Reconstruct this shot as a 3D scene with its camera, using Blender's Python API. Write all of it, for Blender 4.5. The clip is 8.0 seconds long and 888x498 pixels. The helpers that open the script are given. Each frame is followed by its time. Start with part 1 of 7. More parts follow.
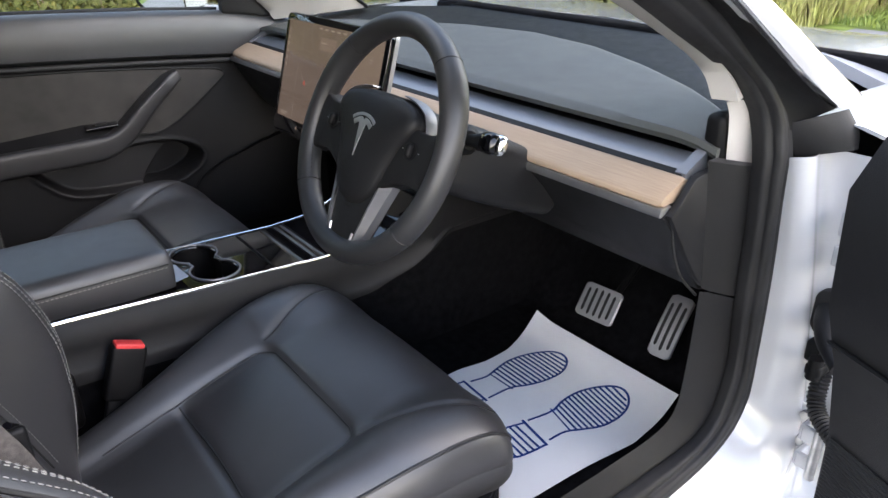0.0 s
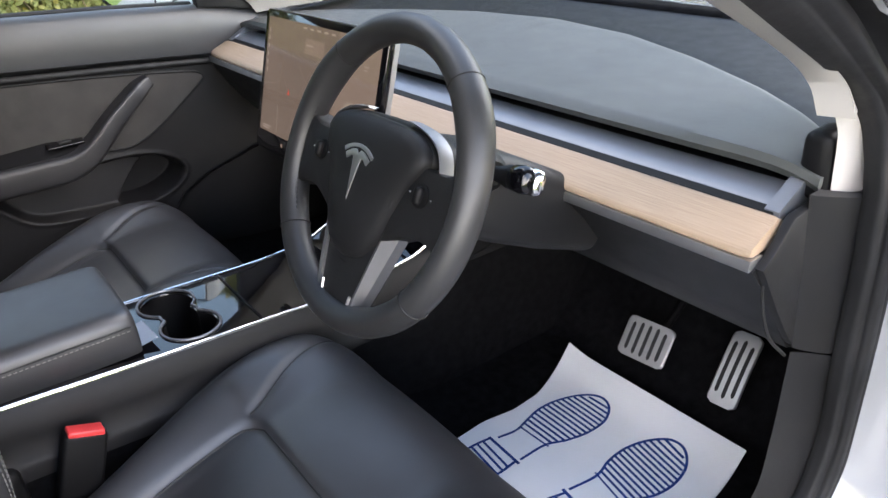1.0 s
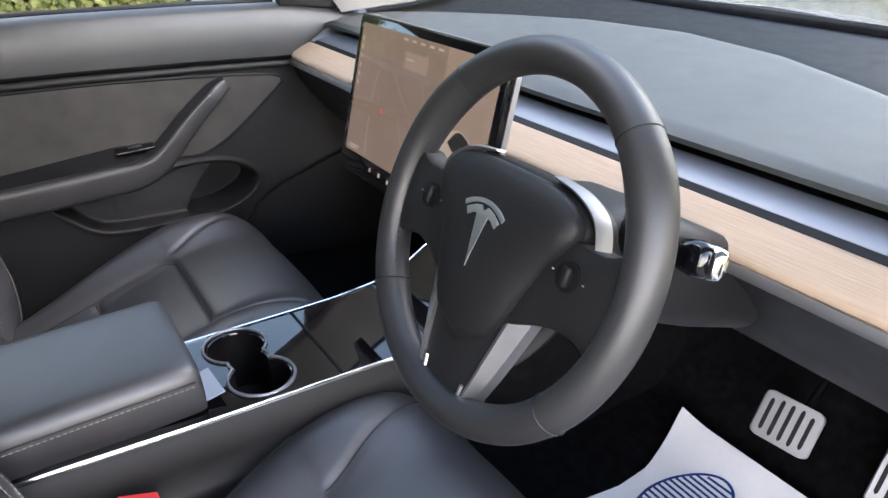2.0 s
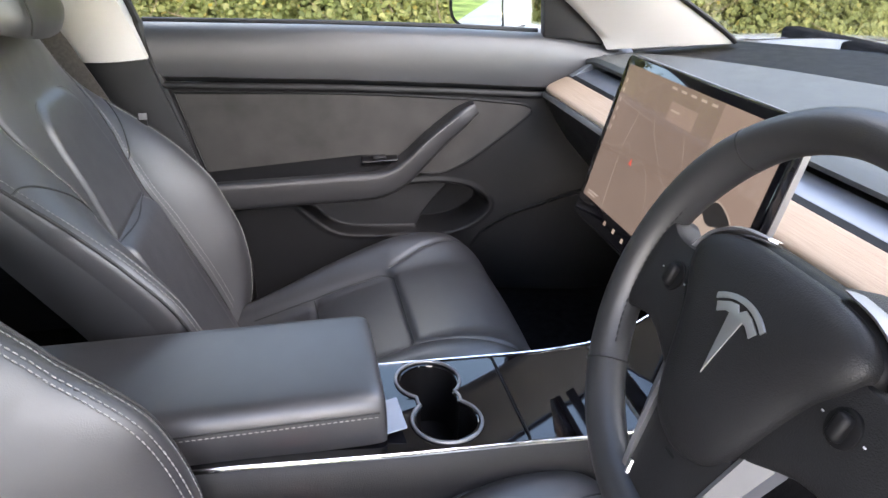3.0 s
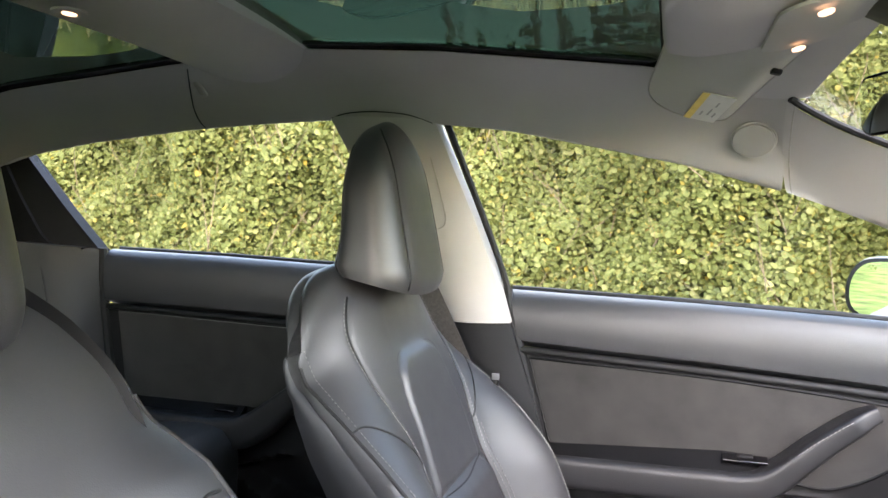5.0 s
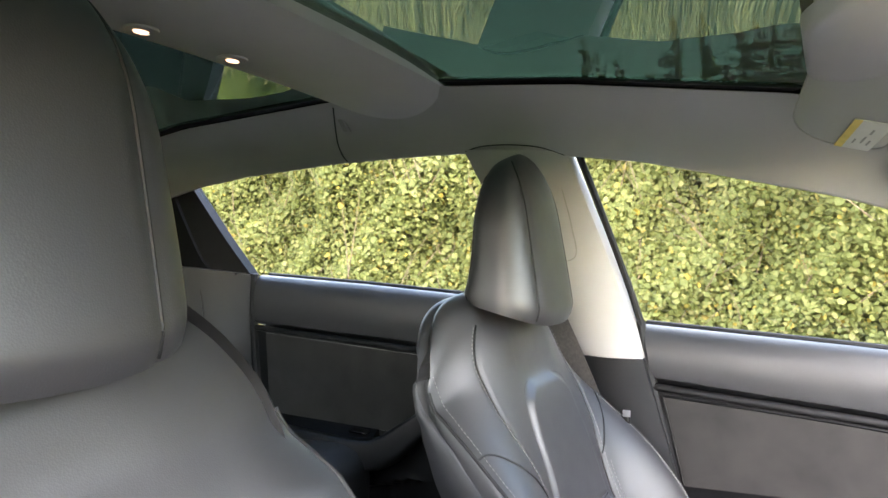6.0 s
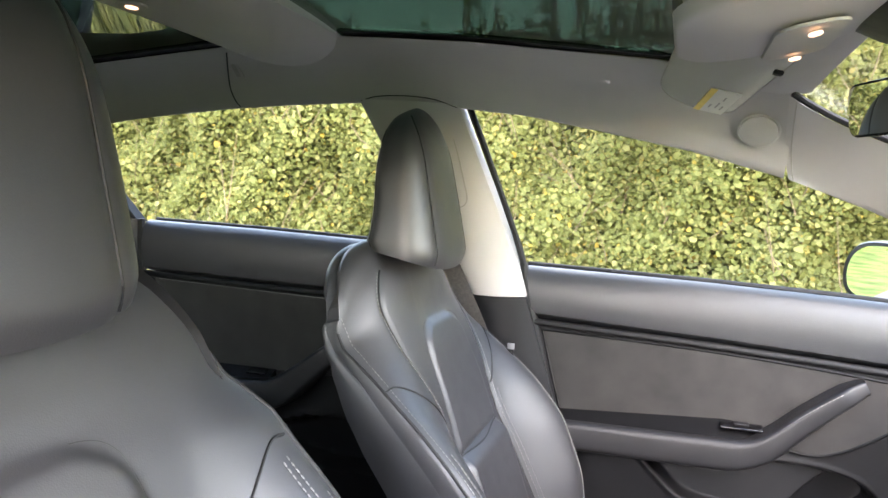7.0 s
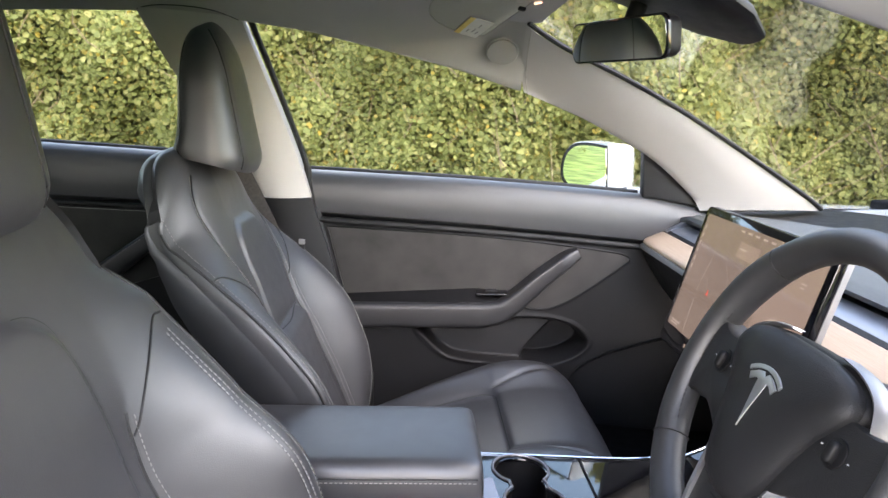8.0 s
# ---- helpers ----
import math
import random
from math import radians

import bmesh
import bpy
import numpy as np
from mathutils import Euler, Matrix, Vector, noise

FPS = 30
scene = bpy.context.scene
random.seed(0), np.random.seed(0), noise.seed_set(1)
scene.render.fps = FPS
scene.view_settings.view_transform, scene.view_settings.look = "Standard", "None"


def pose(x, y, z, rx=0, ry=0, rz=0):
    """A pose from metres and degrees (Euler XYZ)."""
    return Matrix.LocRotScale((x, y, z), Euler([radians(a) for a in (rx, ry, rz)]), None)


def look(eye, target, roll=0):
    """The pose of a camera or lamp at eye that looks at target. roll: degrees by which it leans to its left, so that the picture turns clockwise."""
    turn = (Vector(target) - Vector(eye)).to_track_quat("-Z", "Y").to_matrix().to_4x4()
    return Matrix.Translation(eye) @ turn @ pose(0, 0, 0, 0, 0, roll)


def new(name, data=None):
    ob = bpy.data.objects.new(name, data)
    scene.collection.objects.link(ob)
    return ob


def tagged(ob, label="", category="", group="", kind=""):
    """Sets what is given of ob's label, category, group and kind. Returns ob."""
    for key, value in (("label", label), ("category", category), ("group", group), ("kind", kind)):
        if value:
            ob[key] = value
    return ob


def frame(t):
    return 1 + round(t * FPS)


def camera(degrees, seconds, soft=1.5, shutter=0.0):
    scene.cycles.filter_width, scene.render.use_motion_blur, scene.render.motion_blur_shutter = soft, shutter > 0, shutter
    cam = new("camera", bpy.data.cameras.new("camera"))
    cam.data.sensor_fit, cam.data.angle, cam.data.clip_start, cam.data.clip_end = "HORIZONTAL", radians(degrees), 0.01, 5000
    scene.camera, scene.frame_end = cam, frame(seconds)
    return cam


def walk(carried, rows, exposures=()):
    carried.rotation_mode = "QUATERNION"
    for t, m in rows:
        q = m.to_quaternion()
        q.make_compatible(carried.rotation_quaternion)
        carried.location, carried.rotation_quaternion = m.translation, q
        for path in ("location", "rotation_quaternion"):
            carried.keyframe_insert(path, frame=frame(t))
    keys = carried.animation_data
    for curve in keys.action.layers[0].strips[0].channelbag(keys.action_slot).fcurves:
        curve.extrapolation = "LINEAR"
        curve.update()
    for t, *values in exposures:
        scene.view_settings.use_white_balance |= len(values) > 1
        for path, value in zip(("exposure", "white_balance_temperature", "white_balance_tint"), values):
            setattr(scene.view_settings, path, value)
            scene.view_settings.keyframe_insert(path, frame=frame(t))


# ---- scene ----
cam = camera(63.7, 8.0)
PATH = [
    (0, (1.178, -0.71, 1.137), (-0.267, 0.376, 0.282), -0.7),
    (0.5, (1.099, -0.628, 1.136), (-0.358, 0.415, 0.247), -2.2),
    (1, (0.989, -0.584, 1.134), (-0.446, 0.468, 0.22), -3.1),
    (1.2, (0.937, -0.577, 1.136), (-0.486, 0.484, 0.215), -3.2),
    (2.3, (0.778, -0.525, 1.134), (-0.818, 0.262, 0.22), -1.6),
    (2.5, (0.756, -0.515, 1.13), (-0.9, 0.154, 0.23), -1.0),
    (3, (0.733, -0.512, 1.126), (-1.042, -0.136, 0.285), 0.4),
    (3.5, (0.69, -0.549, 1.109), (-1.173, -0.436, 0.391), 0.5),
    (4, (0.652, -0.557, 1.112), (-1.277, -0.696, 0.6), 0.2),
    (4.5, (0.644, -0.523, 1.102), (-1.299, -0.911, 0.825), 0.2),
    (5, (0.647, -0.482, 1.097), (-1.257, -1.086, 0.996), 0.5),
    (5.2, (0.647, -0.476, 1.096), (-1.229, -1.166, 1.045), 0.6),
    (6.3, (0.671, -0.464, 1.094), (-1.073, -1.442, 1.068), 1.3),
    (6.5, (0.684, -0.457, 1.101), (-1.084, -1.39, 1.041), 1.3),
    (7, (0.739, -0.476, 1.111), (-1.152, -1.103, 0.932), 1.5),
    (7.5, (0.836, -0.531, 1.117), (-1.128, -0.765, 0.819), 1.6),
    (8, (0.94, -0.542, 1.114), (-1.015, -0.448, 0.706), 1.8),
]
walk(cam, [(t, look(eye, target, roll)) for t, eye, target, roll in PATH], exposures=((0, 2.5, 7200, 18), (1.0, 2.85, 7200, 18), (2.5, 3.3, 7150, 20), (3.5, 3.6, 7200, 21), (5.0, 3.85, 7200, 21), (6.5, 4.05, 7200, 21), (7.2, 3.95, 7200, 21), (8, 3.5, 7200, 21)))

# ---- world and light ----
world = bpy.data.worlds.new("sky")
scene.world = world
world.use_nodes = True
wn, wl = world.node_tree.nodes, world.node_tree.links
sky = wn.new("ShaderNodeTexSky")
sky.sky_type, sky.sun_disc = "NISHITA", False
sky.sun_elevation, sky.sun_rotation = radians(42), radians(48)
sky.air_density, sky.dust_density = 1.35, 0.4
wc = wn.new("ShaderNodeTexCoord")
cloud = wn.new("ShaderNodeTexNoise")
cloud.inputs["Scale"].default_value, cloud.inputs["Detail"].default_value, cloud.inputs["Roughness"].default_value = 1.7, 3, 0.45
cloud_ramp = wn.new("ShaderNodeValToRGB")
cloud_ramp.color_ramp.elements[0].position, cloud_ramp.color_ramp.elements[1].position = 0.53, 0.74
cloud_mix = wn.new("ShaderNodeMix")
cloud_mix.data_type = "RGBA"
cloud_mix.inputs["B"].default_value = (17.0, 17.4, 18.0, 1)
wl.new(wc.outputs["Generated"], cloud.inputs["Vector"])
wl.new(cloud.outputs["Fac"], cloud_ramp.inputs["Fac"])
wl.new(cloud_ramp.outputs["Color"], cloud_mix.inputs["Factor"])
wl.new(sky.outputs["Color"], cloud_mix.inputs["A"])
wl.new(cloud_mix.outputs["Result"], wn["Background"].inputs["Color"])
wn["Background"].inputs["Strength"].default_value = 0.15

sun = new("sun", bpy.data.lights.new("sun", "SUN"))
sun.data.energy, sun.data.angle, sun.data.color = 0.5, radians(45), (1.0, 0.95, 0.88)
sun.matrix_basis = look((3.6, 3.2, 4.4), (0, 0, 0))


# ---- materials ----
def material(name, color, rough=0.5, metal=0.0, vary=0.12, scale=6.0, grain=0.0, grain_scale=900.0, coat=0.0, sheen=0.0, spec=0.5,
             rough_vary=0.08, grain_kind="noise", stretch=(1, 1, 1), tint=None):
    """Principled surface with mottling at a large scale, and fine relief at a small one."""
    m = bpy.data.materials.new(name)
    m.use_nodes = True
    nt = m.node_tree
    b = nt.nodes["Principled BSDF"]
    co = nt.nodes.new("ShaderNodeTexCoord")
    mp = nt.nodes.new("ShaderNodeMapping")
    mp.inputs["Scale"].default_value = stretch
    nt.links.new(co.outputs["Object"], mp.inputs["Vector"])
    n1 = nt.nodes.new("ShaderNodeTexNoise")
    n1.inputs["Scale"].default_value, n1.inputs["Detail"].default_value = scale, 5
    nt.links.new(mp.outputs["Vector"], n1.inputs["Vector"])
    mix = nt.nodes.new("ShaderNodeMix")
    mix.data_type = "RGBA"
    lo = tuple(c * (1 - vary) for c in color)
    hi = tuple(min(1.0, c * (1 + vary)) for c in (tint or color))
    mix.inputs["A"].default_value, mix.inputs["B"].default_value = (*lo, 1), (*hi, 1)
    ramp = nt.nodes.new("ShaderNodeMapRange")
    ramp.inputs["From Min"].default_value, ramp.inputs["From Max"].default_value = 0.3, 0.7
    nt.links.new(n1.outputs["Fac"], ramp.inputs["Value"])
    nt.links.new(ramp.outputs["Result"], mix.inputs["Factor"])
    nt.links.new(mix.outputs["Result"], b.inputs["Base Color"])
    rr = nt.nodes.new("ShaderNodeMapRange")
    rr.inputs["To Min"].default_value, rr.inputs["To Max"].default_value = max(0.0, rough - rough_vary), min(1.0, rough + rough_vary)
    n2 = nt.nodes.new("ShaderNodeTexNoise")
    n2.inputs["Scale"].default_value, n2.inputs["Detail"].default_value = scale * 5, 4
    nt.links.new(mp.outputs["Vector"], n2.inputs["Vector"])
    nt.links.new(n2.outputs["Fac"], rr.inputs["Value"])
    nt.links.new(rr.outputs["Result"], b.inputs["Roughness"])
    b.inputs["Metallic"].default_value, b.inputs["Coat Weight"].default_value = metal, coat
    b.inputs["Coat Roughness"].default_value = 0.03
    b.inputs["Sheen Weight"].default_value, b.inputs["Sheen Roughness"].default_value = sheen, 0.5
    b.inputs["Specular IOR Level"].default_value = spec
    if grain:
        if grain_kind == "cells":
            g = nt.nodes.new("ShaderNodeTexVoronoi")
            g.inputs["Scale"].default_value = grain_scale
            out = g.outputs["Distance"]
        else:
            g = nt.nodes.new("ShaderNodeTexNoise")
            g.inputs["Scale"].default_value, g.inputs["Detail"].default_value = grain_scale, 3
            out = g.outputs["Fac"]
        nt.links.new(mp.outputs["Vector"], g.inputs["Vector"])
        bump = nt.nodes.new("ShaderNodeBump")
        bump.inputs["Strength"].default_value, bump.inputs["Distance"].default_value = grain, 0.001
        nt.links.new(out, bump.inputs["Height"])
        nt.links.new(bump.outputs["Normal"], b.inputs["Normal"])
    return m


def glass(name, tint, gloss=0.025, graze=0.9):
    """A thin pane: clear to the eye, tinted, with the mirror image that its index gives."""
    m = bpy.data.materials.new(name)
    m.use_nodes = True
    nt = m.node_tree
    nt.nodes.remove(nt.nodes["Principled BSDF"])
    clear, shine = nt.nodes.new("ShaderNodeBsdfTransparent"), nt.nodes.new("ShaderNodeBsdfGlossy")
    clear.inputs["Color"].default_value, shine.inputs["Roughness"].default_value = (*tint, 1), 0.0
    lw, mix = nt.nodes.new("ShaderNodeLayerWeight"), nt.nodes.new("ShaderNodeMixShader")
    lw.inputs["Blend"].default_value = 0.5
    power, scaled = nt.nodes.new("ShaderNodeMath"), nt.nodes.new("ShaderNodeMath")
    power.operation, scaled.operation = "POWER", "MULTIPLY_ADD"
    power.inputs[1].default_value, scaled.inputs[1].default_value, scaled.inputs[2].default_value = 5.0, graze, gloss
    nt.links.new(lw.outputs["Facing"], power.inputs[0])
    nt.links.new(power.outputs["Value"], scaled.inputs[0])
    nt.links.new(scaled.outputs["Value"], mix.inputs["Fac"])
    nt.links.new(clear.outputs["BSDF"], mix.inputs[1])
    nt.links.new(shine.outputs["BSDF"], mix.inputs[2])
    nt.links.new(mix.outputs["Shader"], nt.nodes["Material Output"].inputs["Surface"])
    return m


def glow(name, color, strength, gloss=0.0):
    m = bpy.data.materials.new(name)
    m.use_nodes = True
    b = m.node_tree.nodes["Principled BSDF"]
    b.inputs["Base Color"].default_value = (*[c * 0.3 for c in color], 1)
    b.inputs["Emission Color"].default_value, b.inputs["Emission Strength"].default_value = (*color, 1), strength
    b.inputs["Roughness"].default_value = 0.15 if gloss else 0.6
    return m


LEATHER = material("black_leather", (0.022, 0.0218, 0.0238), 0.445, vary=0.18, scale=7, grain=0.08, grain_scale=700, grain_kind="cells", rough_vary=0.06, spec=0.92)
LEATHER_SIDE = material("black_leather_grained", (0.012, 0.012, 0.0132), 0.42, vary=0.18, scale=7, grain=0.2, grain_scale=600, grain_kind="cells")
PLASTIC = material("dark_soft_plastic", (0.0095, 0.0095, 0.0103), 0.48, vary=0.14, scale=5, grain=0.25, grain_scale=900, grain_kind="cells", spec=0.24)
SOFT = material("soft_dark_leatherette", (0.026, 0.027, 0.029), 0.44, vary=0.12, scale=5, grain=0.18, grain_scale=800, grain_kind="cells", spec=0.7)
PLASTIC_DEEP = material("black_plastic", (0.0045, 0.0045, 0.005), 0.5, vary=0.2, scale=9, grain=0.2, grain_scale=1000, spec=0.16)
SUEDE = material("dark_grey_suede", (0.028, 0.0265, 0.025), 0.95, vary=0.3, scale=14, grain=0.5, grain_scale=1500, sheen=0.5, spec=0.1)
HEADLINER = material("pale_grey_headlining", (0.40, 0.382, 0.357), 0.95, vary=0.05, scale=5, grain=0.35, grain_scale=2200, spec=0.15)
PILLAR = material("off_white_pillar_trim", (0.41, 0.392, 0.367), 0.85, vary=0.05, scale=5, grain=0.35, grain_scale=2000, spec=0.2)
CARPET = material("black_carpet", (0.005, 0.005, 0.0056), 1.0, vary=0.5, scale=60, grain=1.0, grain_scale=700, spec=0.05)
ALU = material("brushed_aluminium", (0.55, 0.55, 0.56), 0.42, metal=1.0, vary=0.06, scale=30, rough_vary=0.04)
CHROME = material("satin_chrome", (0.78, 0.78, 0.79), 0.14, metal=1.0, vary=0.05, scale=20)
PIANO = material("gloss_black", (0.003, 0.003, 0.004), 0.03, vary=0.1, scale=4, rough_vary=0.015)
RUBBER = material("black_rubber", (0.010, 0.010, 0.011), 0.58, vary=0.25, scale=20, grain=0.15, grain_scale=500, spec=0.3)
SEAM = material("seam_shadow_leather", (0.006, 0.006, 0.006), 0.6, vary=0.2, scale=40)
THREAD = material("grey_thread", (0.20, 0.195, 0.185), 0.8, vary=0.2, scale=300)
SHELF = material("grey_satin_shelf", (0.16, 0.17, 0.19), 0.38, metal=0.5, vary=0.08, scale=10)
PAINT = material("white_car_paint", (0.42, 0.425, 0.44), 0.18, vary=0.03, scale=3, coat=0.8)
PAPER = material("white_paper", (0.80, 0.80, 0.80), 0.75, vary=0.03, scale=8, grain=0.3, grain_scale=300, spec=0.25)
INK = material("blue_print", (0.012, 0.045, 0.19), 0.7, vary=0.15, scale=60, spec=0.2)
GREYMETAL = material("dull_grey_metal", (0.24, 0.24, 0.25), 0.5, metal=0.9, vary=0.06, scale=30)
RED = material("red_button", (0.75, 0.05, 0.05), 0.35, vary=0.1, scale=40)
WEBBING = material("grey_brown_webbing", (0.07, 0.063, 0.058), 0.8, vary=0.25, scale=200, grain=0.7, grain_scale=900, spec=0.2)
YELLOW = material("yellow_print", (0.70, 0.52, 0.12), 0.7, vary=0.1, scale=40)
LABELWHITE = material("white_label", (0.62, 0.60, 0.54), 0.7, vary=0.05, scale=30)
GREYBAR = material("grey_print", (0.30, 0.29, 0.26), 0.7, vary=0.1, scale=50)
MIRROR = material("mirror_silver", (0.85, 0.87, 0.88), 0.01, metal=1.0, vary=0.01, scale=2, rough_vary=0.0)
ICON = material("pale_print", (0.45, 0.45, 0.46), 0.6, vary=0.1, scale=80)
CARDGREY = material("blue_grey_card", (0.20, 0.23, 0.28), 0.45, vary=0.06, scale=20)
CLEAR = glass("window_glass", (0.93, 0.96, 0.94))
WINDSCREEN = glass("windscreen_glass", (0.94, 0.96, 0.95), 0.015, 0.5)
ROOFGLASS_REAR = glass("dark_rear_roof_glass", (0.036, 0.045, 0.038), 0.012)
ROOFGLASS = glass("tinted_roof_glass", (0.072, 0.100, 0.078), 0.012)

WOOD = material("open_pore_wood", (0.285, 0.20, 0.135), 0.55, vary=0.10, scale=26, grain=0.35, grain_scale=40, stretch=(0.6, 60, 60), tint=(0.34, 0.25, 0.178), spec=0.3)
VISOR = material("grey_visor_cloth", (0.38, 0.372, 0.330), 0.8, vary=0.05, scale=6, grain=0.25, grain_scale=1800, spec=0.25)
DASHTOP = material("grained_grey_dash_skin", (0.050, 0.053, 0.050), 0.55, vary=0.1, scale=5, grain=0.3, grain_scale=800, grain_kind="cells")


# ---- shaping helpers ----
def finish(me, angle=42):
    me.polygons.foreach_set("use_smooth", [True] * len(me.polygons))
    me.set_sharp_from_angle(angle=radians(angle))
    me.update()


def mesh_from(name, verts, faces, mat, angle=42):
    me = bpy.data.meshes.new(name)
    me.from_pydata([tuple(map(float, v)) for v in verts], [], [tuple(int(i) for i in f) for f in faces])
    me.materials.append(mat)
    me.validate()
    bm = bmesh.new()
    bm.from_mesh(me)
    bmesh.ops.recalc_face_normals(bm, faces=bm.faces)
    bm.to_mesh(me)
    bm.free()
    finish(me, angle)
    return me


def part(name, shape, mat, parent=None, label="", angle=42):
    """Links (vertices, faces) or a bmesh as ONE mesh object under a thing or a part."""
    if isinstance(shape, bmesh.types.BMesh):
        me = bpy.data.meshes.new(name)
        bmesh.ops.recalc_face_normals(shape, faces=shape.faces)
        shape.to_mesh(me)
        shape.free()
        me.materials.append(mat)
        finish(me, angle)
    else:
        me = mesh_from(name, shape[0], shape[1], mat, angle)
    ob = new(name, me)
    if parent is not None:
        ob.parent = parent
    if label:
        ob["label"] = label
    return ob


def thing(name, label, category, group="", at=(0, 0, 0), kind=""):
    ob = new(name)
    ob.location = at
    ob.empty_display_size = 0.05
    return tagged(ob, label, category, group, kind)


def join(*shapes):
    vs, fs = [], []
    for v, f in shapes:
        k = len(vs)
        vs += [tuple(p) for p in v]
        fs += [tuple(i + k for i in q) for q in f]
    return vs, fs


def moved(shape, m):
    return [m @ Vector(v) for v in shape[0]], shape[1]


def slab(P, off):
    """A sheet of points (nu, nv, 3) thickened by the vector off, or by an array of vectors, closed at its rim."""
    P = np.asarray(P, float)
    nu, nv = P.shape[:2]
    Q = P + np.asarray(off, float)
    verts = np.concatenate([P.reshape(-1, 3), Q.reshape(-1, 3)])
    k, faces = nu * nv, []
    for i in range(nu - 1):
        for j in range(nv - 1):
            a, b, c, d = i * nv + j, i * nv + j + 1, (i + 1) * nv + j + 1, (i + 1) * nv + j
            faces += [(a, b, c, d), (a + k, d + k, c + k, b + k)]
    rim = [(0, j) for j in range(nv)] + [(i, nv - 1) for i in range(1, nu)] + [(nu - 1, j) for j in range(nv - 2, -1, -1)] + [(i, 0) for i in range(nu - 2, 0, -1)]
    ids = [i * nv + j for i, j in rim]
    for a, b in zip(ids, ids[1:] + ids[:1]):
        faces.append((a, b, b + k, a + k))
    return verts.tolist(), faces


def smooth_line(pts, n):
    """n points on a smooth curve through the given ones (Catmull-Rom, by length)."""
    p = np.asarray(pts, float)
    if len(p) < 3:
        s = np.linspace(0, 1, n)[:, None]
        return p[0] * (1 - s) + p[-1] * s
    e = np.vstack([2 * p[0] - p[1], p, 2 * p[-1] - p[-2]])
    out = []
    for i in range(1, len(e) - 2):
        t = np.linspace(0, 1, 24, endpoint=False)[:, None]
        a, b, c, d = e[i - 1], e[i], e[i + 1], e[i + 2]
        out.append(0.5 * (2 * b + (c - a) * t + (2 * a - 5 * b + 4 * c - d) * t**2 + (3 * b - a - 3 * c + d) * t**3))
    q = np.vstack(out + [p[-1:]])
    s = np.r_[0, np.cumsum(np.linalg.norm(np.diff(q, axis=0), axis=1))]
    u = np.linspace(0, s[-1], n)
    return np.stack([np.interp(u, s, q[:, k]) for k in range(q.shape[1])], 1)


def tube(pts, r, n=8, closed=False, flat=1.0, up=(0, 0, 1)):
    """A round or flattened rod along points; r may be a list. Its ends are closed."""
    p = np.asarray(pts, float)
    r = np.broadcast_to(np.asarray(r, float), (len(p),))
    t = np.roll(p, -1, 0) - np.roll(p, 1, 0) if closed else np.gradient(p, axis=0)
    t /= np.linalg.norm(t, axis=1)[:, None] + 1e-12
    verts, faces, m = [], [], len(p)
    for i in range(m):
        a = np.cross(t[i], up)
        if np.linalg.norm(a) < 0.05:
            a = np.cross(t[i], (1, 0.2, 0))
        a /= np.linalg.norm(a)
        b = np.cross(t[i], a)
        for k in range(n):
            w = 2 * math.pi * k / n
            verts.append(p[i] + r[i] * (math.cos(w) * a + flat * math.sin(w) * b))
    for i in range(m if closed else m - 1):
        for k in range(n):
            j = (i + 1) % m
            faces.append((i * n + k, i * n + (k + 1) % n, j * n + (k + 1) % n, j * n + k))
    if not closed:
        faces += [tuple(range(n)), tuple(range((m - 1) * n, m * n))]
    return verts, faces


def sweep(pts, sections):
    """Closed sections (one array of points for each place) joined into a solid with ends."""
    m, n = len(sections), len(sections[0])
    verts = [tuple(v) for s in sections for v in s]
    faces = [(i * n + k, i * n + (k + 1) % n, (i + 1) * n + (k + 1) % n, (i + 1) * n + k) for i in range(m - 1) for k in range(n)]
    faces += [tuple(range(n)), tuple(range((m - 1) * n, m * n))]
    return verts, faces


def rbox(sx, sy, sz, bevel=0.004, seg=3, at=(0, 0, 0), m=None):
    """A box of that size with rounded edges, centred at a place."""
    bm = bmesh.new()
    bmesh.ops.create_cube(bm, size=1.0)
    bmesh.ops.scale(bm, vec=(sx, sy, sz), verts=bm.verts)
    bmesh.ops.bevel(bm, geom=bm.edges[:], offset=bevel, segments=seg, profile=0.5, affect="EDGES")
    bm.verts.ensure_lookup_table()
    for i, v in enumerate(bm.verts):
        v.index = i
    mm = Matrix.Translation(at) @ (m or Matrix())
    out = [mm @ v.co for v in bm.verts], [tuple(v.index for v in f.verts) for f in bm.faces]
    bm.free()
    return out


def plate(outline, depth, bevel=0.0, m=None, seg=2):
    """A flat outline in x, y made into a plate from z = 0 to depth, its upper rim bevelled."""
    bm = bmesh.new()
    f = bm.faces.new([bm.verts.new((x, y, 0)) for x, y in outline])
    up = bmesh.ops.extrude_face_region(bm, geom=[f])["geom"]
    bmesh.ops.translate(bm, verts=[v for v in up if isinstance(v, bmesh.types.BMVert)], vec=(0, 0, depth))
    if bevel:
        top = [e for e in bm.edges if all(abs(v.co.z - depth) < 1e-6 for v in e.verts)]
        bmesh.ops.bevel(bm, geom=top, offset=bevel, segments=seg, profile=0.5, affect="EDGES")
    for i, v in enumerate(bm.verts):
        v.index = i
    out = [(m @ v.co if m else v.co.copy()) for v in bm.verts], [tuple(v.index for v in f.verts) for f in bm.faces]
    bm.free()
    return out


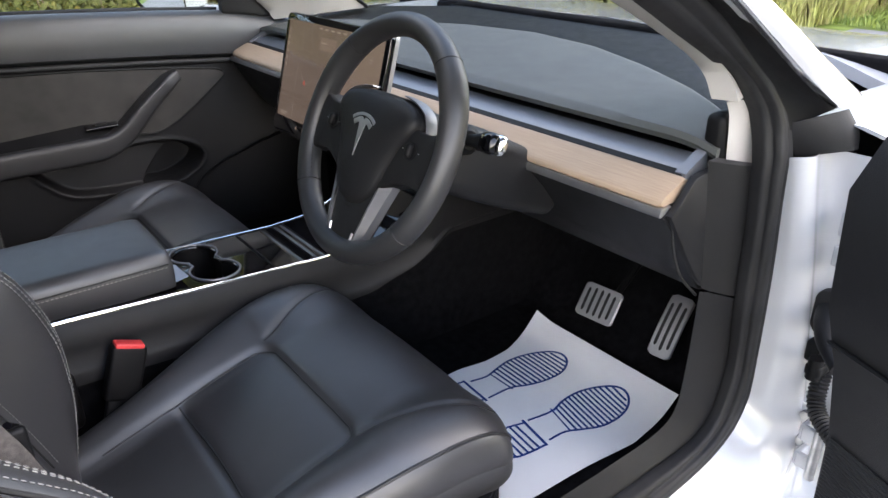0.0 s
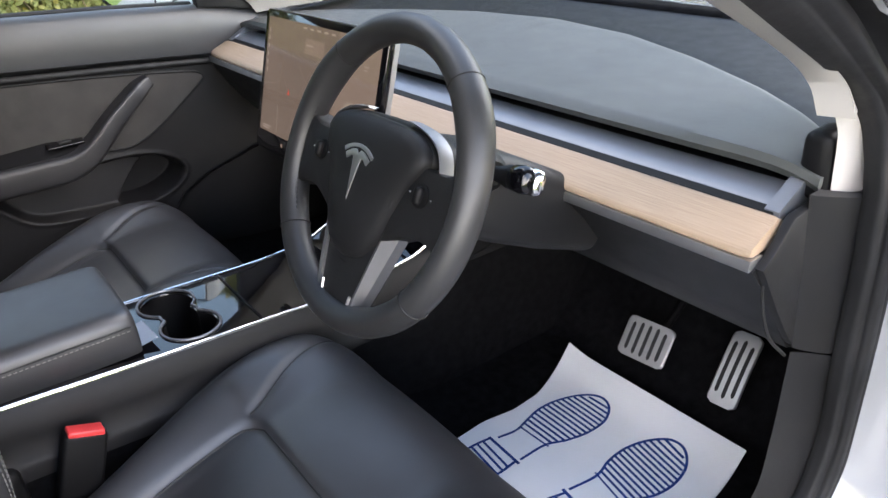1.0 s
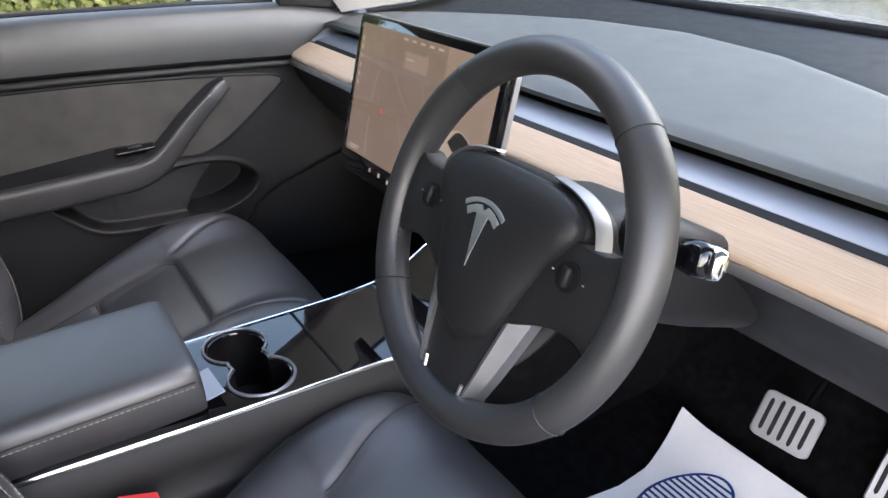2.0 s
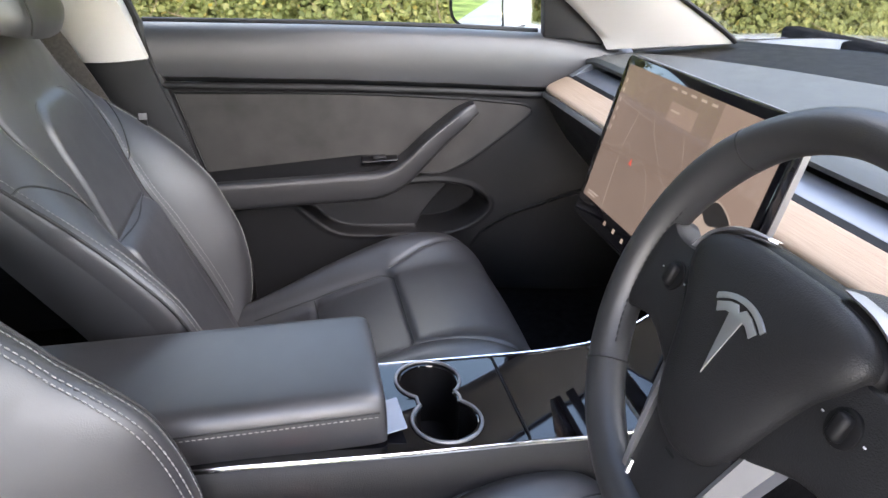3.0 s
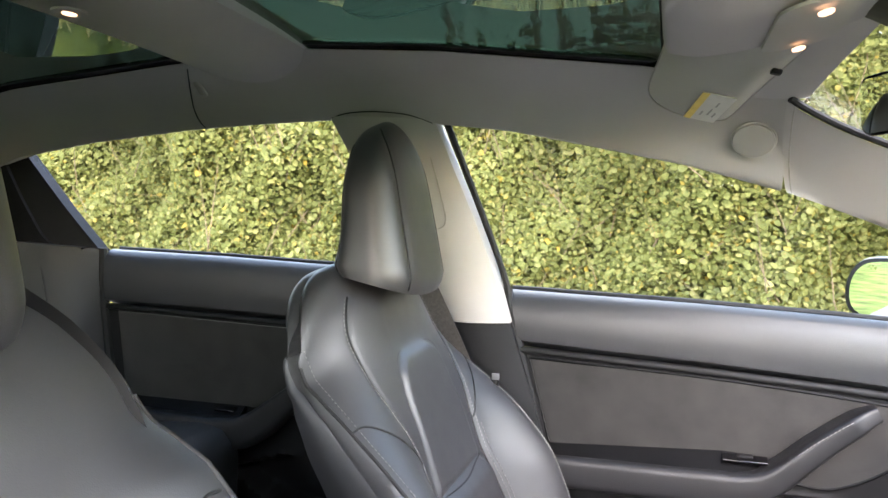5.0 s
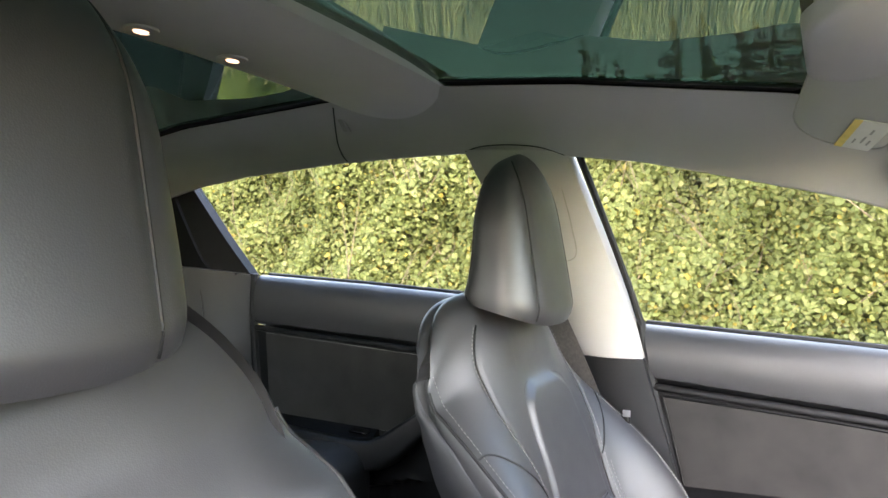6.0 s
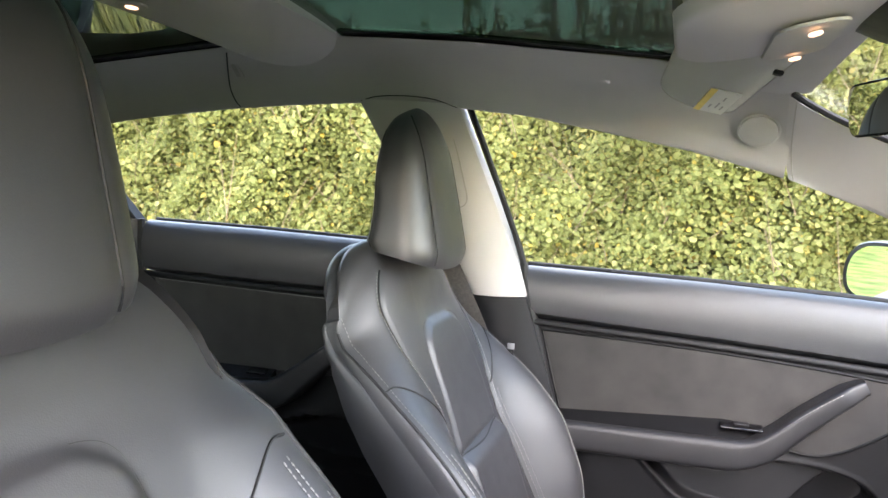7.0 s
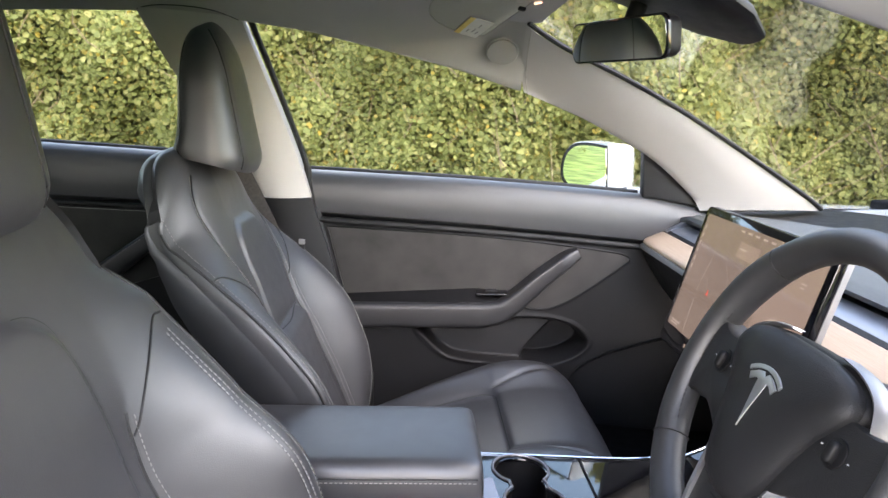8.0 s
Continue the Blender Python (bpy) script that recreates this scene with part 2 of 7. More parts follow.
def round_rect(w, h, r, n=6):
    out = []
    for cx, cy, a in ((w / 2 - r, h / 2 - r, 0), (-w / 2 + r, h / 2 - r, 90), (-w / 2 + r, -h / 2 + r, 180), (w / 2 - r, -h / 2 + r, 270)):
        out += [(cx + r * math.cos(radians(a + 90 * k / n)), cy + r * math.sin(radians(a + 90 * k / n))) for k in range(n + 1)]
    return out


def disc(r, depth, n=32, bevel=0.0, m=None):
    return plate([(r * math.cos(2 * math.pi * k / n), r * math.sin(2 * math.pi * k / n)) for k in range(n)], depth, bevel, m)


def stitches(pts, length=0.0045, gap=0.0022, r=0.0006, up=(0, 0, 1)):
    """Short threads one after another along a line."""
    p = np.asarray(pts, float)
    s = np.r_[0, np.cumsum(np.linalg.norm(np.diff(p, axis=0), axis=1))]
    at = lambda u: np.array([np.interp(u, s, p[:, k]) for k in range(3)])
    out, u = [], 0.0
    while u + length < s[-1]:
        out.append(tube([at(u), at(u + length / 2), at(u + length)], [r * 0.7, r, r * 0.7], 5, up=up))
        u += length + gap
    return join(*out)


def lerp(x, xs, ys):
    return np.interp(x, xs, ys)


def ease(x, xs, ys):
    """Smooth interpolation through the given places with no overshoot."""
    xs, ys = np.asarray(xs, float), np.asarray(ys, float)
    h, d = np.diff(xs), np.diff(ys) / np.diff(xs)
    m = np.zeros(len(xs))
    w1, w2 = 2 * h[1:] + h[:-1], h[1:] + 2 * h[:-1]
    ok = d[1:] * d[:-1] > 0
    safe0, safe1 = np.where(ok, d[:-1], 1.0), np.where(ok, d[1:], 1.0)
    m[1:-1] = np.where(ok, (w1 + w2) / (w1 / safe0 + w2 / safe1), 0.0)
    m[0], m[-1] = d[0], d[-1]
    x = np.clip(np.asarray(x, float), xs[0], xs[-1])
    i = np.clip(np.searchsorted(xs, x, side="right") - 1, 0, len(h) - 1)
    t = (x - xs[i]) / h[i]
    a, b = ys[i], ys[i + 1]
    return a * (1 + 2 * t) * (1 - t) ** 2 + h[i] * m[i] * t * (1 - t) ** 2 + b * t * t * (3 - 2 * t) + h[i] * m[i + 1] * t * t * (t - 1)


def inside_distance(points, poly):
    """Signed distance of 2D points to a polygon, positive inside."""
    p, q = np.asarray(points, float), np.asarray(poly, float)
    best, odd = np.full(len(p), 1e9), np.zeros(len(p), bool)
    for a, b in zip(q, np.roll(q, -1, 0)):
        d = b - a
        t = np.clip(((p - a) @ d) / (d @ d), 0, 1)
        best = np.minimum(best, np.linalg.norm(p - a - t[:, None] * d, axis=1))
        cross = (a[1] > p[:, 1]) != (b[1] > p[:, 1])
        with np.errstate(divide="ignore", invalid="ignore"):
            xi = (b[0] - a[0]) * (p[:, 1] - a[1]) / (b[1] - a[1]) + a[0]
        odd ^= cross & (p[:, 0] < xi)
    return np.where(odd, best, -best)


def step(x, a, b):
    t = np.clip((np.asarray(x, float) - a) / (b - a), 0, 1)
    return t * t * (3 - 2 * t)



# ---- ground ----
def ground_sheet():
    u = np.sign(np.linspace(-1, 1, 90)) * np.abs(np.linspace(-1, 1, 90)) ** 3 * 400
    X, Y = np.meshgrid(u, u, indexing="ij")
    Z = np.where(X < -2.6, 0.10 * step(-X, 2.6, 3.3), 0.0) + 0.25 * step(Y, 9, 14) + 0.0 * X
    return slab(np.stack([X, Y, Z - 0.004], -1), (0, 0, -0.5))


GRASS_SOIL = material("grassy_earth", (0.075, 0.12, 0.022), 0.95, vary=0.45, scale=3, grain=1.0, grain_scale=40, spec=0.1, tint=(0.13, 0.17, 0.04))
ASPHALT = material("worn_asphalt", (0.16, 0.16, 0.165), 0.9, vary=0.2, scale=2, grain=0.8, grain_scale=120)
tagged(part("ground", ground_sheet(), GRASS_SOIL), "grassy earth verge beside the lane", "ground", kind="structure")
road = np.stack(np.meshgrid(np.linspace(-2.3, 3.2, 12), np.linspace(-60, 7.2, 60), indexing="ij") + [np.full((12, 60), 0.006)], -1)
tagged(part("road", slab(road, (0, 0, -0.05)), ASPHALT), "pale grey asphalt lane under the car", "road", kind="structure")

# ---- car shell: floor, bulkhead, tunnel, sills ----
def floor_pan():
    y = np.linspace(-2.1, 0.62, 90)
    x = np.linspace(-0.76, 0.70, 60)
    X, Y = np.meshgrid(x, y, indexing="ij")
    Z = 0.330 + 0.42 * step(Y, 0.26, 0.60) + 0.22 * step(-Y, 1.40, 1.55)
    Z += 0.12 * (1 - step(np.abs(X), 0.08, 0.14)) * (1 - step(Y, 0.1, 0.3))
    return slab(np.stack([X, Y, Z], -1), (0, 0, -0.05))


tagged(part("floor", floor_pan(), CARPET), "black carpeted car floor and footwell", "floor", kind="structure")
tagged(part("wall_bulkhead", rbox(1.5, 0.05, 0.62, 0.01, at=(0, 0.60, 0.60)), CARPET), "black carpeted bulkhead ahead of the footwells", "wall", kind="structure")
for s in (-1, 1):
    tagged(part("wall_kick_left" if s < 0 else "wall_kick_right", rbox(0.03, 0.44, 0.52, 0.01, at=(s * (0.735 if s < 0 else 0.722), 0.41, 0.60)), CARPET), "black carpeted side of the footwell", "wall", kind="structure")
tagged(part("wall_rear", rbox(1.4, 0.06, 0.75, 0.02, at=(0, -2.14, 0.72)), CARPET), "black panel behind the rear bench", "wall", kind="structure")


# ---- front passenger door ----
def belt_top(y):
    return lerp(y, [-0.85, -0.77, -0.43, -0.19, 0.0, 0.08, 0.14, 0.25], [0.953, 0.949, 0.937, 0.925, 0.912, 0.898, 0.884, 0.872])


def belt_crease(y):
    return lerp(y, [-0.85, -0.745, -0.42, -0.2, 0.0, 0.2], [0.850, 0.845, 0.828, 0.813, 0.797, 0.782])


def door_upper(y0, y1, top, crease, skew=0.0, n=70):
    """The padded upper band of a door, with its ledge under the glass; skew slants its rear edge."""
    P = []
    for y in np.linspace(y0, y1, n):
        zt, zc = float(top(y)), float(crease(y))
        row = [(-0.770, zt - 0.012), (-0.745, zt - 0.003), (-0.722, zt), (-0.708, zt - 0.004), (-0.699, zt - 0.014), (-0.694, zt - 0.03),
               (-0.690, zt * 0.6 + zc * 0.4), (-0.690, zt * 0.3 + zc * 0.7), (-0.694, zc + 0.008), (-0.703, zc + 0.001), (-0.716, zc - 0.002)]
        fade = max(0.0, 1 - (y - y0) / 0.2)
        P.append([(x, y + skew * (zt - z) * fade, z) for x, z in row])
    return slab(P, (-0.03, 0, -0.01))


def pocket_panel(y0, y1, ztop, zlow, pocket, swell, deep, slope=0.0, ny=280, nz=170, bowl=None):
    """The lower door panel, with a moulded pocket sunk into it."""
    y, z = np.linspace(y0, y1, ny), np.linspace(0, 1, nz)
    Y, T = np.meshgrid(y, z, indexing="ij")
    Z = zlow + T * (ztop(Y) - zlow)
    Yk = Y + slope * (ztop(Y) - Z) * np.clip(1 - (Y - y0) / 0.25, 0, 1)
    pocket = smooth_line(list(pocket) + [pocket[0]], 70)[:-1]
    d = inside_distance(np.stack([Yk.ravel(), Z.ravel()], 1), pocket).reshape(Y.shape)
    X = -0.700 + swell(Yk, Z) - deep * step(d, -0.003, 0.012) + 0.0025 * np.exp(-((d + 0.006) / 0.005) ** 2)
    if bowl:
        (ay, az), (by, bz) = bowl
        across = ((Yk - ay) * (bz - az) - (Z - az) * (by - ay)) / math.hypot(by - ay, bz - az) + 0.9 * (Z - az) * (bz - Z) / (bz - az) ** 1 * 0.3
        X = X - 0.040 * step(across, -0.002, 0.008) * step(d, 0.0, 0.012) + 0.014 * step(d, 0.0, 0.012) * np.clip((0.60 - Z) / 0.10, 0, 1) * (1 - step(across, -0.002, 0.008))
    return slab(np.stack([X, Yk, Z], -1), (-0.05, 0, 0))


def armrest_sweep(path, half_h, depth, x0):
    """A padded armrest that runs along a door and turns up into a pull."""
    p = smooth_line(path, 60)
    secs = []
    t = np.gradient(p, axis=0)
    t /= np.linalg.norm(t, axis=1)[:, None]
    for i, ((y, z), (ty, tz)) in enumerate(zip(p, t)):
        k = i / (len(p) - 1)
        hh = half_h * float(lerp(k, [0, 0.6, 0.75, 0.95, 1], [1, 1, 0.72, 0.56, 0.42]))
        dd = depth * float(lerp(k, [0, 0.6, 0.8, 0.95, 1], [1, 1, 0.95, 0.85, 0.45]))
        ny, nz = -tz, ty
        ring = []
        for j in range(40):
            w = 2 * math.pi * j / 40
            c, s = math.copysign(abs(math.cos(w)) ** 0.36, math.cos(w)), math.copysign(abs(math.sin(w)) ** 0.36, math.sin(w))
            ring.append((x0 + dd * c, y + ny * hh * s, z + nz * hh * s))
        secs.append(ring)
    return sweep(p, secs), p, t


def build_front_door():
    door = thing("door_1", "closed front passenger door lined in dark grey suede and black trim", "car door", "passenger side doors", (-0.70, -0.3, 0.34), "structure")
    base = Matrix.Translation((0.70, 0.3, -0.34))
    put = lambda name, shape, mat, label="", par=door, angle=42: part(name, moved(shape, base) if par is door else shape, mat, par, label, angle)
    put("upper_panel", door_upper(-0.775, 0.20, belt_top, belt_crease, 0.20), SOFT, "dark padded upper door band")
    pocket = [(-0.535, 0.592), (-0.512, 0.568), (-0.460, 0.519), (-0.407, 0.501), (-0.295, 0.493), (-0.200, 0.491), (-0.135, 0.515), (-0.110, 0.552), (-0.145, 0.587), (-0.204, 0.604), (-0.269, 0.607), (-0.36, 0.604), (-0.45, 0.604)]
    arch = lambda y: lerp(y, [-0.17, -0.15, -0.123, -0.063, 0.048, 0.147, 0.3], [0.33, 0.45, 0.49, 0.529, 0.574, 0.60, 0.62])
    swell = lambda y, z: 0.050 * step(y, -0.16, 0.12) * step(0.80 - z, 0.0, 0.25) - 0.012 * step(arch(y) - z, 0.0, 0.012)
    put("lower_panel", pocket_panel(-0.775, 0.24, lambda y: belt_crease(y) - 0.012, 0.335, pocket, swell, 0.040, 0.24, bowl=((-0.269, 0.496), (-0.187, 0.593))), PLASTIC, "dark moulded lower door panel with an oval pocket")
    yy = np.linspace(-0.752, 0.02, 60)
    put("piping", tube(np.stack([np.full(60, -0.697), yy, belt_crease(yy) - 0.009], 1), 0.0075, 10), PLASTIC)
    edge = [(-0.735, 0.822), (-0.42, 0.808), (-0.2, 0.790), (-0.07, 0.7745), (-0.035, 0.768), (-0.022, 0.757), (-0.034, 0.741), (-0.137, 0.666), (-0.195, 0.636), (-0.235, 0.630), (-0.30, 0.640), (-0.69, 0.645)]
    e2 = smooth_line(edge[:-1], 70).tolist() + [edge[-1]]
    flat = Matrix(((0, 0, 1, -0.705), (1, 0, 0, 0), (0, 1, 0, 0), (0, 0, 0, 1)))
    put("suede_insert", plate(e2, 0.010, 0.003, flat), SUEDE, "mottled dark grey suede insert")
    rim = smooth_line([(-0.696, *p) for p in edge[:-1]], 90)
    put("insert_edging", tube(rim, 0.0028, 6), PLASTIC_DEEP)
    path = [(-0.80, 0.622), (-0.60, 0.623), (-0.42, 0.624), (-0.355, 0.627), (-0.305, 0.648), (-0.235, 0.712), (-0.175, 0.760), (-0.150, 0.774)]
    (shape, p, t) = armrest_sweep(path, 0.030, 0.034, -0.676)
    put("armrest", shape, LEATHER_SIDE, "stitched black armrest that turns up into a pull")
    line = np.stack([np.full(len(p), -0.649), p[:, 0] - t[:, 1] * lerp(np.linspace(0, 1, 60), [0, 0.6, 0.75, 1], [0.0235, 0.0235, 0.017, 0.010]), p[:, 1] + t[:, 0] * lerp(np.linspace(0, 1, 60), [0, 0.6, 0.75, 1], [0.0235, 0.0235, 0.017, 0.010])], 1)
    line[:, 0] += 0.0032
    put("stitching", stitches(line[6:57], 0.005, 0.0025, 0.0008, (1, 0, 0)), THREAD)
    ledge = []
    for y in np.linspace(-0.72, -0.315, 24):
        z = float(lerp(y, [-0.72, -0.379, -0.315], [0.664, 0.684, 0.676]))
        ledge.append([(-0.654, y, 0.6515), (-0.665, y, 0.6545), (-0.690, y, z - 0.006), (-0.703, y, z)])
    put("armrest_ledge", slab(ledge, (-0.004, 0, -0.02)), PLASTIC_DEEP)
    sw = put("window_switch", moved(rbox(0.022, 0.075, 0.006, 0.002), Matrix.Translation((-0.680, -0.350, 0.673)) @ pose(0, 0, 0, 0, 14, 0)), PIANO)
    put("switch_lever", moved(rbox(0.010, 0.026, 0.007, 0.002), Matrix.Translation((-0.679, -0.350, 0.678)) @ pose(0, 0, 0, 0, 14, 0)), PLASTIC)
    ya = np.linspace(-0.15, 0.2, 40)
    put("speaker_edging", tube(np.stack([-0.694 + swell(ya, arch(ya) + 0.02), ya, arch(ya) + 0.002], 1), 0.0025, 6), PLASTIC_DEEP)
    tri = smooth_line([(-0.01, 1.035), (0.055, 0.992), (0.105, 0.945), (0.128, 0.905), (0.132, 0.886)], 20).tolist() + [(0.03, 0.902), (-0.002, 0.905)]
    flat2 = Matrix(((0, 0, 1, -0.722), (1, 0, 0, 0), (0, 1, 0, 0), (0, 0, 0, 1)))
    put("mirror_corner", plate(tri, 0.022, 0.006, flat2), PLASTIC, "black corner trim ahead of the side window")
    # inner weatherstrip of the glass, rear edge seal
    put("belt_seal", tube(np.stack([np.full(40, -0.752), np.linspace(-0.78, 0.0, 40), belt_top(np.linspace(-0.78, 0.0, 40)) - 0.001], 1), 0.006, 8), RUBBER)
    put("edge_seal", tube(smooth_line([(-0.705, -0.782, 0.955), (-0.700, -0.770, 0.885), (-0.700, -0.752, 0.83), (-0.700, -0.716, 0.69), (-0.700, -0.67, 0.52), (-0.70, -0.64, 0.38)], 40), 0.010, 8), RUBBER)
    return door


build_front_door()


def build_rear_door():
    door = thing("door_2", "closed rear passenger door lined in dark grey suede and black trim", "car door", "passenger side doors", (-0.70, -1.3, 0.34), "structure")
    base = Matrix.Translation((0.70, 1.3, -0.34))
    put = lambda name, shape, mat, label="", angle=42: part(name, moved(shape, base), mat, door, label, angle)
    top = lambda y: lerp(y, [-1.76, -1.42, -1.17, -0.85], [1.006, 0.996, 0.985, 0.968])
    crease = lambda y: lerp(y, [-1.76, -1.25, -0.85], [0.884, 0.868, 0.857])
    put("upper_panel", door_upper(-1.735, -0.86, top, crease, 0.0), SOFT, "dark padded upper door band")
    pocket = [(-1.40, 0.53), (-1.30, 0.47), (-1.1, 0.45), (-0.99, 0.48), (-0.97, 0.54), (-1.05, 0.565), (-1.25, 0.57)]
    put("lower_panel", pocket_panel(-1.735, -0.86, lambda y: crease(y) - 0.012, 0.335, pocket, lambda y, z: 0 * y, 0.05, 0.0, 110, 60), PLASTIC, "dark moulded lower door panel")
    yy = np.linspace(-1.73, -0.87, 40)
    put("piping", tube(np.stack([np.full(40, -0.697), yy, crease(yy) - 0.009], 1), 0.0075, 10), PLASTIC)
    edge = [(-1.70, 0.864), (-1.3, 0.850), (-1.0, 0.842), (-0.93, 0.835), (-0.92, 0.82), (-1.1, 0.70), (-1.2, 0.67), (-1.68, 0.67)]
    flat = Matrix(((0, 0, 1, -0.705), (1, 0, 0, 0), (0, 1, 0, 0), (0, 0, 0, 1)))
    put("suede_insert", plate(edge, 0.010, 0.003, flat), SUEDE, "dark grey suede insert")
    path = [(-1.74, 0.625), (-1.5, 0.618), (-1.38, 0.620), (-1.32, 0.636), (-1.22, 0.715), (-1.12, 0.79), (-1.09, 0.81)]
    shape, p, t = armrest_sweep(path, 0.034, 0.034, -0.676)
    put("armrest", shape, LEATHER_SIDE, "stitched black armrest that turns up into a pull")
    k = lerp(np.linspace(0, 1, 60), [0, 0.6, 0.75, 1], [0.027, 0.027, 0.019, 0.011])
    line = np.stack([np.full(60, -0.6465), p[:, 0] - t[:, 1] * k, p[:, 1] + t[:, 0] * k], 1)
    put("stitching", stitches(line[4:56], 0.006, 0.003, 0.0009, (1, 0, 0)), THREAD)
    ledge = [[(-0.656, y, 0.646), (-0.667, y, 0.652), (-0.690, y, 0.668), (-0.703, y, 0.674)] for y in np.linspace(-1.72, -1.36, 16)]
    put("armrest_ledge", slab(ledge, (-0.004, 0, -0.02)), PLASTIC_DEEP)
    put("window_switch", moved(rbox(0.020, 0.05, 0.006, 0.002), Matrix.Translation((-0.682, -1.40, 0.664)) @ pose(0, 0, 0, 0, 14, 0)), PIANO)
    put("belt_seal", tube(np.stack([np.full(30, -0.752), np.linspace(-1.74, -0.88, 30), top(np.linspace(-1.74, -0.88, 30)) - 0.001], 1), 0.006, 8), RUBBER)
    put("edge_seal", tube(smooth_line([(-0.700, -1.745, 1.008), (-0.700, -1.742, 0.88), (-0.70, -1.70, 0.6), (-0.70, -1.62, 0.4)], 30), 0.011, 8), RUBBER)
    return door


build_rear_door()


# ---- pillars and roof ----
def band(A, B, n, m, bulge=0.0, way=(1, 0, 0), thick=(-0.02, 0, 0)):
    """A padded strip between two smooth edge lines."""
    a, b = smooth_line(A, n), smooth_line(B, n)
    t = np.linspace(0, 1, m)[None, :, None]
    P = a[:, None] * (1 - t) + b[:, None] * t + bulge * np.sin(np.pi * t) ** 0.8 * np.asarray(way, float)
    return slab(P, thick)


def build_a_pillar(side):
    s = np.array([-side, 1, 1])
    pillar = thing("a_pillar", "off-white fabric-covered windscreen pillar trim with a round speaker", "pillar trim", "windscreen pillars", (side * 0.66, 0.2, 0.88))
    base = Matrix.Translation((-side * 0.66, -0.2, -0.88))
    A = np.array([(-0.640, -0.303, 1.1355), (-0.6425, -0.272, 1.124), (-0.647, -0.22, 1.104), (-0.655, -0.14, 1.071), (-0.672, 0.0, 0.998), (-0.690, 0.105, 0.915), (-0.695, 0.135, 0.878)]) * s
    if side > 0:
        A[-2:] = (0.684, 0.045, 0.962), (0.688, 0.066, 0.928)
    B = np.array([(-0.472, -0.330, 1.258), (-0.486, -0.298, 1.240), (-0.502, -0.24, 1.212), (-0.52, -0.128, 1.166), (-0.56, 0.012, 1.104), (-0.59, 0.155, 1.028), (-0.62, 0.335, 0.925), (-0.635, 0.385, 0.893)]) * s
    a, b = smooth_line(A, 60), smooth_line(B, 60)
    t = np.linspace(0, 1, 16)[None, :, None]
    swell = ease(np.linspace(0, 1, 60), [0, 0.03, 0.08, 0.16, 0.38, 1], [-0.043, -0.040, -0.030, -0.010, 0.018, 0.020])[:, None, None]
    P = a[:, None] * (1 - t) + b[:, None] * t + swell * np.sin(np.pi * t) ** 0.8 * np.array([-side, 0, 0.2])
    part("trim", moved(slab(P, (side * 0.03, 0.01, 0.0)), base), PILLAR, pillar, "", 60)
    part("trim_joint", moved(tube(P[1], 0.0011, 6), base), GREYBAR, pillar)
    part("glass_edge", moved(tube(smooth_line([(p[0] - side * 0.003, p[1] + 0.004, p[2] + 0.004) for p in B], 40), 0.0055, 8), base), PLASTIC_DEEP, pillar, "black edge of the windscreen")
    return pillar, base


SPEAKER = material("grey_speaker_mesh", (0.30, 0.288, 0.27), 0.8, vary=0.05, scale=20)
apl, apb = build_a_pillar(-1)
spk = Matrix.Translation((-0.5725, -0.362, 1.2155)) @ (Vector((0.74, -0.10, -0.66)).to_track_quat("Z", "Y").to_matrix().to_4x4())
part("speaker_grille", moved(disc(0.031, 0.006, 40, 0.002), apb @ spk), SPEAKER, apl, "round grey perforated tweeter grille")
part("speaker_ring", moved(tube([(0.0325 * math.cos(w), 0.0325 * math.sin(w), 0.001) for w in np.linspace(0, 2 * math.pi, 40, endpoint=False)], 0.0016, 6, True), apb @ spk), PILLAR, apl)
holes = [((i + 0.5 * (j % 2)) * 0.0035, j * 0.003) for i in range(-9, 10) for j in range(-10, 11)]
part("perforation", moved(join(*[disc(0.0008, 0.0003, 5, m=Matrix.Translation((x, y, 0.0061))) for x, y in holes if math.hypot(x, y) < 0.028]), apb @ spk), GREYBAR, apl)
build_a_pillar(1)


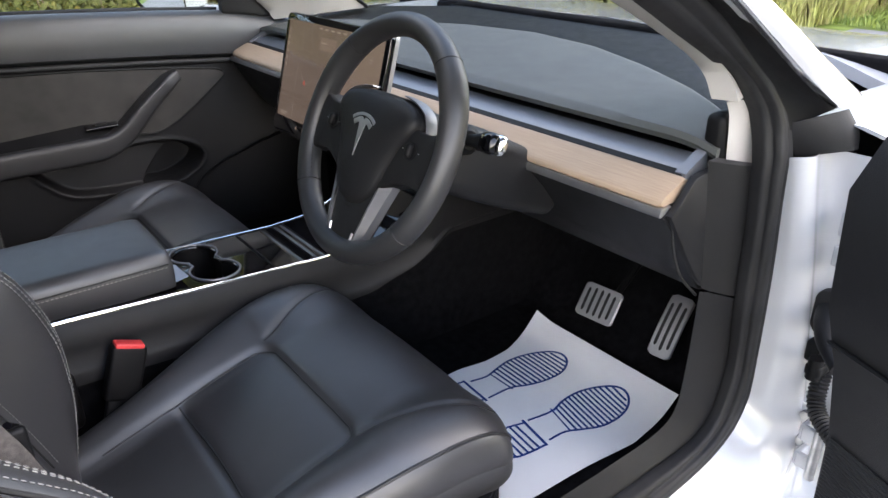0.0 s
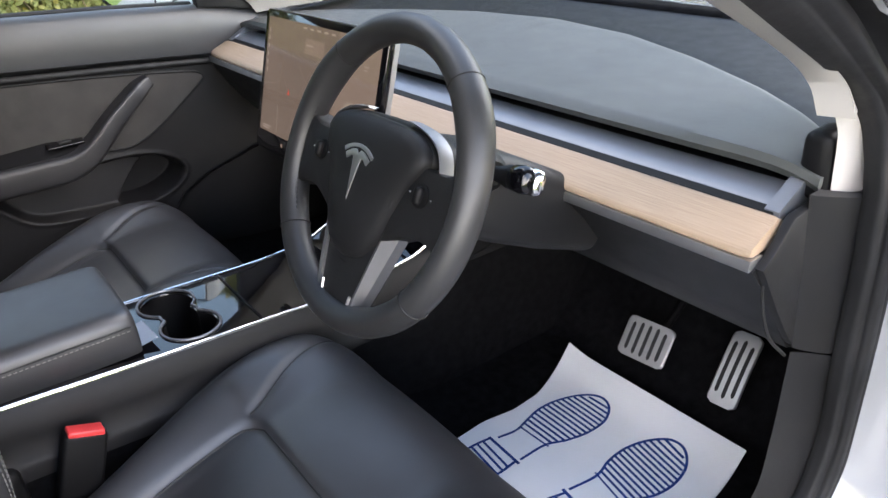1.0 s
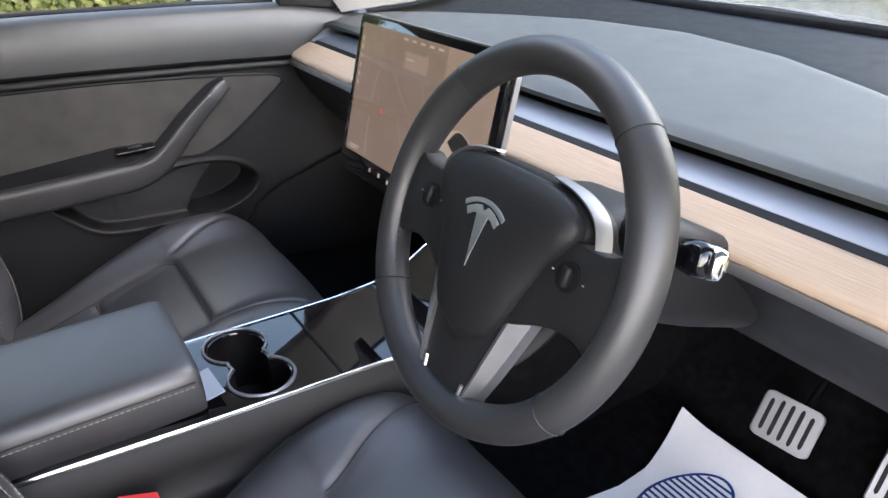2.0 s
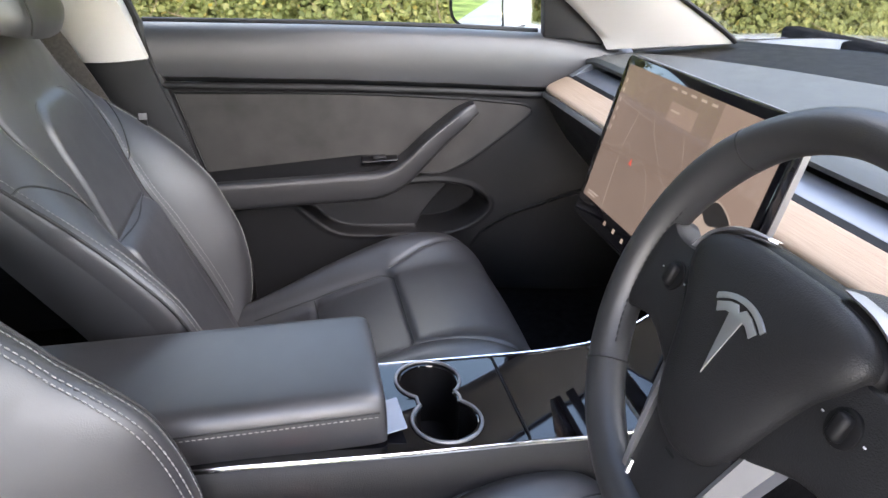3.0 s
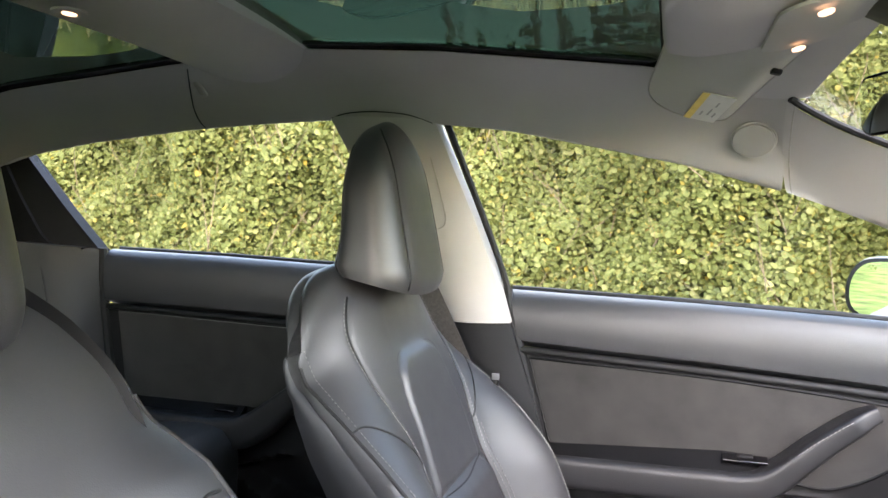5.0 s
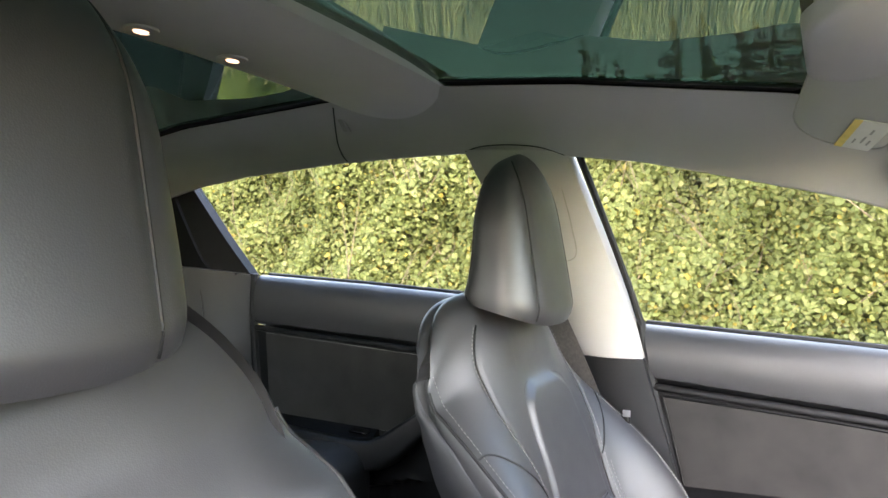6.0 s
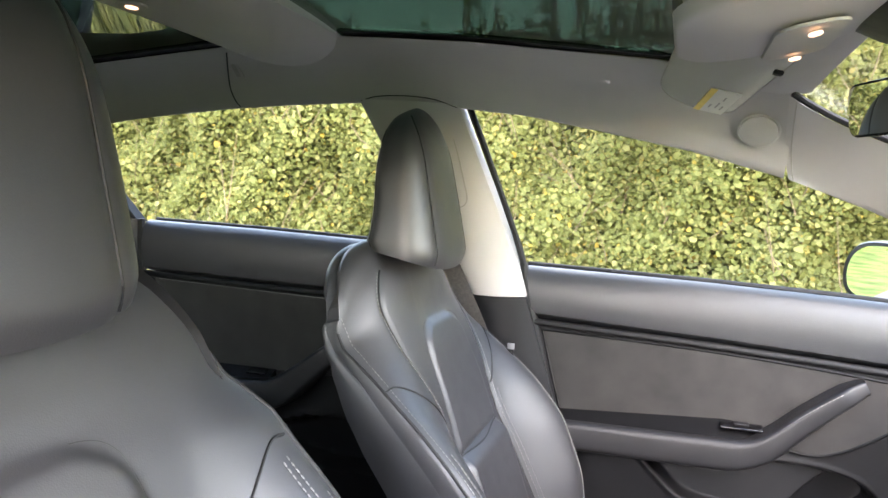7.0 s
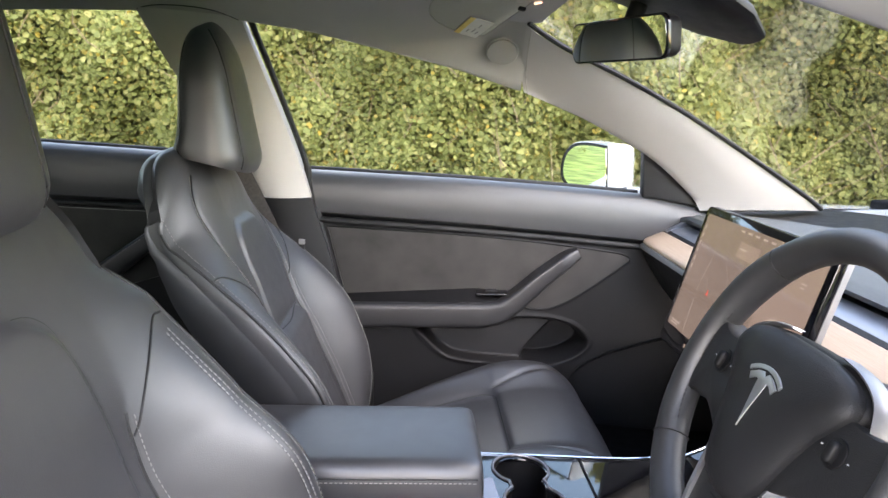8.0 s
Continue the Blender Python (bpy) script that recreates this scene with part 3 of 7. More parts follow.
def build_ceiling():
    """Headlining: two side rails, cross beam, front header and rear header, with openings for the glass, in one mesh."""
    shapes = []
    gx = 0.475
    for s in (-1, 1):
        for y0, y1 in ((-2.05, -0.312),):
            P = []
            for y in np.linspace(y0, y1, 90):
                wt = lerp(y, [-2.05, -1.88, -1.68, -1.43, -1.28, -1.1, -0.93, -0.769, -0.628, -0.46, -0.30], [1.15, 1.213, 1.242, 1.263, 1.270, 1.274, 1.264, 1.246, 1.217, 1.181, 1.134])
                wx = lerp(y, [-2.05, -1.1, -0.93, -0.30], [0.60, 0.615, 0.615, 0.640])
                zg = lerp(y, [-2.1, -1.75, -1.36, -1.1, -0.85, -0.52, -0.36, -0.30], [1.275, 1.335, 1.364, 1.376, 1.357, 1.315, 1.275, 1.252])
                row = [(wx + 0.02, wt + 0.004), (wx, wt), (wx - 0.012, wt + 0.006), (wx * 0.62 + gx * 0.38, wt * 0.42 + zg * 0.58), (gx + 0.012, zg - 0.003), (gx, zg), (gx, zg + 0.003)]
                rs = smooth_line(row, 16)
                P.append([(s * x, y, z) for x, z in rs])
            shapes.append(slab(P, (s * 0.016, 0, 0.004)))
    def cross(y0, y1, z0, zc, dip, half):
        P = []
        for x in np.linspace(-half, half, 44):
            sag = -0.014 * (abs(x) / 0.5) ** 2
            P.append([(x, y0 + (y1 - y0) * t, (z0 * (1 - t) + zc * t) + sag + 0.016 - dip * math.sin(math.pi * t) ** 0.7) for t in np.linspace(0, 1, 12)])
        return slab(P, (0, 0, 0.03))
    shapes.append(cross(-1.335, -1.095, 1.364, 1.376, 0.030, 0.565))
    shapes.append(cross(-0.488, -0.30, 1.306, 1.262, 0.014, 0.485))
    shapes.append(cross(-2.10, -1.95, 1.27, 1.30, 0.01, 0.53))
    return join(*shapes)


tagged(part("ceiling", build_ceiling(), HEADLINER), "pale grey fabric headlining round the glass roof", "ceiling", kind="structure")


def roof_pane(y0, y1):
    P = []
    for x in np.linspace(-0.62, 0.62, 26):
        P.append([(x, y, lerp(y, [-2.1, -1.75, -1.36, -1.1, -0.85, -0.52, -0.30], [1.275, 1.335, 1.364, 1.376, 1.357, 1.315, 1.272]) + 0.034 - 0.045 * (abs(x) / 0.6) ** 2.6) for y in np.linspace(y0, y1, 20)])
    return slab(P, (0, 0, 0.004))


for i, (y0, y1) in enumerate(((-1.205, -0.40), (-2.10, -1.215))):
    roof = tagged(part("window_roof", roof_pane(y0, y1), (ROOFGLASS, ROOFGLASS_REAR)[i]), "dark green-tinted fixed roof glass", "roof window", kind="structure")

frit = []
for s in (-1, 1):
    for y0, y1 in ((-1.09, -0.489), (-1.95, -1.34)):
        frit.append(slab([[(s * x, y, float(lerp(y, [-2.1, -1.75, -1.36, -1.1, -0.85, -0.52], [1.275, 1.335, 1.364, 1.376, 1.357, 1.315])) + 0.008) for y in np.linspace(y0, y1, 20)] for x in (0.458, 0.53)], (0, 0, 0.004)))
frit.append(slab([[(x, y, 1.3285 - 0.014 * (abs(x) / 0.5) ** 2) for y in (-0.500, -0.478)] for x in np.linspace(-0.50, 0.50, 20)], (0, 0, 0.004)))
tagged(part("trim_roof_edge", join(*frit), PLASTIC_DEEP), "black printed edge of the roof glass", "trim", kind="structure")


def pane_slab(A, B, n, m, thick):
    a, b = smooth_line(A, n), smooth_line(B, n)
    t = np.linspace(0, 1, m)[None, :, None]
    return slab(a[:, None] * (1 - t) + b[:, None] * t, thick)


ws = tagged(part("window_windscreen", pane_slab([(-0.66, 0.42, 0.885), (-0.4, 0.58, 0.90), (0, 0.65, 0.905), (0.4, 0.58, 0.90), (0.66, 0.42, 0.885)],
                 [(-0.50, -0.36, 1.290), (-0.3, -0.335, 1.306), (0, -0.32, 1.312), (0.3, -0.335, 1.306), (0.50, -0.36, 1.290)], 30, 14, (0, 0.004, 0.004)), WINDSCREEN),
            "large raked windscreen, slightly dusty", "windscreen", kind="structure")
sw1 = tagged(part("window_front_door", pane_slab([(-0.755, -0.78, 0.945), (-0.755, -0.4, 0.93), (-0.755, 0.0, 0.91), (-0.745, 0.1, 0.89)],
                  [(-0.640, -0.935, 1.275), (-0.645, -0.6, 1.222), (-0.665, -0.25, 1.13), (-0.72, 0.08, 0.95)], 24, 8, (-0.004, 0, 0)), CLEAR), "clear side window glass of the front door", "window", kind="structure")
sw2 = tagged(part("window_rear_door", pane_slab([(-0.755, -1.74, 1.0), (-0.755, -1.3, 0.985), (-0.755, -0.86, 0.965)],
                  [(-0.625, -1.88, 1.225), (-0.635, -1.4, 1.27), (-0.635, -1.08, 1.285)], 20, 8, (-0.004, 0, 0)), CLEAR), "clear side window glass of the rear door", "window", kind="structure")
for ob in (ws, sw1, sw2):
    ob.visible_shadow = False


def build_b_pillar(side):
    s = np.array([-side, 1, 1])
    piece = thing("b_pillar", "centre door pillar, off-white above and dark below", "pillar trim", "centre pillars", (side * 0.67, -0.8, 0.36))
    base = Matrix.Translation((-side * 0.67, 0.8, -0.36))
    A = np.array([(-0.612, -0.902, 1.268), (-0.630, -0.87, 1.18), (-0.648, -0.832, 1.08), (-0.662, -0.793, 0.97), (-0.672, -0.768, 0.890)]) * s
    B = np.array([(-0.606, -1.112, 1.280), (-0.622, -1.06, 1.18), (-0.640, -1.00, 1.08), (-0.655, -0.93, 0.97), (-0.662, -0.888, 0.890)]) * s
    part("upper_trim", moved(band(A, B, 30, 12, 0.020, (-side, 0, 0), (side * 0.05, 0, 0)), base), PILLAR, piece, "off-white upper pillar trim")
    A2 = np.array([(-0.672, -0.768, 0.888), (-0.680, -0.742, 0.80), (-0.685, -0.70, 0.66), (-0.69, -0.66, 0.5), (-0.69, -0.63, 0.35)]) * s
    B2 = np.array([(-0.664, -0.888, 0.888), (-0.67, -0.88, 0.80), (-0.675, -0.87, 0.66), (-0.68, -0.87, 0.5), (-0.68, -0.87, 0.35)]) * s
    part("lower_trim", moved(band(A2, B2, 30, 12, 0.014, (-side, 0, 0), (side * 0.05, 0, 0)), base), PLASTIC, piece, "dark lower pillar trim")
    part("belt_slot", moved(tube(smooth_line(np.array([(-0.614, -0.912, 1.205), (-0.6165, -0.904, 1.178), (-0.6205, -0.896, 1.147), (-0.6245, -0.889, 1.115), (-0.6275, -0.884, 1.089), (-0.6275, -0.886, 1.075), (-0.6265, -0.895, 1.068), (-0.6245, -0.908, 1.066), (-0.620, -0.930, 1.072)]) * s, 50), 0.0014, 6), base), GREYBAR, piece)
    part("outer_frame", moved(tube(smooth_line(np.array([(-0.640, -0.888, 1.268), (-0.660, -0.848, 1.16), (-0.690, -0.80, 1.02), (-0.70, -0.778, 0.95)]) * s, 24), 0.0065, 8), base), RUBBER, piece)
    part("top_joint", moved(tube(smooth_line(np.array([(-0.610, -0.905, 1.262), (-0.598, -0.95, 1.277), (-0.594, -1.01, 1.284), (-0.598, -1.07, 1.284), (-0.606, -1.108, 1.277)]) * s, 20), 0.0012, 6), base), SEAM, piece)
    return piece


build_b_pillar(-1)
build_b_pillar(1)

# seat belt of the passenger, down the pillar
def belt_strip(pts, width, name, label, across=(0, 1, 0)):
    p = smooth_line(pts, 40)
    w = np.asarray(across, float) * width / 2
    P = np.stack([p - w, p - w * 0.33, p + w * 0.33, p + w], 1)
    return tagged(part(name, slab(P, (0.0014, 0.0, 0.0)), WEBBING), label, "seat belt")


belt_strip([(-0.598, -0.965, 1.10), (-0.600, -0.93, 1.0), (-0.610, -0.885, 0.9), (-0.625, -0.845, 0.80), (-0.64, -0.81, 0.68), (-0.65, -0.78, 0.55), (-0.655, -0.76, 0.42)], 0.046, "seat_belt", "grey-brown seat belt webbing hanging down the centre pillar", (0.1, 0.95, 0.2))
tongue = thing("belt_tongue", "metal seat belt tongue hanging on its webbing", "seat belt", "", (-0.618, -0.80, 0.80))
part("plate", rbox(0.003, 0.014, 0.012, 0.001, at=(0.008, 0.02, 0.0)), GREYMETAL, tongue)
part("grip", rbox(0.012, 0.05, 0.03, 0.004, at=(0.004, 0.0, -0.02)), PLASTIC_DEEP, tongue)

# rear quarter: dark pillar trim and shelf behind the rear door glass
quarter = thing("c_pillar", "dark rear pillar trim and pale lining beside the rear bench", "pillar trim", "", (-0.66, -1.9, 0.9))
qb = Matrix.Translation((0.66, 1.9, -0.9))
part("window_bar", moved(band([(-0.632, -1.895, 1.224), (-0.665, -1.815, 1.10), (-0.70, -1.750, 1.0)], [(-0.598, -1.955, 1.212), (-0.622, -1.900, 1.10), (-0.645, -1.85, 1.01)], 20, 6, 0.004, (1, 0, 0), (-0.03, 0, 0)), qb), PLASTIC_DEEP, quarter)
part("quarter_trim", moved(band([(-0.60, -1.93, 1.215), (-0.62, -1.885, 1.10), (-0.64, -1.84, 1.02), (-0.66, -1.76, 1.01)], [(-0.58, -2.08, 1.15), (-0.59, -2.08, 1.08), (-0.60, -2.08, 0.98), (-0.62, -1.9, 0.9)], 20, 6, 0.0, (1, 0, 0), (-0.03, 0, 0)), qb), PLASTIC_DEEP, quarter)
part("side_bolster", moved(band([(-0.69, -1.745, 1.006), (-0.695, -1.742, 0.88), (-0.695, -1.71, 0.6), (-0.695, -1.62, 0.4)], [(-0.53, -1.93, 1.03), (-0.53, -1.90, 0.88), (-0.53, -1.83, 0.6), (-0.53, -1.7, 0.4)], 24, 10, 0.018, (0.4, 0.9, 0.1), (-0.03, -0.03, 0)), qb), LEATHER_SIDE, quarter, "black leather side bolster of the rear bench")
sq = smooth_line([(-0.60, -1.835, 1.015), (-0.60, -1.815, 0.93), (-0.60, -1.79, 0.80)], 20)
part("seam", moved(tube(sq, 0.0022, 6), qb), SEAM, quarter)

# closed rear: tinted rear window, shelf and bulkhead behind the bench
tagged(part("window_rear", pane_slab([(-0.60, -2.10, 1.275), (0, -2.10, 1.32), (0.60, -2.10, 1.275)], [(-0.60, -2.62, 1.03), (0, -2.66, 1.05), (0.60, -2.62, 1.03)], 20, 10, (0, -0.003, 0.004)), ROOFGLASS_REAR), "dark tinted rear window", "window", kind="structure")
tagged(part("shelf_rear", rbox(1.30, 0.62, 0.03, 0.01, at=(0, -2.36, 1.00)), PLASTIC_DEEP), "dark parcel shelf behind the rear bench", "shelf", kind="structure")
tagged(part("wall_rear", rbox(1.40, 0.04, 0.68, 0.01, at=(0, -2.16, 0.66)), PLASTIC_DEEP), "dark bulkhead behind the rear bench", "wall", kind="structure")
for sgn in (-1, 1):
    P = [[(sgn * x, y, z) for y, z in ((-2.04, 1.17 + 0.11 * t), (-2.30, 1.06 + 0.13 * t), (-2.64, 1.0 + 0.06 * t))] for t, x in ((0, 0.64), (0.5, 0.62), (1, 0.595))]
    tagged(part("wall_rear_quarter", slab(P, (sgn * 0.02, 0, 0)), PLASTIC_DEEP), "dark lining of the rear quarter", "wall", kind="structure")



# ---- front seats ----
AX, FW, HINGE = np.zeros(3), np.zeros(3), np.zeros(3)


def set_lean(degrees, y, z):
    """Sets how far the backrest to be built leans back, and the place of its hinge."""
    a = radians(degrees)
    AX[:], FW[:], HINGE[:] = (0, -math.sin(a), math.cos(a)), (0, math.cos(a), math.sin(a)), (0, y, z)


BACK_LINE = smooth_line([(-0.13, 0.016), (-0.05, 0.014), (0.05, 0.013), (0.15, 0.010), (0.25, 0.007), (0.4, 0.008), (0.50, 0.005), (0.560, -0.003), (0.582, -0.017), (0.591, -0.040), (0.580, -0.066), (0.545, -0.088)], 170)
_s = np.r_[0, np.cumsum(np.linalg.norm(np.diff(BACK_LINE, axis=0), axis=1))]
BACK_S = _s / _s[-1]
_t = np.gradient(BACK_LINE, axis=0)
_t /= np.linalg.norm(_t, axis=1)[:, None]
BACK_N = np.stack([-_t[:, 1], _t[:, 0]], 1)


BACK_TOP = float(BACK_S[int(np.argmax(BACK_LINE[:, 0]))])


TOP_H, TOP_N = BACK_LINE[int(np.argmax(BACK_LINE[:, 0]))]
EXTRA = np.zeros(3)


def back_width(h):
    return ease(h, [-0.13, -0.05, 0.05, 0.16, 0.24, 0.31, 0.38, 0.46, 0.53, 0.60], [0.215, 0.240, 0.256, 0.264, 0.262, 0.254, 0.243, 0.232, 0.227, 0.222]) + EXTRA[1] * np.clip((np.asarray(h) - 0.2) / 0.2, 0, 1)


def back_edge(h):
    """How far the piped edge stands ahead of the lean of the backrest."""
    return ease(h, [-0.13, -0.10, -0.05, 0.0, 0.07, 0.15, 0.24, 0.31, 0.38, 0.43, 0.48, 0.55], [0.005, 0.03, 0.062, 0.082, 0.094, 0.092, 0.068, 0.036, -0.004, -0.030, -0.046, -0.050]) + EXTRA[0] * np.exp(-((np.asarray(h) - 0.13) / 0.16) ** 2) + EXTRA[2] * np.clip((np.asarray(h) - 0.25) / 0.15, 0, 1)


def back_depth(h):
    """Depth of the side panel behind the piped edge."""
    return ease(h, [-0.13, 0.0, 0.14, 0.225, 0.29, 0.345, 0.41, 0.46, 0.55], [0.09, 0.10, 0.100, 0.096, 0.088, 0.070, 0.036, 0.014, 0.006])


def back_seam(h):
    return ease(h, [-0.13, 0.0, 0.15, 0.24, 0.295, 0.36, 0.42, 0.48, 0.53, 0.56], [0.142, 0.140, 0.134, 0.124, 0.126, 0.143, 0.157, 0.156, 0.133, 0.085])


def shoulder(h, v):
    """How far a row of the cover bends down towards its ends, near the top."""
    return 0.100 * step(h, 0.36, 0.60) ** 1.5 * np.minimum(np.abs(v), 1) ** 4.5


def back_point(v, s):
    """Point of the backrest cover: v across (1 is the piped edge, beyond it the side), s along the cover from seat to top and over it."""
    v, s = np.asarray(v, float), np.asarray(s, float)
    h, n = lerp(s, BACK_S, BACK_LINE[:, 0]), lerp(s, BACK_S, BACK_LINE[:, 1])
    nh, nn = lerp(s, BACK_S, BACK_N[:, 0]), lerp(s, BACK_S, BACK_N[:, 1])
    top = step(s, BACK_TOP - 0.10, BACK_TOP)
    a = np.abs(v)
    over = 1 - (s > BACK_TOP) * 0.94 * np.minimum(a, 1) ** 3
    h, n = np.where(s > BACK_TOP, TOP_H + (h - TOP_H) * over, h), np.where(s > BACK_TOP, TOP_N + (n - TOP_N) * over, n)
    w = back_width(np.where(s > BACK_TOP, BACK_LINE[:, 0].max(), h))
    face = np.minimum(a, 1)
    x = w * face
    seam_x = back_seam(h)
    e = back_edge(h) - n
    wing = np.clip((x - seam_x + 0.010) / (w - seam_x + 0.010), 0, 1)
    low = 1 - step(h, 0.235, 0.40)
    slope = np.clip((x - 0.45 * seam_x) / (w - 0.45 * seam_x), 0, 1) ** 1.6
    up = np.clip(e, 0, None) * (low * (0.25 * step(face, 0.30, 1.0) + 0.75 * step(wing, 0.0, 1.0)) + (1 - low) * face**1.7) + np.clip(e, None, 0) * slope
    puff = 0.010 * np.sin(np.pi * wing) * ease(h, [-0.1, 0.05, 0.24, 0.34, 0.45], [0.8, 1.0, 0.9, 0.35, 0.12])
    mid_w = ease(h, [-0.13, 0.20, 0.225, 0.36, 0.40, 0.43], [0.12, 0.108, 0.104, 0.094, 0.087, 0.068])
    gap = np.hypot(np.clip(x - mid_w + 0.030, 0, None), np.clip(h - 0.408, 0, None)) - 0.030
    mid = step(-gap, -0.003, 0.011)
    hollow = -0.007 * np.exp(-((h - 0.455) / 0.03) ** 2) * np.exp(-((x / 0.10) ** 2))
    lumbar = 0.011 * step(0.232 - h, 0.0, 0.030) * (1 - step(0.20 - h, 0.0, 0.16)) * step(0.125 - x, 0.0, 0.03) - 0.006 * np.exp(-((h - 0.228) / 0.006) ** 2) * step(0.11 - x, 0, 0.02)
    lift = up + puff + 0.0055 * mid + hollow + lumbar
    lift = lift - 0.0035 * np.exp(-((x - seam_x) / 0.005) ** 2) * (1 - 0.4 * step(h, 0.29, 0.34)) * (1 - step(h, 0.29, 0.34) * (EXTRA[2] > 0))
    fixed = np.clip(e, None, 0) * slope
    lift = (lift - fixed) * (1 - top) - 0.007 * face**14
    side = np.clip(a - 1, 0, None) / 0.35
    fall = back_depth(h) * side
    tuck = (0.004 * np.sin(np.pi * np.clip(side, 0, 1)) - 0.018 * side**2) * np.clip(back_depth(h) / 0.08, 0, 1)
    X = np.sign(v) * (w * face + tuck)
    hh, nv = h + nh * lift * top - shoulder(np.where(s > BACK_TOP, BACK_LINE[:, 0].max(), h), v), n + np.maximum(nn, 0.0) * lift + fixed - fall
    P = HINGE + hh[..., None] * AX + nv[..., None] * FW
    P[..., 0] += X
    return P


CUSH_LINE = smooth_line([(-0.74, 0.378), (-0.62, 0.412), (-0.50, 0.448), (-0.40, 0.480), (-0.33, 0.500), (-0.27, 0.508), (-0.215, 0.503), (-0.172, 0.480), (-0.152, 0.435), (-0.156, 0.38), (-0.18, 0.345)], 130)
_c = np.r_[0, np.cumsum(np.linalg.norm(np.diff(CUSH_LINE, axis=0), axis=1))]
CUSH_S = _c / _c[-1]
_u = np.gradient(CUSH_LINE, axis=0)
_u /= np.linalg.norm(_u, axis=1)[:, None]
CUSH_N = np.stack([-_u[:, 1], _u[:, 0]], 1)
CUSH_N *= np.sign(CUSH_N[10, 1])


def cushion_width(y):
    return ease(y, [-0.74, -0.55, -0.46, -0.38, -0.30, -0.22, -0.15], [0.192, 0.204, 0.220, 0.240, 0.254, 0.258, 0.248])


def cushion_seam(y):
    return ease(y, [-0.74, -0.55, -0.40, -0.35, -0.27, -0.2], [0.138, 0.138, 0.138, 0.146, 0.182, 0.214])


def cushion_point(v, s):
    v, s = np.asarray(v, float), np.asarray(s, float)
    y, z = lerp(s, CUSH_S, CUSH_LINE[:, 0]), lerp(s, CUSH_S, CUSH_LINE[:, 1])
    ny, nz = lerp(s, CUSH_S, CUSH_N[:, 0]), lerp(s, CUSH_S, CUSH_N[:, 1])
    a = np.abs(v)
    face, side = np.minimum(a, 1), np.clip(a - 1, 0, None) / 0.35
    front = step(s, 0.70, 0.97)
    w = cushion_width(y) - 0.015 * step(s, 0.74, 0.9)
    x = w * face
    rise = ease(y, [-0.74, -0.6, -0.45, -0.36, -0.26, -0.17], [0.016, 0.026, 0.036, 0.034, 0.026, 0.010]) * (1 - front)
    edge = cushion_seam(y)
    inner = np.minimum(edge, 0.136)
    roll = np.clip((x - inner + 0.022) / (w - inner + 0.022), 0, 1)
    lift = rise * (0.55 - 0.55 * np.cos(np.pi * np.minimum(roll / 0.72, 1))) * (1 - 0.35 * np.clip((roll - 0.72) / 0.28, 0, 1) ** 2) - 0.018 * face**8 * (0.3 + front)
    # the sunk insert with rounded front corners
    gap = np.hypot(np.clip(x - 0.108, 0, None), np.clip(y + 0.382, 0, None)) - 0.030
    sunk = step(-gap, -0.004, 0.012) * (1 - front)
    lift = lift - 0.008 * sunk + 0.007 * sunk * np.sin(np.pi * np.clip((y + 0.505) / 0.15, 0, 1)) ** 0.7 - 0.005 * np.exp(-((y + 0.505) / 0.008) ** 2) * sunk
    lift = lift - 0.005 * np.exp(-(gap / 0.006) ** 2) * (1 - front)
    ahead = step(y, -0.36, -0.345)
    lift = lift - 0.0045 * np.exp(-((x - edge) / 0.006) ** 2) * ahead * (1 - step(s, 0.70, 0.80))
    lift = lift + 0.006 * (1 - face**2) + 0.004 * ahead * (1 - face**2) * (1 - front)
    fall = 0.095 * side * (1 - 0.75 * front)
    X = np.sign(v) * (w * face + 0.016 * np.sin(np.pi * np.clip(side, 0, 1)) ** 0.8 - 0.012 * side**2 - 0.05 * side * front)
    P = np.stack([X, y + ny * lift - 0.02 * front * face**4, z + nz * lift - fall], -1)
    return P


def cover(fn, nv, ns, thick):
    V, S = np.meshgrid(np.r_[np.linspace(-1.35, -1.0, 9)[:-1], np.linspace(-1, 1, nv), np.linspace(1.0, 1.35, 9)[1:]], np.linspace(0, 1, ns), indexing="ij")
    return slab(fn(V, S), thick)


def on_back(pts, n=60, up=0.001):
    """A line over the backrest from (x, h) pairs on its face."""
    q = smooth_line(pts, n)
    k = int(np.argmax(BACK_LINE[:, 0]))
    h = q[:, 1]
    for _ in range(8):
        v = q[:, 0] / back_width(h)
        h = q[:, 1] + shoulder(h, v)
    return back_point(v, lerp(h, BACK_LINE[:k, 0], BACK_S[:k])) + up * FW


def on_cushion(pts, n=60, up=0.001):
    q = smooth_line(pts, n)
    k = int(np.argmax(CUSH_LINE[:, 0]))
    s = lerp(q[:, 1], CUSH_LINE[:k, 0], CUSH_S[:k])
    w = cushion_width(q[:, 1]) - 0.015 * step(s, 0.74, 0.9)
    return cushion_point(q[:, 0] / w, s) + (0, 0, up)


def shifted(line, dx):
    """The same line moved sideways on the plan by dx, for a second row of stitches."""
    return [(x + dx, h) for x, h in line]


def head_size(t):
    """Half width, half depth and middle of the head restraint at t from 0 (foot) to 1 (crown)."""
    crown = max(0.0, 1 - max(0.0, (t - 0.58) / 0.42) ** 2.3) ** (1 / 2.0)
    foot = 0.80 + 0.20 * min(1.0, t / 0.07) ** 0.6
    return (0.122 - 0.034 * t**1.5) * crown * (0.97 + 0.03 * foot), (0.058 - 0.015 * t) * (0.25 + 0.75 * crown) * foot if crown > 0 else 0.0, 0.010 + 0.062 * t


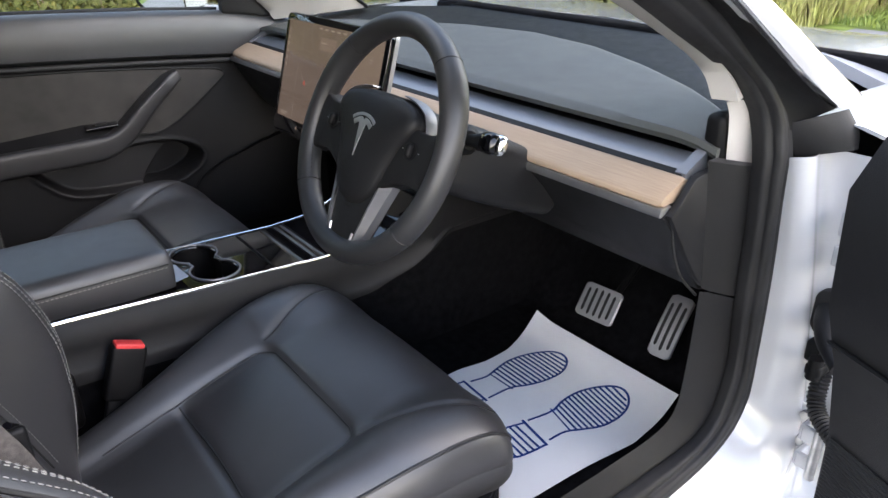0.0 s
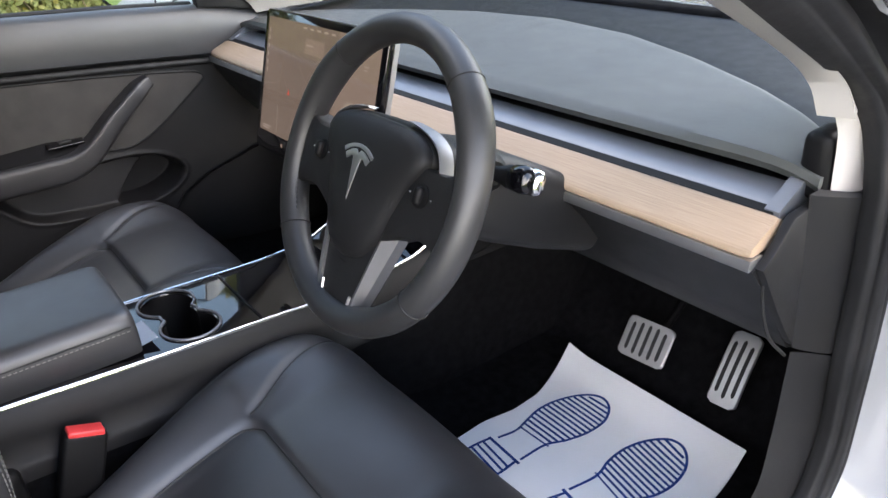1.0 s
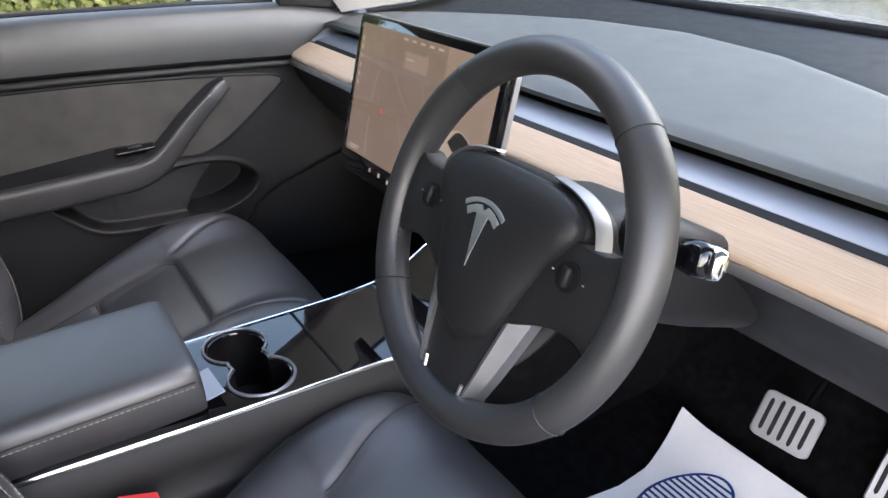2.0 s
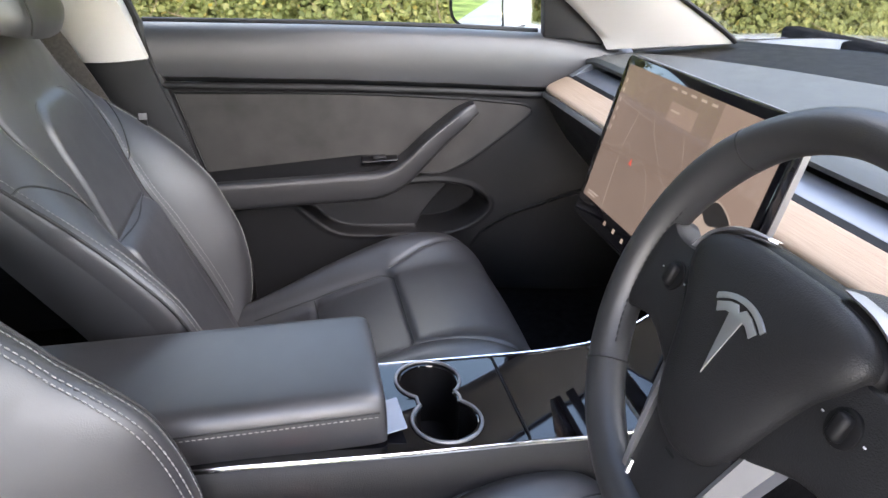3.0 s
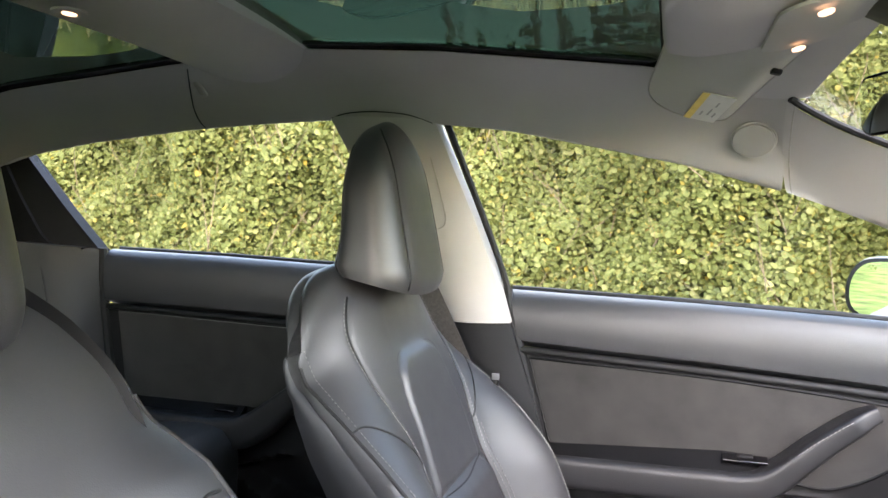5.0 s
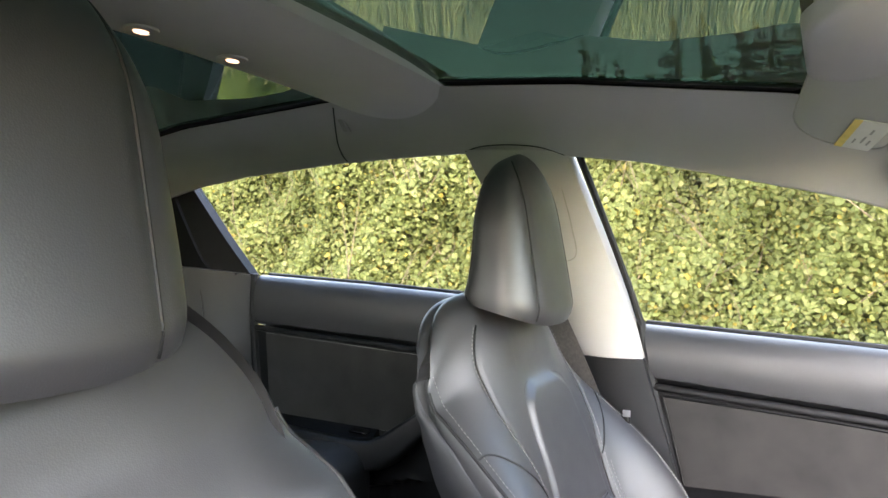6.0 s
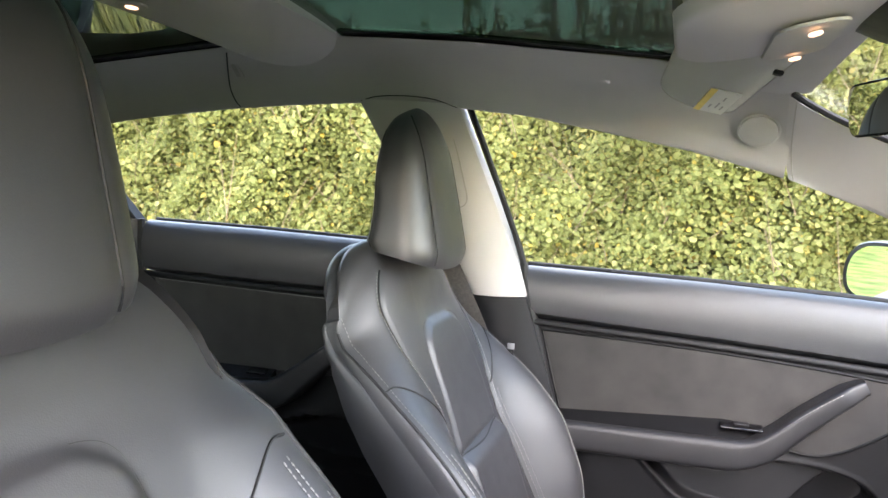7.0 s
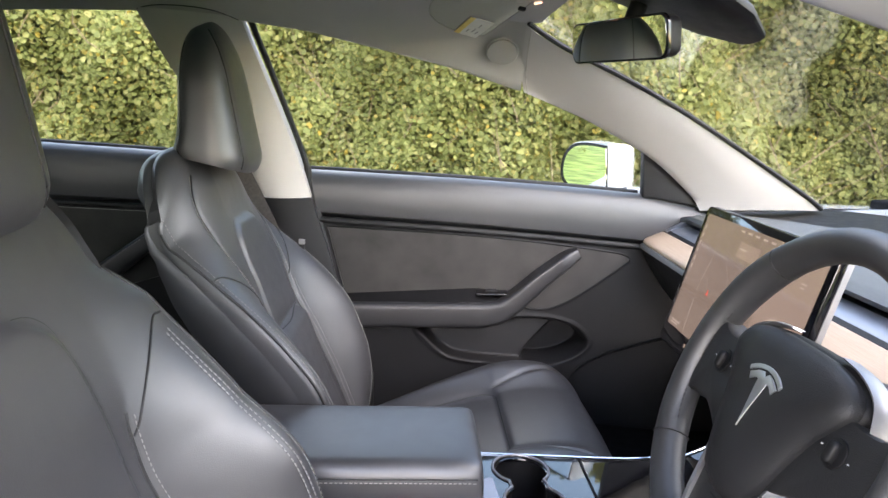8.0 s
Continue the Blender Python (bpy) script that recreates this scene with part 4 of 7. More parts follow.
def head_place(x, t, n):
    w, d, mid = head_size(t)
    low = max(0.0, 1 - t * 1.15) ** 2
    h = 0.504 + 0.266 * t + low * (0.66 * (mid + d - n) + 1.0 * x * x)
    return tuple(HINGE + np.array([x, 0, 0]) + h * AX + n * FW)


def head_point(x, t):
    w, d, mid = head_size(t)
    return x, t, mid + d * max(0.0, 1 - min(1.0, abs(x) / max(w, 1e-6)) ** 2.9) ** (1 / 2.9)


def head_shape(nu=72, nv=52):
    verts = []
    for i in range(nv + 1):
        t = 1 - (1 - i / nv) ** 1.5
        w, d, mid = head_size(t)
        for j in range(nu):
            a = 2 * math.pi * j / nu
            c, s = math.copysign(abs(math.cos(a)) ** 0.69, math.cos(a)), math.copysign(abs(math.sin(a)) ** 0.69, math.sin(a))
            x, n = w * c, mid + d * s
            if s > 0:
                n -= 0.0022 * math.exp(-((abs(x) - head_seam(t)) / 0.004) ** 2)
            verts.append(head_place(x, t, n))
    faces = [(i * nu + k, i * nu + (k + 1) % nu, (i + 1) * nu + (k + 1) % nu, (i + 1) * nu + k) for i in range(nv) for k in range(nu)]
    return verts, faces + [tuple(range(nu)), tuple(nv * nu + k for k in range(nu))]


def head_seam(t):
    """Distance of the two long seams from the middle."""
    return float(ease(t, [0, 0.4, 0.7, 0.86, 0.95, 1.0], [0.074, 0.070, 0.066, 0.058, 0.042, 0.02]))


def head_line(pts, n=40, up=0.0004):
    return np.array([head_place(x, t, head_point(x, t)[2] + up) for x, t in smooth_line(pts, n)])


def build_seat(upper=0.535):
    seat = thing("car_seat", "black leather front seat with a fixed head restraint", "car seat", "front seats")
    back = part("backrest", cover(back_point, 150, 150, (0, 0, 0) - 0.02 * FW), LEATHER, seat, "black leather backrest with raised side bolsters", 60)
    part("cushion", cover(cushion_point, 150, 140, (0, 0, -0.02)), LEATHER, seat, "black leather seat cushion with raised side bolsters", 60)
    head = part("head_restraint", head_shape(), LEATHER, seat, "tapered black leather head restraint", 60)
    for s in (-1, 1):
        line = [(s * head_seam(t), t) for t in np.linspace(0.01, 0.93, 20)]
        part("seam", tube(head_line(line, 60, -0.0012), 0.0013, 6), SEAM, head)
        gusset = []
        for t in np.linspace(0.02, 0.90, 40):
            w, d, mid = head_size(t)
            gusset.append(head_place(s * (w * (1 - 0.62**2.9) ** (1 / 2.9) + 0.0002), t, mid - 0.62 * d))
        part("seam", tube(gusset, 0.0012, 6), SEAM, head)
        edge = np.array(back_point(np.full(70, s * 1.0), np.linspace(0.02, 0.84, 70)))
        part("piping", tube(edge + s * np.array([0.0008, 0, 0]), 0.0024, 8), SEAM, back)
        part("stitching", stitches(back_point(np.full(90, s * 0.962), np.linspace(0.03, 0.86 if upper > 0.5 else 0.55, 90)) + 0.0008 * FW, 0.004, 0.0024, 0.0006, FW), THREAD, back)
        main = [(s * float(back_seam(h)), h) for h in np.linspace(-0.05, upper, 24)]
        part("seam", tube(on_back(main, 90, 0.0004), 0.0017, 6), SEAM, back)
        part("stitching", stitches(on_back(shifted(main, s * 0.006), 110, 0.0012), 0.004, 0.0024, 0.0006, FW), THREAD, back)
        low = [] if upper < 0.5 else [(s * (float(back_seam(h)) + 0.013), h) for h in np.linspace(-0.04, 0.27, 12)]
        if low:
            part("stitching", stitches(on_back(low, 50, 0.0012), 0.004, 0.0024, 0.0006, FW), THREAD, back)
        for v in ((0.925,) if upper > 0.5 else (0.90, 0.87)):
            part("stitching", stitches(back_point(np.full(60, s * v), np.linspace(0.03, 0.50 if upper > 0.5 else 0.60, 60)) + 0.0012 * FW, 0.0045, 0.0026, 0.0008, FW), THREAD, back)
        branch = [(s * 0.244, 0.374), (s * 0.222, 0.374), (s * 0.190, 0.352), (s * 0.155, 0.318), (s * 0.128, 0.285)]
        part("seam", tube(on_back(branch, 40, 0.0004), 0.0015, 6), SEAM, back)
        cs = [(s * float(cushion_seam(y)), y) for y in np.linspace(-0.355, -0.185, 20)]
        part("seam", tube(on_cushion(cs, 60, -0.0002), 0.0014, 6), SEAM, seat)
        part("bolster_piping", tube(cushion_point(np.full(60, s * 1.0), np.linspace(0.08, 0.8, 60)), 0.0025, 8), LEATHER_SIDE, seat)
    mid = [(-0.104, 0.228), (-0.097, 0.32), (-0.089, 0.395), (-0.081, 0.424), (-0.056, 0.4375), (0, 0.4385), (0.056, 0.4375), (0.081, 0.424), (0.089, 0.395), (0.097, 0.32), (0.104, 0.228)]
    part("seam", tube(on_back(mid, 90, -0.0006), 0.0008, 6), SEAM, back)
    part("seam", tube(on_back([(-0.105, 0.228), (0, 0.221), (0.105, 0.228)], 30, 0.0), 0.0015, 6), SEAM, back)
    bow = [(-0.138, -0.62), (-0.138, -0.50), (-0.138, -0.40), (-0.136, -0.372), (-0.122, -0.355), (-0.10, -0.352), (0, -0.352), (0.10, -0.352), (0.122, -0.355), (0.136, -0.372), (0.138, -0.40), (0.138, -0.50), (0.138, -0.62)]
    part("seam", tube(on_cushion(bow, 120, -0.0004), 0.0014, 6), SEAM, seat)
    part("seam", tube(on_cushion([(-0.136, -0.505), (0, -0.500), (0.136, -0.505)], 30, 0.0), 0.0016, 6), SEAM, seat)
    # back shell, with its bright edging
    P = []
    for h in np.linspace(-0.12, 0.568, 60):
        w = min(float(back_width(h)) - 0.024, float(ease(h, [-0.12, 0.30, 0.42, 0.48, 0.53, 0.568], [0.26, 0.236, 0.216, 0.206, 0.176, 0.135])) + EXTRA[1])
        e = max(float(back_edge(h)) - float(back_depth(h)), -0.062 + EXTRA[2])
        mid = float(ease(h, [-0.12, 0.10, 0.25, 0.35, 0.45, 0.568], [-0.125, -0.115, -0.102, -0.094, -0.088, -0.078]))
        P.append([HINGE + h * AX + (e * abs(v) ** 2.5 + mid * (1 - abs(v) ** 2.5)) * FW + np.array([w * v, 0, 0]) for v in np.linspace(-1, 1, 25)])
    part("back_shell", slab(P, 0.015 * FW), PLASTIC_DEEP, seat)
    for s in (-1, 1):
        rim_pts = [HINGE + h * AX + (float(back_edge(h)) - float(back_depth(h)) - 0.003) * FW + np.array([s * (float(back_width(h)) - 0.020), 0, 0]) for h in np.linspace(-0.10, 0.36, 50)]
        part("shell_edging", tube(rim_pts, 0.0028, 8), ALU, seat, "thin bright edging of the seat shell")
    # base: plastic valance, frame and rails
    part("valance", join(rbox(0.44, 0.42, 0.045, 0.015, at=(0, -0.42, 0.357))), PLASTIC_DEEP, seat)
    for s in (-1, 1):
        part("rail", rbox(0.035, 0.60, 0.03, 0.006, at=(s * 0.19, -0.46, 0.333)), PLASTIC_DEEP, seat)
        part("hinge_cover", rbox(0.03, 0.16, 0.10, 0.013, at=(s * 0.247, -0.70, 0.455)), PLASTIC_DEEP, seat)
    return seat


set_lean(21, -0.70, 0.485)
seat_p = build_seat()
seat_p.location = (-0.37, 0, 0)
set_lean(20.0, -0.720, 0.500)
HINGE[0] = 0.045
EXTRA[:] = 0.032, 0.010, 0.045
seat_d = build_seat(0.31)
seat_d.location = (0.372, 0, 0.014)
tagged(seat_p, "black leather passenger seat with a fixed head restraint")
tagged(seat_d, "black leather driver's seat beside the open door")

# rear bench
bench = thing("rear_bench", "black leather rear bench seat in shade", "car seat", "", (0, -1.6, 0.5))
def bench_cushion():
    P = []
    for x in np.linspace(-0.66, 0.66, 40):
        row = smooth_line([(-1.95, 0.60), (-1.6, 0.63), (-1.42, 0.64), (-1.36, 0.60), (-1.36, 0.48)], 24)
        P.append([(x, y + 1.6, z - 0.5 - 0.02 * math.exp(-((abs(x) - 0.33) / 0.05) ** 2)) for y, z in row])
    return slab(P, (0, -0.01, -0.05))
def bench_back():
    P = []
    for x in np.linspace(-0.56, 0.56, 40):
        row = smooth_line([(-1.82, 0.62), (-1.90, 0.80), (-1.98, 1.0), (-2.02, 1.04), (-2.06, 1.0)], 24)
        P.append([(x, y + 1.6 + 0.02 * math.cos(x * 9), z - 0.5) for y, z in row])
    return slab(P, (0, -0.05, -0.02))
part("cushion", bench_cushion(), LEATHER, bench)
part("backrest", bench_back(), LEATHER, bench)


# ---- dashboard ----
dash = thing("dashboard", "dark dashboard with a pale wood strip across its width", "dashboard", "", (0, 0.1, 0.6))
db = Matrix.Translation((0, -0.1, -0.6))


def dput(name, shape, mat, label="", par=None, angle=42):
    return part(name, moved(shape, db), mat, par or dash, label, angle)


def along_x(section, x0, x1, n=40, bend=None):
    """A closed section in (y, z) drawn out along x; bend(x) shifts it in y and z."""
    secs = []
    for x in np.linspace(x0, x1, n):
        dy, dz = bend(x) if bend else (0, 0)
        secs.append([(x, y + dy, z + dz) for y, z in section])
    return sweep(None, secs)


wood_sec = smooth_line([(0.060, 0.822), (0.047, 0.829), (0.040, 0.8275), (0.012, 0.8135), (0.002, 0.807), (0.0, 0.801), (0.006, 0.797)], 24).tolist() + [(0.05, 0.80), (0.07, 0.81)]
wood_sec = [tuple(p) for p in wood_sec]


def wood_strip():
    secs = []
    for x in np.r_[-0.688, -0.686, -0.682, np.linspace(-0.676, 0.666, 60), 0.674, 0.679, 0.681]:
        e = max(0.0, (abs(x) - 0.672) / 0.012)
        c = np.mean(wood_sec, axis=0)
        secs.append([(x, c[0] + (y - c[0]) * (1 - 0.16 * e * e), c[1] + (z - c[1]) * (1 - 0.22 * e * e)) for y, z in wood_sec])
    return sweep(None, secs)


dput("wood_trim", wood_strip(), WOOD, "pale open-pore wood strip")
dput("metal_strip", along_x([(-0.002, 0.787), (-0.003, 0.791), (-0.001, 0.7985), (0.02, 0.7985), (0.02, 0.787)], -0.687, 0.684), ALU, "satin metal strip under the wood")
dput("slot", along_x([(0.048, 0.829), (0.056, 0.834), (0.056, 0.80), (0.048, 0.80)], -0.68, 0.672), PLASTIC_DEEP)
dput("vent_shelf", along_x([(0.0565, 0.8325), (0.058, 0.8345), (0.098, 0.845), (0.102, 0.844), (0.102, 0.80), (0.0565, 0.80)], -0.672, 0.662), SHELF, "smooth blue-grey shelf behind the wood")
dput("vent", along_x([(0.1025, 0.840), (0.16, 0.840), (0.16, 0.82), (0.1025, 0.82)], -0.665, 0.655), PLASTIC_DEEP, "dark full-width air vent slot")
for s in (-1, 1):
    x0 = s * 0.672
    P = [[(x0 + s * dx, y, z) for dx in (-0.010, 0.0, 0.006)] for y, z in ((0.050, 0.832), (0.075, 0.846), (0.105, 0.862), (0.125, 0.872))]
    dput("end_cap", slab(P, (0, 0.004, -0.03)), SHELF)


def pad_edge(x):
    """How far ahead the raised pad reaches, across the width."""
    return float(lerp(abs(x), [0, 0.2, 0.37, 0.52, 0.60, 0.645, 0.675, 0.692], [0.445, 0.415, 0.350, 0.275, 0.222, 0.186, 0.155, 0.118]))


def dash_pad():
    P = []
    for x in np.r_[-0.692, -0.688, np.linspace(-0.680, 0.680, 74), 0.688, 0.692]:
        y1, row = pad_edge(x), []
        e = max(0.0, (abs(x) - 0.60) / 0.092)
        for t in np.linspace(0, 1, 26):
            y = 0.088 + (y1 - 0.088) * t
            z = 0.872 + 0.085 * (y - 0.09) - 0.05 * max(0, y - 0.09) ** 2
            z -= 0.012 * e**3 + 0.010 * max(0, (t - 0.93) / 0.07) ** 2 + 0.008 * max(0, (0.05 - t) / 0.05) ** 2
            row.append((x, y, z))
        P.append(row)
    return slab(P, (0, 0.006, -0.009))


dput("top_pad", dash_pad(), DASHTOP, "grained dark dashboard pad")


def cowl():
    P = []
    for x in np.linspace(-0.69, 0.69, 60):
        y1 = float(lerp(abs(x), [0, 0.4, 0.66, 0.69], [0.66, 0.60, 0.45, 0.42]))
        y0 = max(0.13, pad_edge(x) - 0.03) if abs(x) < 0.67 else 0.12
        row = []
        for t in np.linspace(0, 1, 20):
            y = y0 + (y1 - y0) * t
            row.append((x, y, 0.858 + 0.075 * (y - 0.09) + 0.006 * math.sin(min(1, t * 5) * math.pi / 2)))
        P.append(row)
    return slab(P, (0, 0, -0.03))


dput("cowl", cowl(), PLASTIC_DEEP, "black ledge under the windscreen")
body_sec = [(0.002, 0.7865), (0.03, 0.755), (0.075, 0.69), (0.105, 0.652), (0.125, 0.645), (0.50, 0.63), (0.52, 0.84), (0.16, 0.845), (0.10, 0.82), (0.05, 0.80), (0.01, 0.79)]
dput("lower_panel", along_x(body_sec, 0.10, 0.686, 30), PLASTIC, "dark knee panel under the strip")
left_sec = [(0.002, 0.7865), (0.02, 0.75), (0.06, 0.69), (0.12, 0.62), (0.20, 0.57), (0.50, 0.55), (0.52, 0.84), (0.16, 0.845), (0.10, 0.82), (0.05, 0.80), (0.01, 0.79)]
dput("glove_box", along_x(left_sec, -0.686, 0.099, 40), PLASTIC, "dark glove box and centre panel")
seam_line = smooth_line([(0.6875, 0.020, 0.785), (0.6875, 0.030, 0.74), (0.6875, 0.055, 0.69), (0.6875, 0.10, 0.645)], 24)
end_edge = smooth_line([(0.006, 0.790), (0.032, 0.752), (0.070, 0.698), (0.100, 0.662), (0.125, 0.650)], 16).tolist() + [(0.135, 0.700), (0.135, 0.840), (0.050, 0.832), (0.020, 0.800)]
dput("end_panel", plate(end_edge, 0.010, 0.003, Matrix(((0, 0, 1, 0.685), (1, 0, 0, 0), (0, 1, 0, 0), (0, 0, 0, 1)))), PLASTIC, "dark side end panel")
dput("end_seam", tube(seam_line, 0.002, 6), SEAM)

# ---- touchscreen ----
screen = thing("touchscreen", "landscape touchscreen showing a dimmed map, its glass finger-marked", "screen", "", (0.0, -0.088, 0.848))
SCR = pose(0, 0, 0, 90 - 15.5, 0, 0)
part("bezel", plate(round_rect(0.370, 0.232, 0.011), 0.009, 0.0022, SCR @ Matrix.Translation((0, 0, -0.004))), PIANO, screen, "gloss black screen glass")
part("back_cover", plate(round_rect(0.3725, 0.2345, 0.012), 0.0075, 0.0, SCR @ Matrix.Translation((0, 0, -0.0118))), GREYMETAL, screen, "satin metal screen rim")
part("stand", moved(rbox(0.09, 0.13, 0.07, 0.012, at=(0, -0.05, -0.052)), SCR), PLASTIC_DEEP, screen)


def screen_material(name, lo, hi, strength):
    m = bpy.data.materials.new(name)
    m.use_nodes = True
    nt = m.node_tree
    b = nt.nodes["Principled BSDF"]
    co, n1 = nt.nodes.new("ShaderNodeTexCoord"), nt.nodes.new("ShaderNodeTexNoise")
    n1.inputs["Scale"].default_value, n1.inputs["Detail"].default_value = 18, 4
    mix = nt.nodes.new("ShaderNodeMix")
    mix.data_type = "RGBA"
    mix.inputs["A"].default_value, mix.inputs["B"].default_value = (*lo, 1), (*hi, 1)
    nt.links.new(co.outputs["Object"], n1.inputs["Vector"])
    nt.links.new(n1.outputs["Fac"], mix.inputs["Factor"])
    nt.links.new(mix.outputs["Result"], b.inputs["Emission Color"])
    b.inputs["Base Color"].default_value = (0.01, 0.01, 0.01, 1)
    b.inputs["Emission Strength"].default_value, b.inputs["Roughness"].default_value = strength, 0.08
    return m


MAP = screen_material("lit_map", (0.0185, 0.0145, 0.0120), (0.0260, 0.0205, 0.0170), 1.0)
CARD = screen_material("lit_car_pane", (0.029, 0.0225, 0.0188), (0.032, 0.025, 0.0208), 1.0)
LINE = screen_material("lit_road", (0.027, 0.0225, 0.019), (0.031, 0.026, 0.0215), 1.0)
DARKLINE = screen_material("lit_dark_mark", (0.002, 0.002, 0.002), (0.003, 0.003, 0.003), 1.0)
REDMARK = screen_material("lit_red_mark", (0.075, 0.010, 0.008), (0.075, 0.012, 0.008), 1.0)
WHITEMARK = screen_material("lit_pale_mark", (0.042, 0.036, 0.031), (0.046, 0.040, 0.034), 1.0)


def flat_on(level):
    return SCR @ Matrix.Translation((0, 0, 0.0052 + level * 0.0004))


part("map_pane", plate([(-0.172, -0.084), (0.060, -0.084), (0.060, 0.104), (-0.172, 0.104)], 0.0003, 0, flat_on(0)), MAP, screen, "dim brown street map on the display")
part("car_pane", plate([(0.060, -0.084), (0.172, -0.084), (0.172, 0.104), (0.060, 0.104)], 0.0003, 0, flat_on(0)), CARD, screen, "pale display pane with a drawing of a car")


def ribbon(pts, w, level, n=40):
    p = smooth_line(pts, n)
    t = np.gradient(p, axis=0)
    t /= np.linalg.norm(t, axis=1)[:, None] + 1e-9
    nrm = np.stack([-t[:, 1], t[:, 0]], 1) * w / 2
    P = np.zeros((n, 2, 3))
    P[:, 0, :2], P[:, 1, :2] = p - nrm, p + nrm
    return moved(slab(P, (0, 0, 0.0002)), flat_on(level))


roads = [[(-0.17, -0.005), (-0.13, 0.0), (-0.10, 0.012), (-0.08, -0.01), (-0.05, 0.0), (-0.02, -0.03), (0.0, -0.08)],
         [(-0.145, 0.10), (-0.13, 0.085), (-0.11, 0.078), (-0.09, 0.09), (-0.07, 0.10)], [(-0.11, 0.10), (-0.105, 0.05), (-0.115, 0.0), (-0.11, -0.08)],
         [(-0.08, 0.10), (-0.06, 0.05), (-0.03, 0.02), (0.01, -0.01), (0.058, -0.02)], [(0.02, 0.10), (0.01, 0.06), (0.03, 0.02), (0.05, -0.03), (0.055, -0.08)], [(-0.17, 0.06), (-0.13, 0.055), (-0.06, 0.05)]]
part("map_roads", join(*[ribbon(r, 0.0011, 1) for r in roads]), LINE, screen)
part("position_mark", plate([(-0.083, -0.012), (-0.079, -0.0105), (-0.075, -0.012), (-0.079, -0.002)], 0.0003, 0, flat_on(2)), REDMARK, screen, "small red arrow on the map")
part("search_card", plate([(-0.04, 0.060), (0.02, 0.060), (0.02, 0.083), (-0.04, 0.083)], 0.0003, 0, flat_on(1)), CARD, screen)
bars = [(-0.05 + 0.022 * i, 0.096, 0.012, 0.003) for i in range(5)] + [(-0.165, 0.08 - 0.013 * i, 0.004, 0.006) for i in range(6)] + [(-0.035, 0.072, 0.02, 0.0025), (-0.16, -0.075, 0.03, 0.002), (-0.16, -0.079, 0.024, 0.002), (0.135, 0.065, 0.012, 0.002), (0.135, 0.060, 0.009, 0.002)]
for x, y, w, h in bars:
    part("display_mark", plate([(x, y), (x + w, y), (x + w, y + h), (x, y + h)], 0.0002, 0, flat_on(2)), WHITEMARK, screen)
dock = [(-0.09, -0.10), (-0.062, -0.10), (-0.035, -0.102), (0.05, -0.10), (0.09, -0.10), (0.12, -0.10)]
for x, y in dock[1:]:
    part("dock_icon", plate([(x, y), (x + 0.006, y), (x + 0.006, y + 0.006), (x, y + 0.006)], 0.0002, 0, flat_on(0)), WHITEMARK, screen)
part("dock_icon", plate([(-0.09, -0.100), (-0.084, -0.100), (-0.084, -0.094), (-0.09, -0.094)], 0.0002, 0, flat_on(0)), CARD, screen)
# drawing of a car, flat on the display
car_body = smooth_line([(0.078, -0.040), (0.080, -0.018), (0.092, 0.004), (0.112, 0.012), (0.135, 0.006), (0.152, -0.008), (0.160, -0.022), (0.155, -0.038), (0.12, -0.05), (0.09, -0.052), (0.078, -0.040)], 40)[:-1].tolist()
part("car_drawing", plate(car_body, 0.0002, 0, flat_on(1)), WHITEMARK, screen, "pale drawing of a car on the display")
part("car_glass_drawing", plate(smooth_line([(0.094, -0.006), (0.112, 0.010), (0.135, 0.004), (0.150, -0.010), (0.13, -0.012), (0.11, -0.016), (0.094, -0.006)], 30)[:-1].tolist(), 0.0002, 0, flat_on(2)), DARKLINE, screen)
for x, y in ((0.100, -0.048), (0.150, -0.034)):
    part("car_wheel_drawing", plate([(x + 0.006 * math.cos(w), y + 0.009 * math.sin(w)) for w in np.linspace(0, 2 * math.pi, 16, endpoint=False)], 0.0002, 0, flat_on(2)), DARKLINE, screen)

# ---- steering wheel ----
wheel = thing("steering_wheel", "black leather steering wheel with three spokes and a silver emblem", "steering wheel", "", (0.363, -0.216, 0.857))
wheel.rotation_euler = Euler((radians(90 - 25), 0, 0))


def rim_shape():
    secs, n = [], 96
    for i in range(n):
        w = 2 * math.pi * i / n
        a = math.degrees(w) % 360
        fat = 1 + 0.10 * math.exp(-(((a - 35) / 18) ** 2)) + 0.10 * math.exp(-(((a - 145) / 18) ** 2))
        ring = []
        for k in range(18):
            q = 2 * math.pi * k / 18
            r = 0.1585 + 0.0165 * fat * math.cos(q)
            ring.append((r * math.cos(w), r * math.sin(w), 0.0178 * fat * math.sin(q)))
        secs.append(ring)
    m = 18
    verts = [v for s in secs for v in s]
    faces = [(i * m + k, i * m + (k + 1) % m, ((i + 1) % n) * m + (k + 1) % m, ((i + 1) % n) * m + k) for i in range(n) for k in range(m)]
    return verts, faces


RIMSKIN = material("smooth_black_rim_leather", (0.017, 0.017, 0.018), 0.46, vary=0.18, scale=9, grain=0.10, grain_scale=900, grain_kind="cells", rough_vary=0.05, spec=0.6)
rim = part("rim", rim_shape(), RIMSKIN, wheel, "black leather-wrapped rim", 70)
for a in (48, 132, -38, 218):
    w = radians(a)
    ring = [((0.1585 + 0.0172 * math.cos(q)) * math.cos(w), (0.1585 + 0.0172 * math.cos(q)) * math.sin(w), 0.0186 * math.sin(q)) for q in np.linspace(0, 2 * math.pi, 24, endpoint=False)]
    part("seam", tube(ring, 0.0009, 5, True), SEAM, rim)
inner = [(0.1428 * math.cos(w), 0.1428 * math.sin(w), 0.006) for w in np.linspace(radians(136), radians(214), 80)]
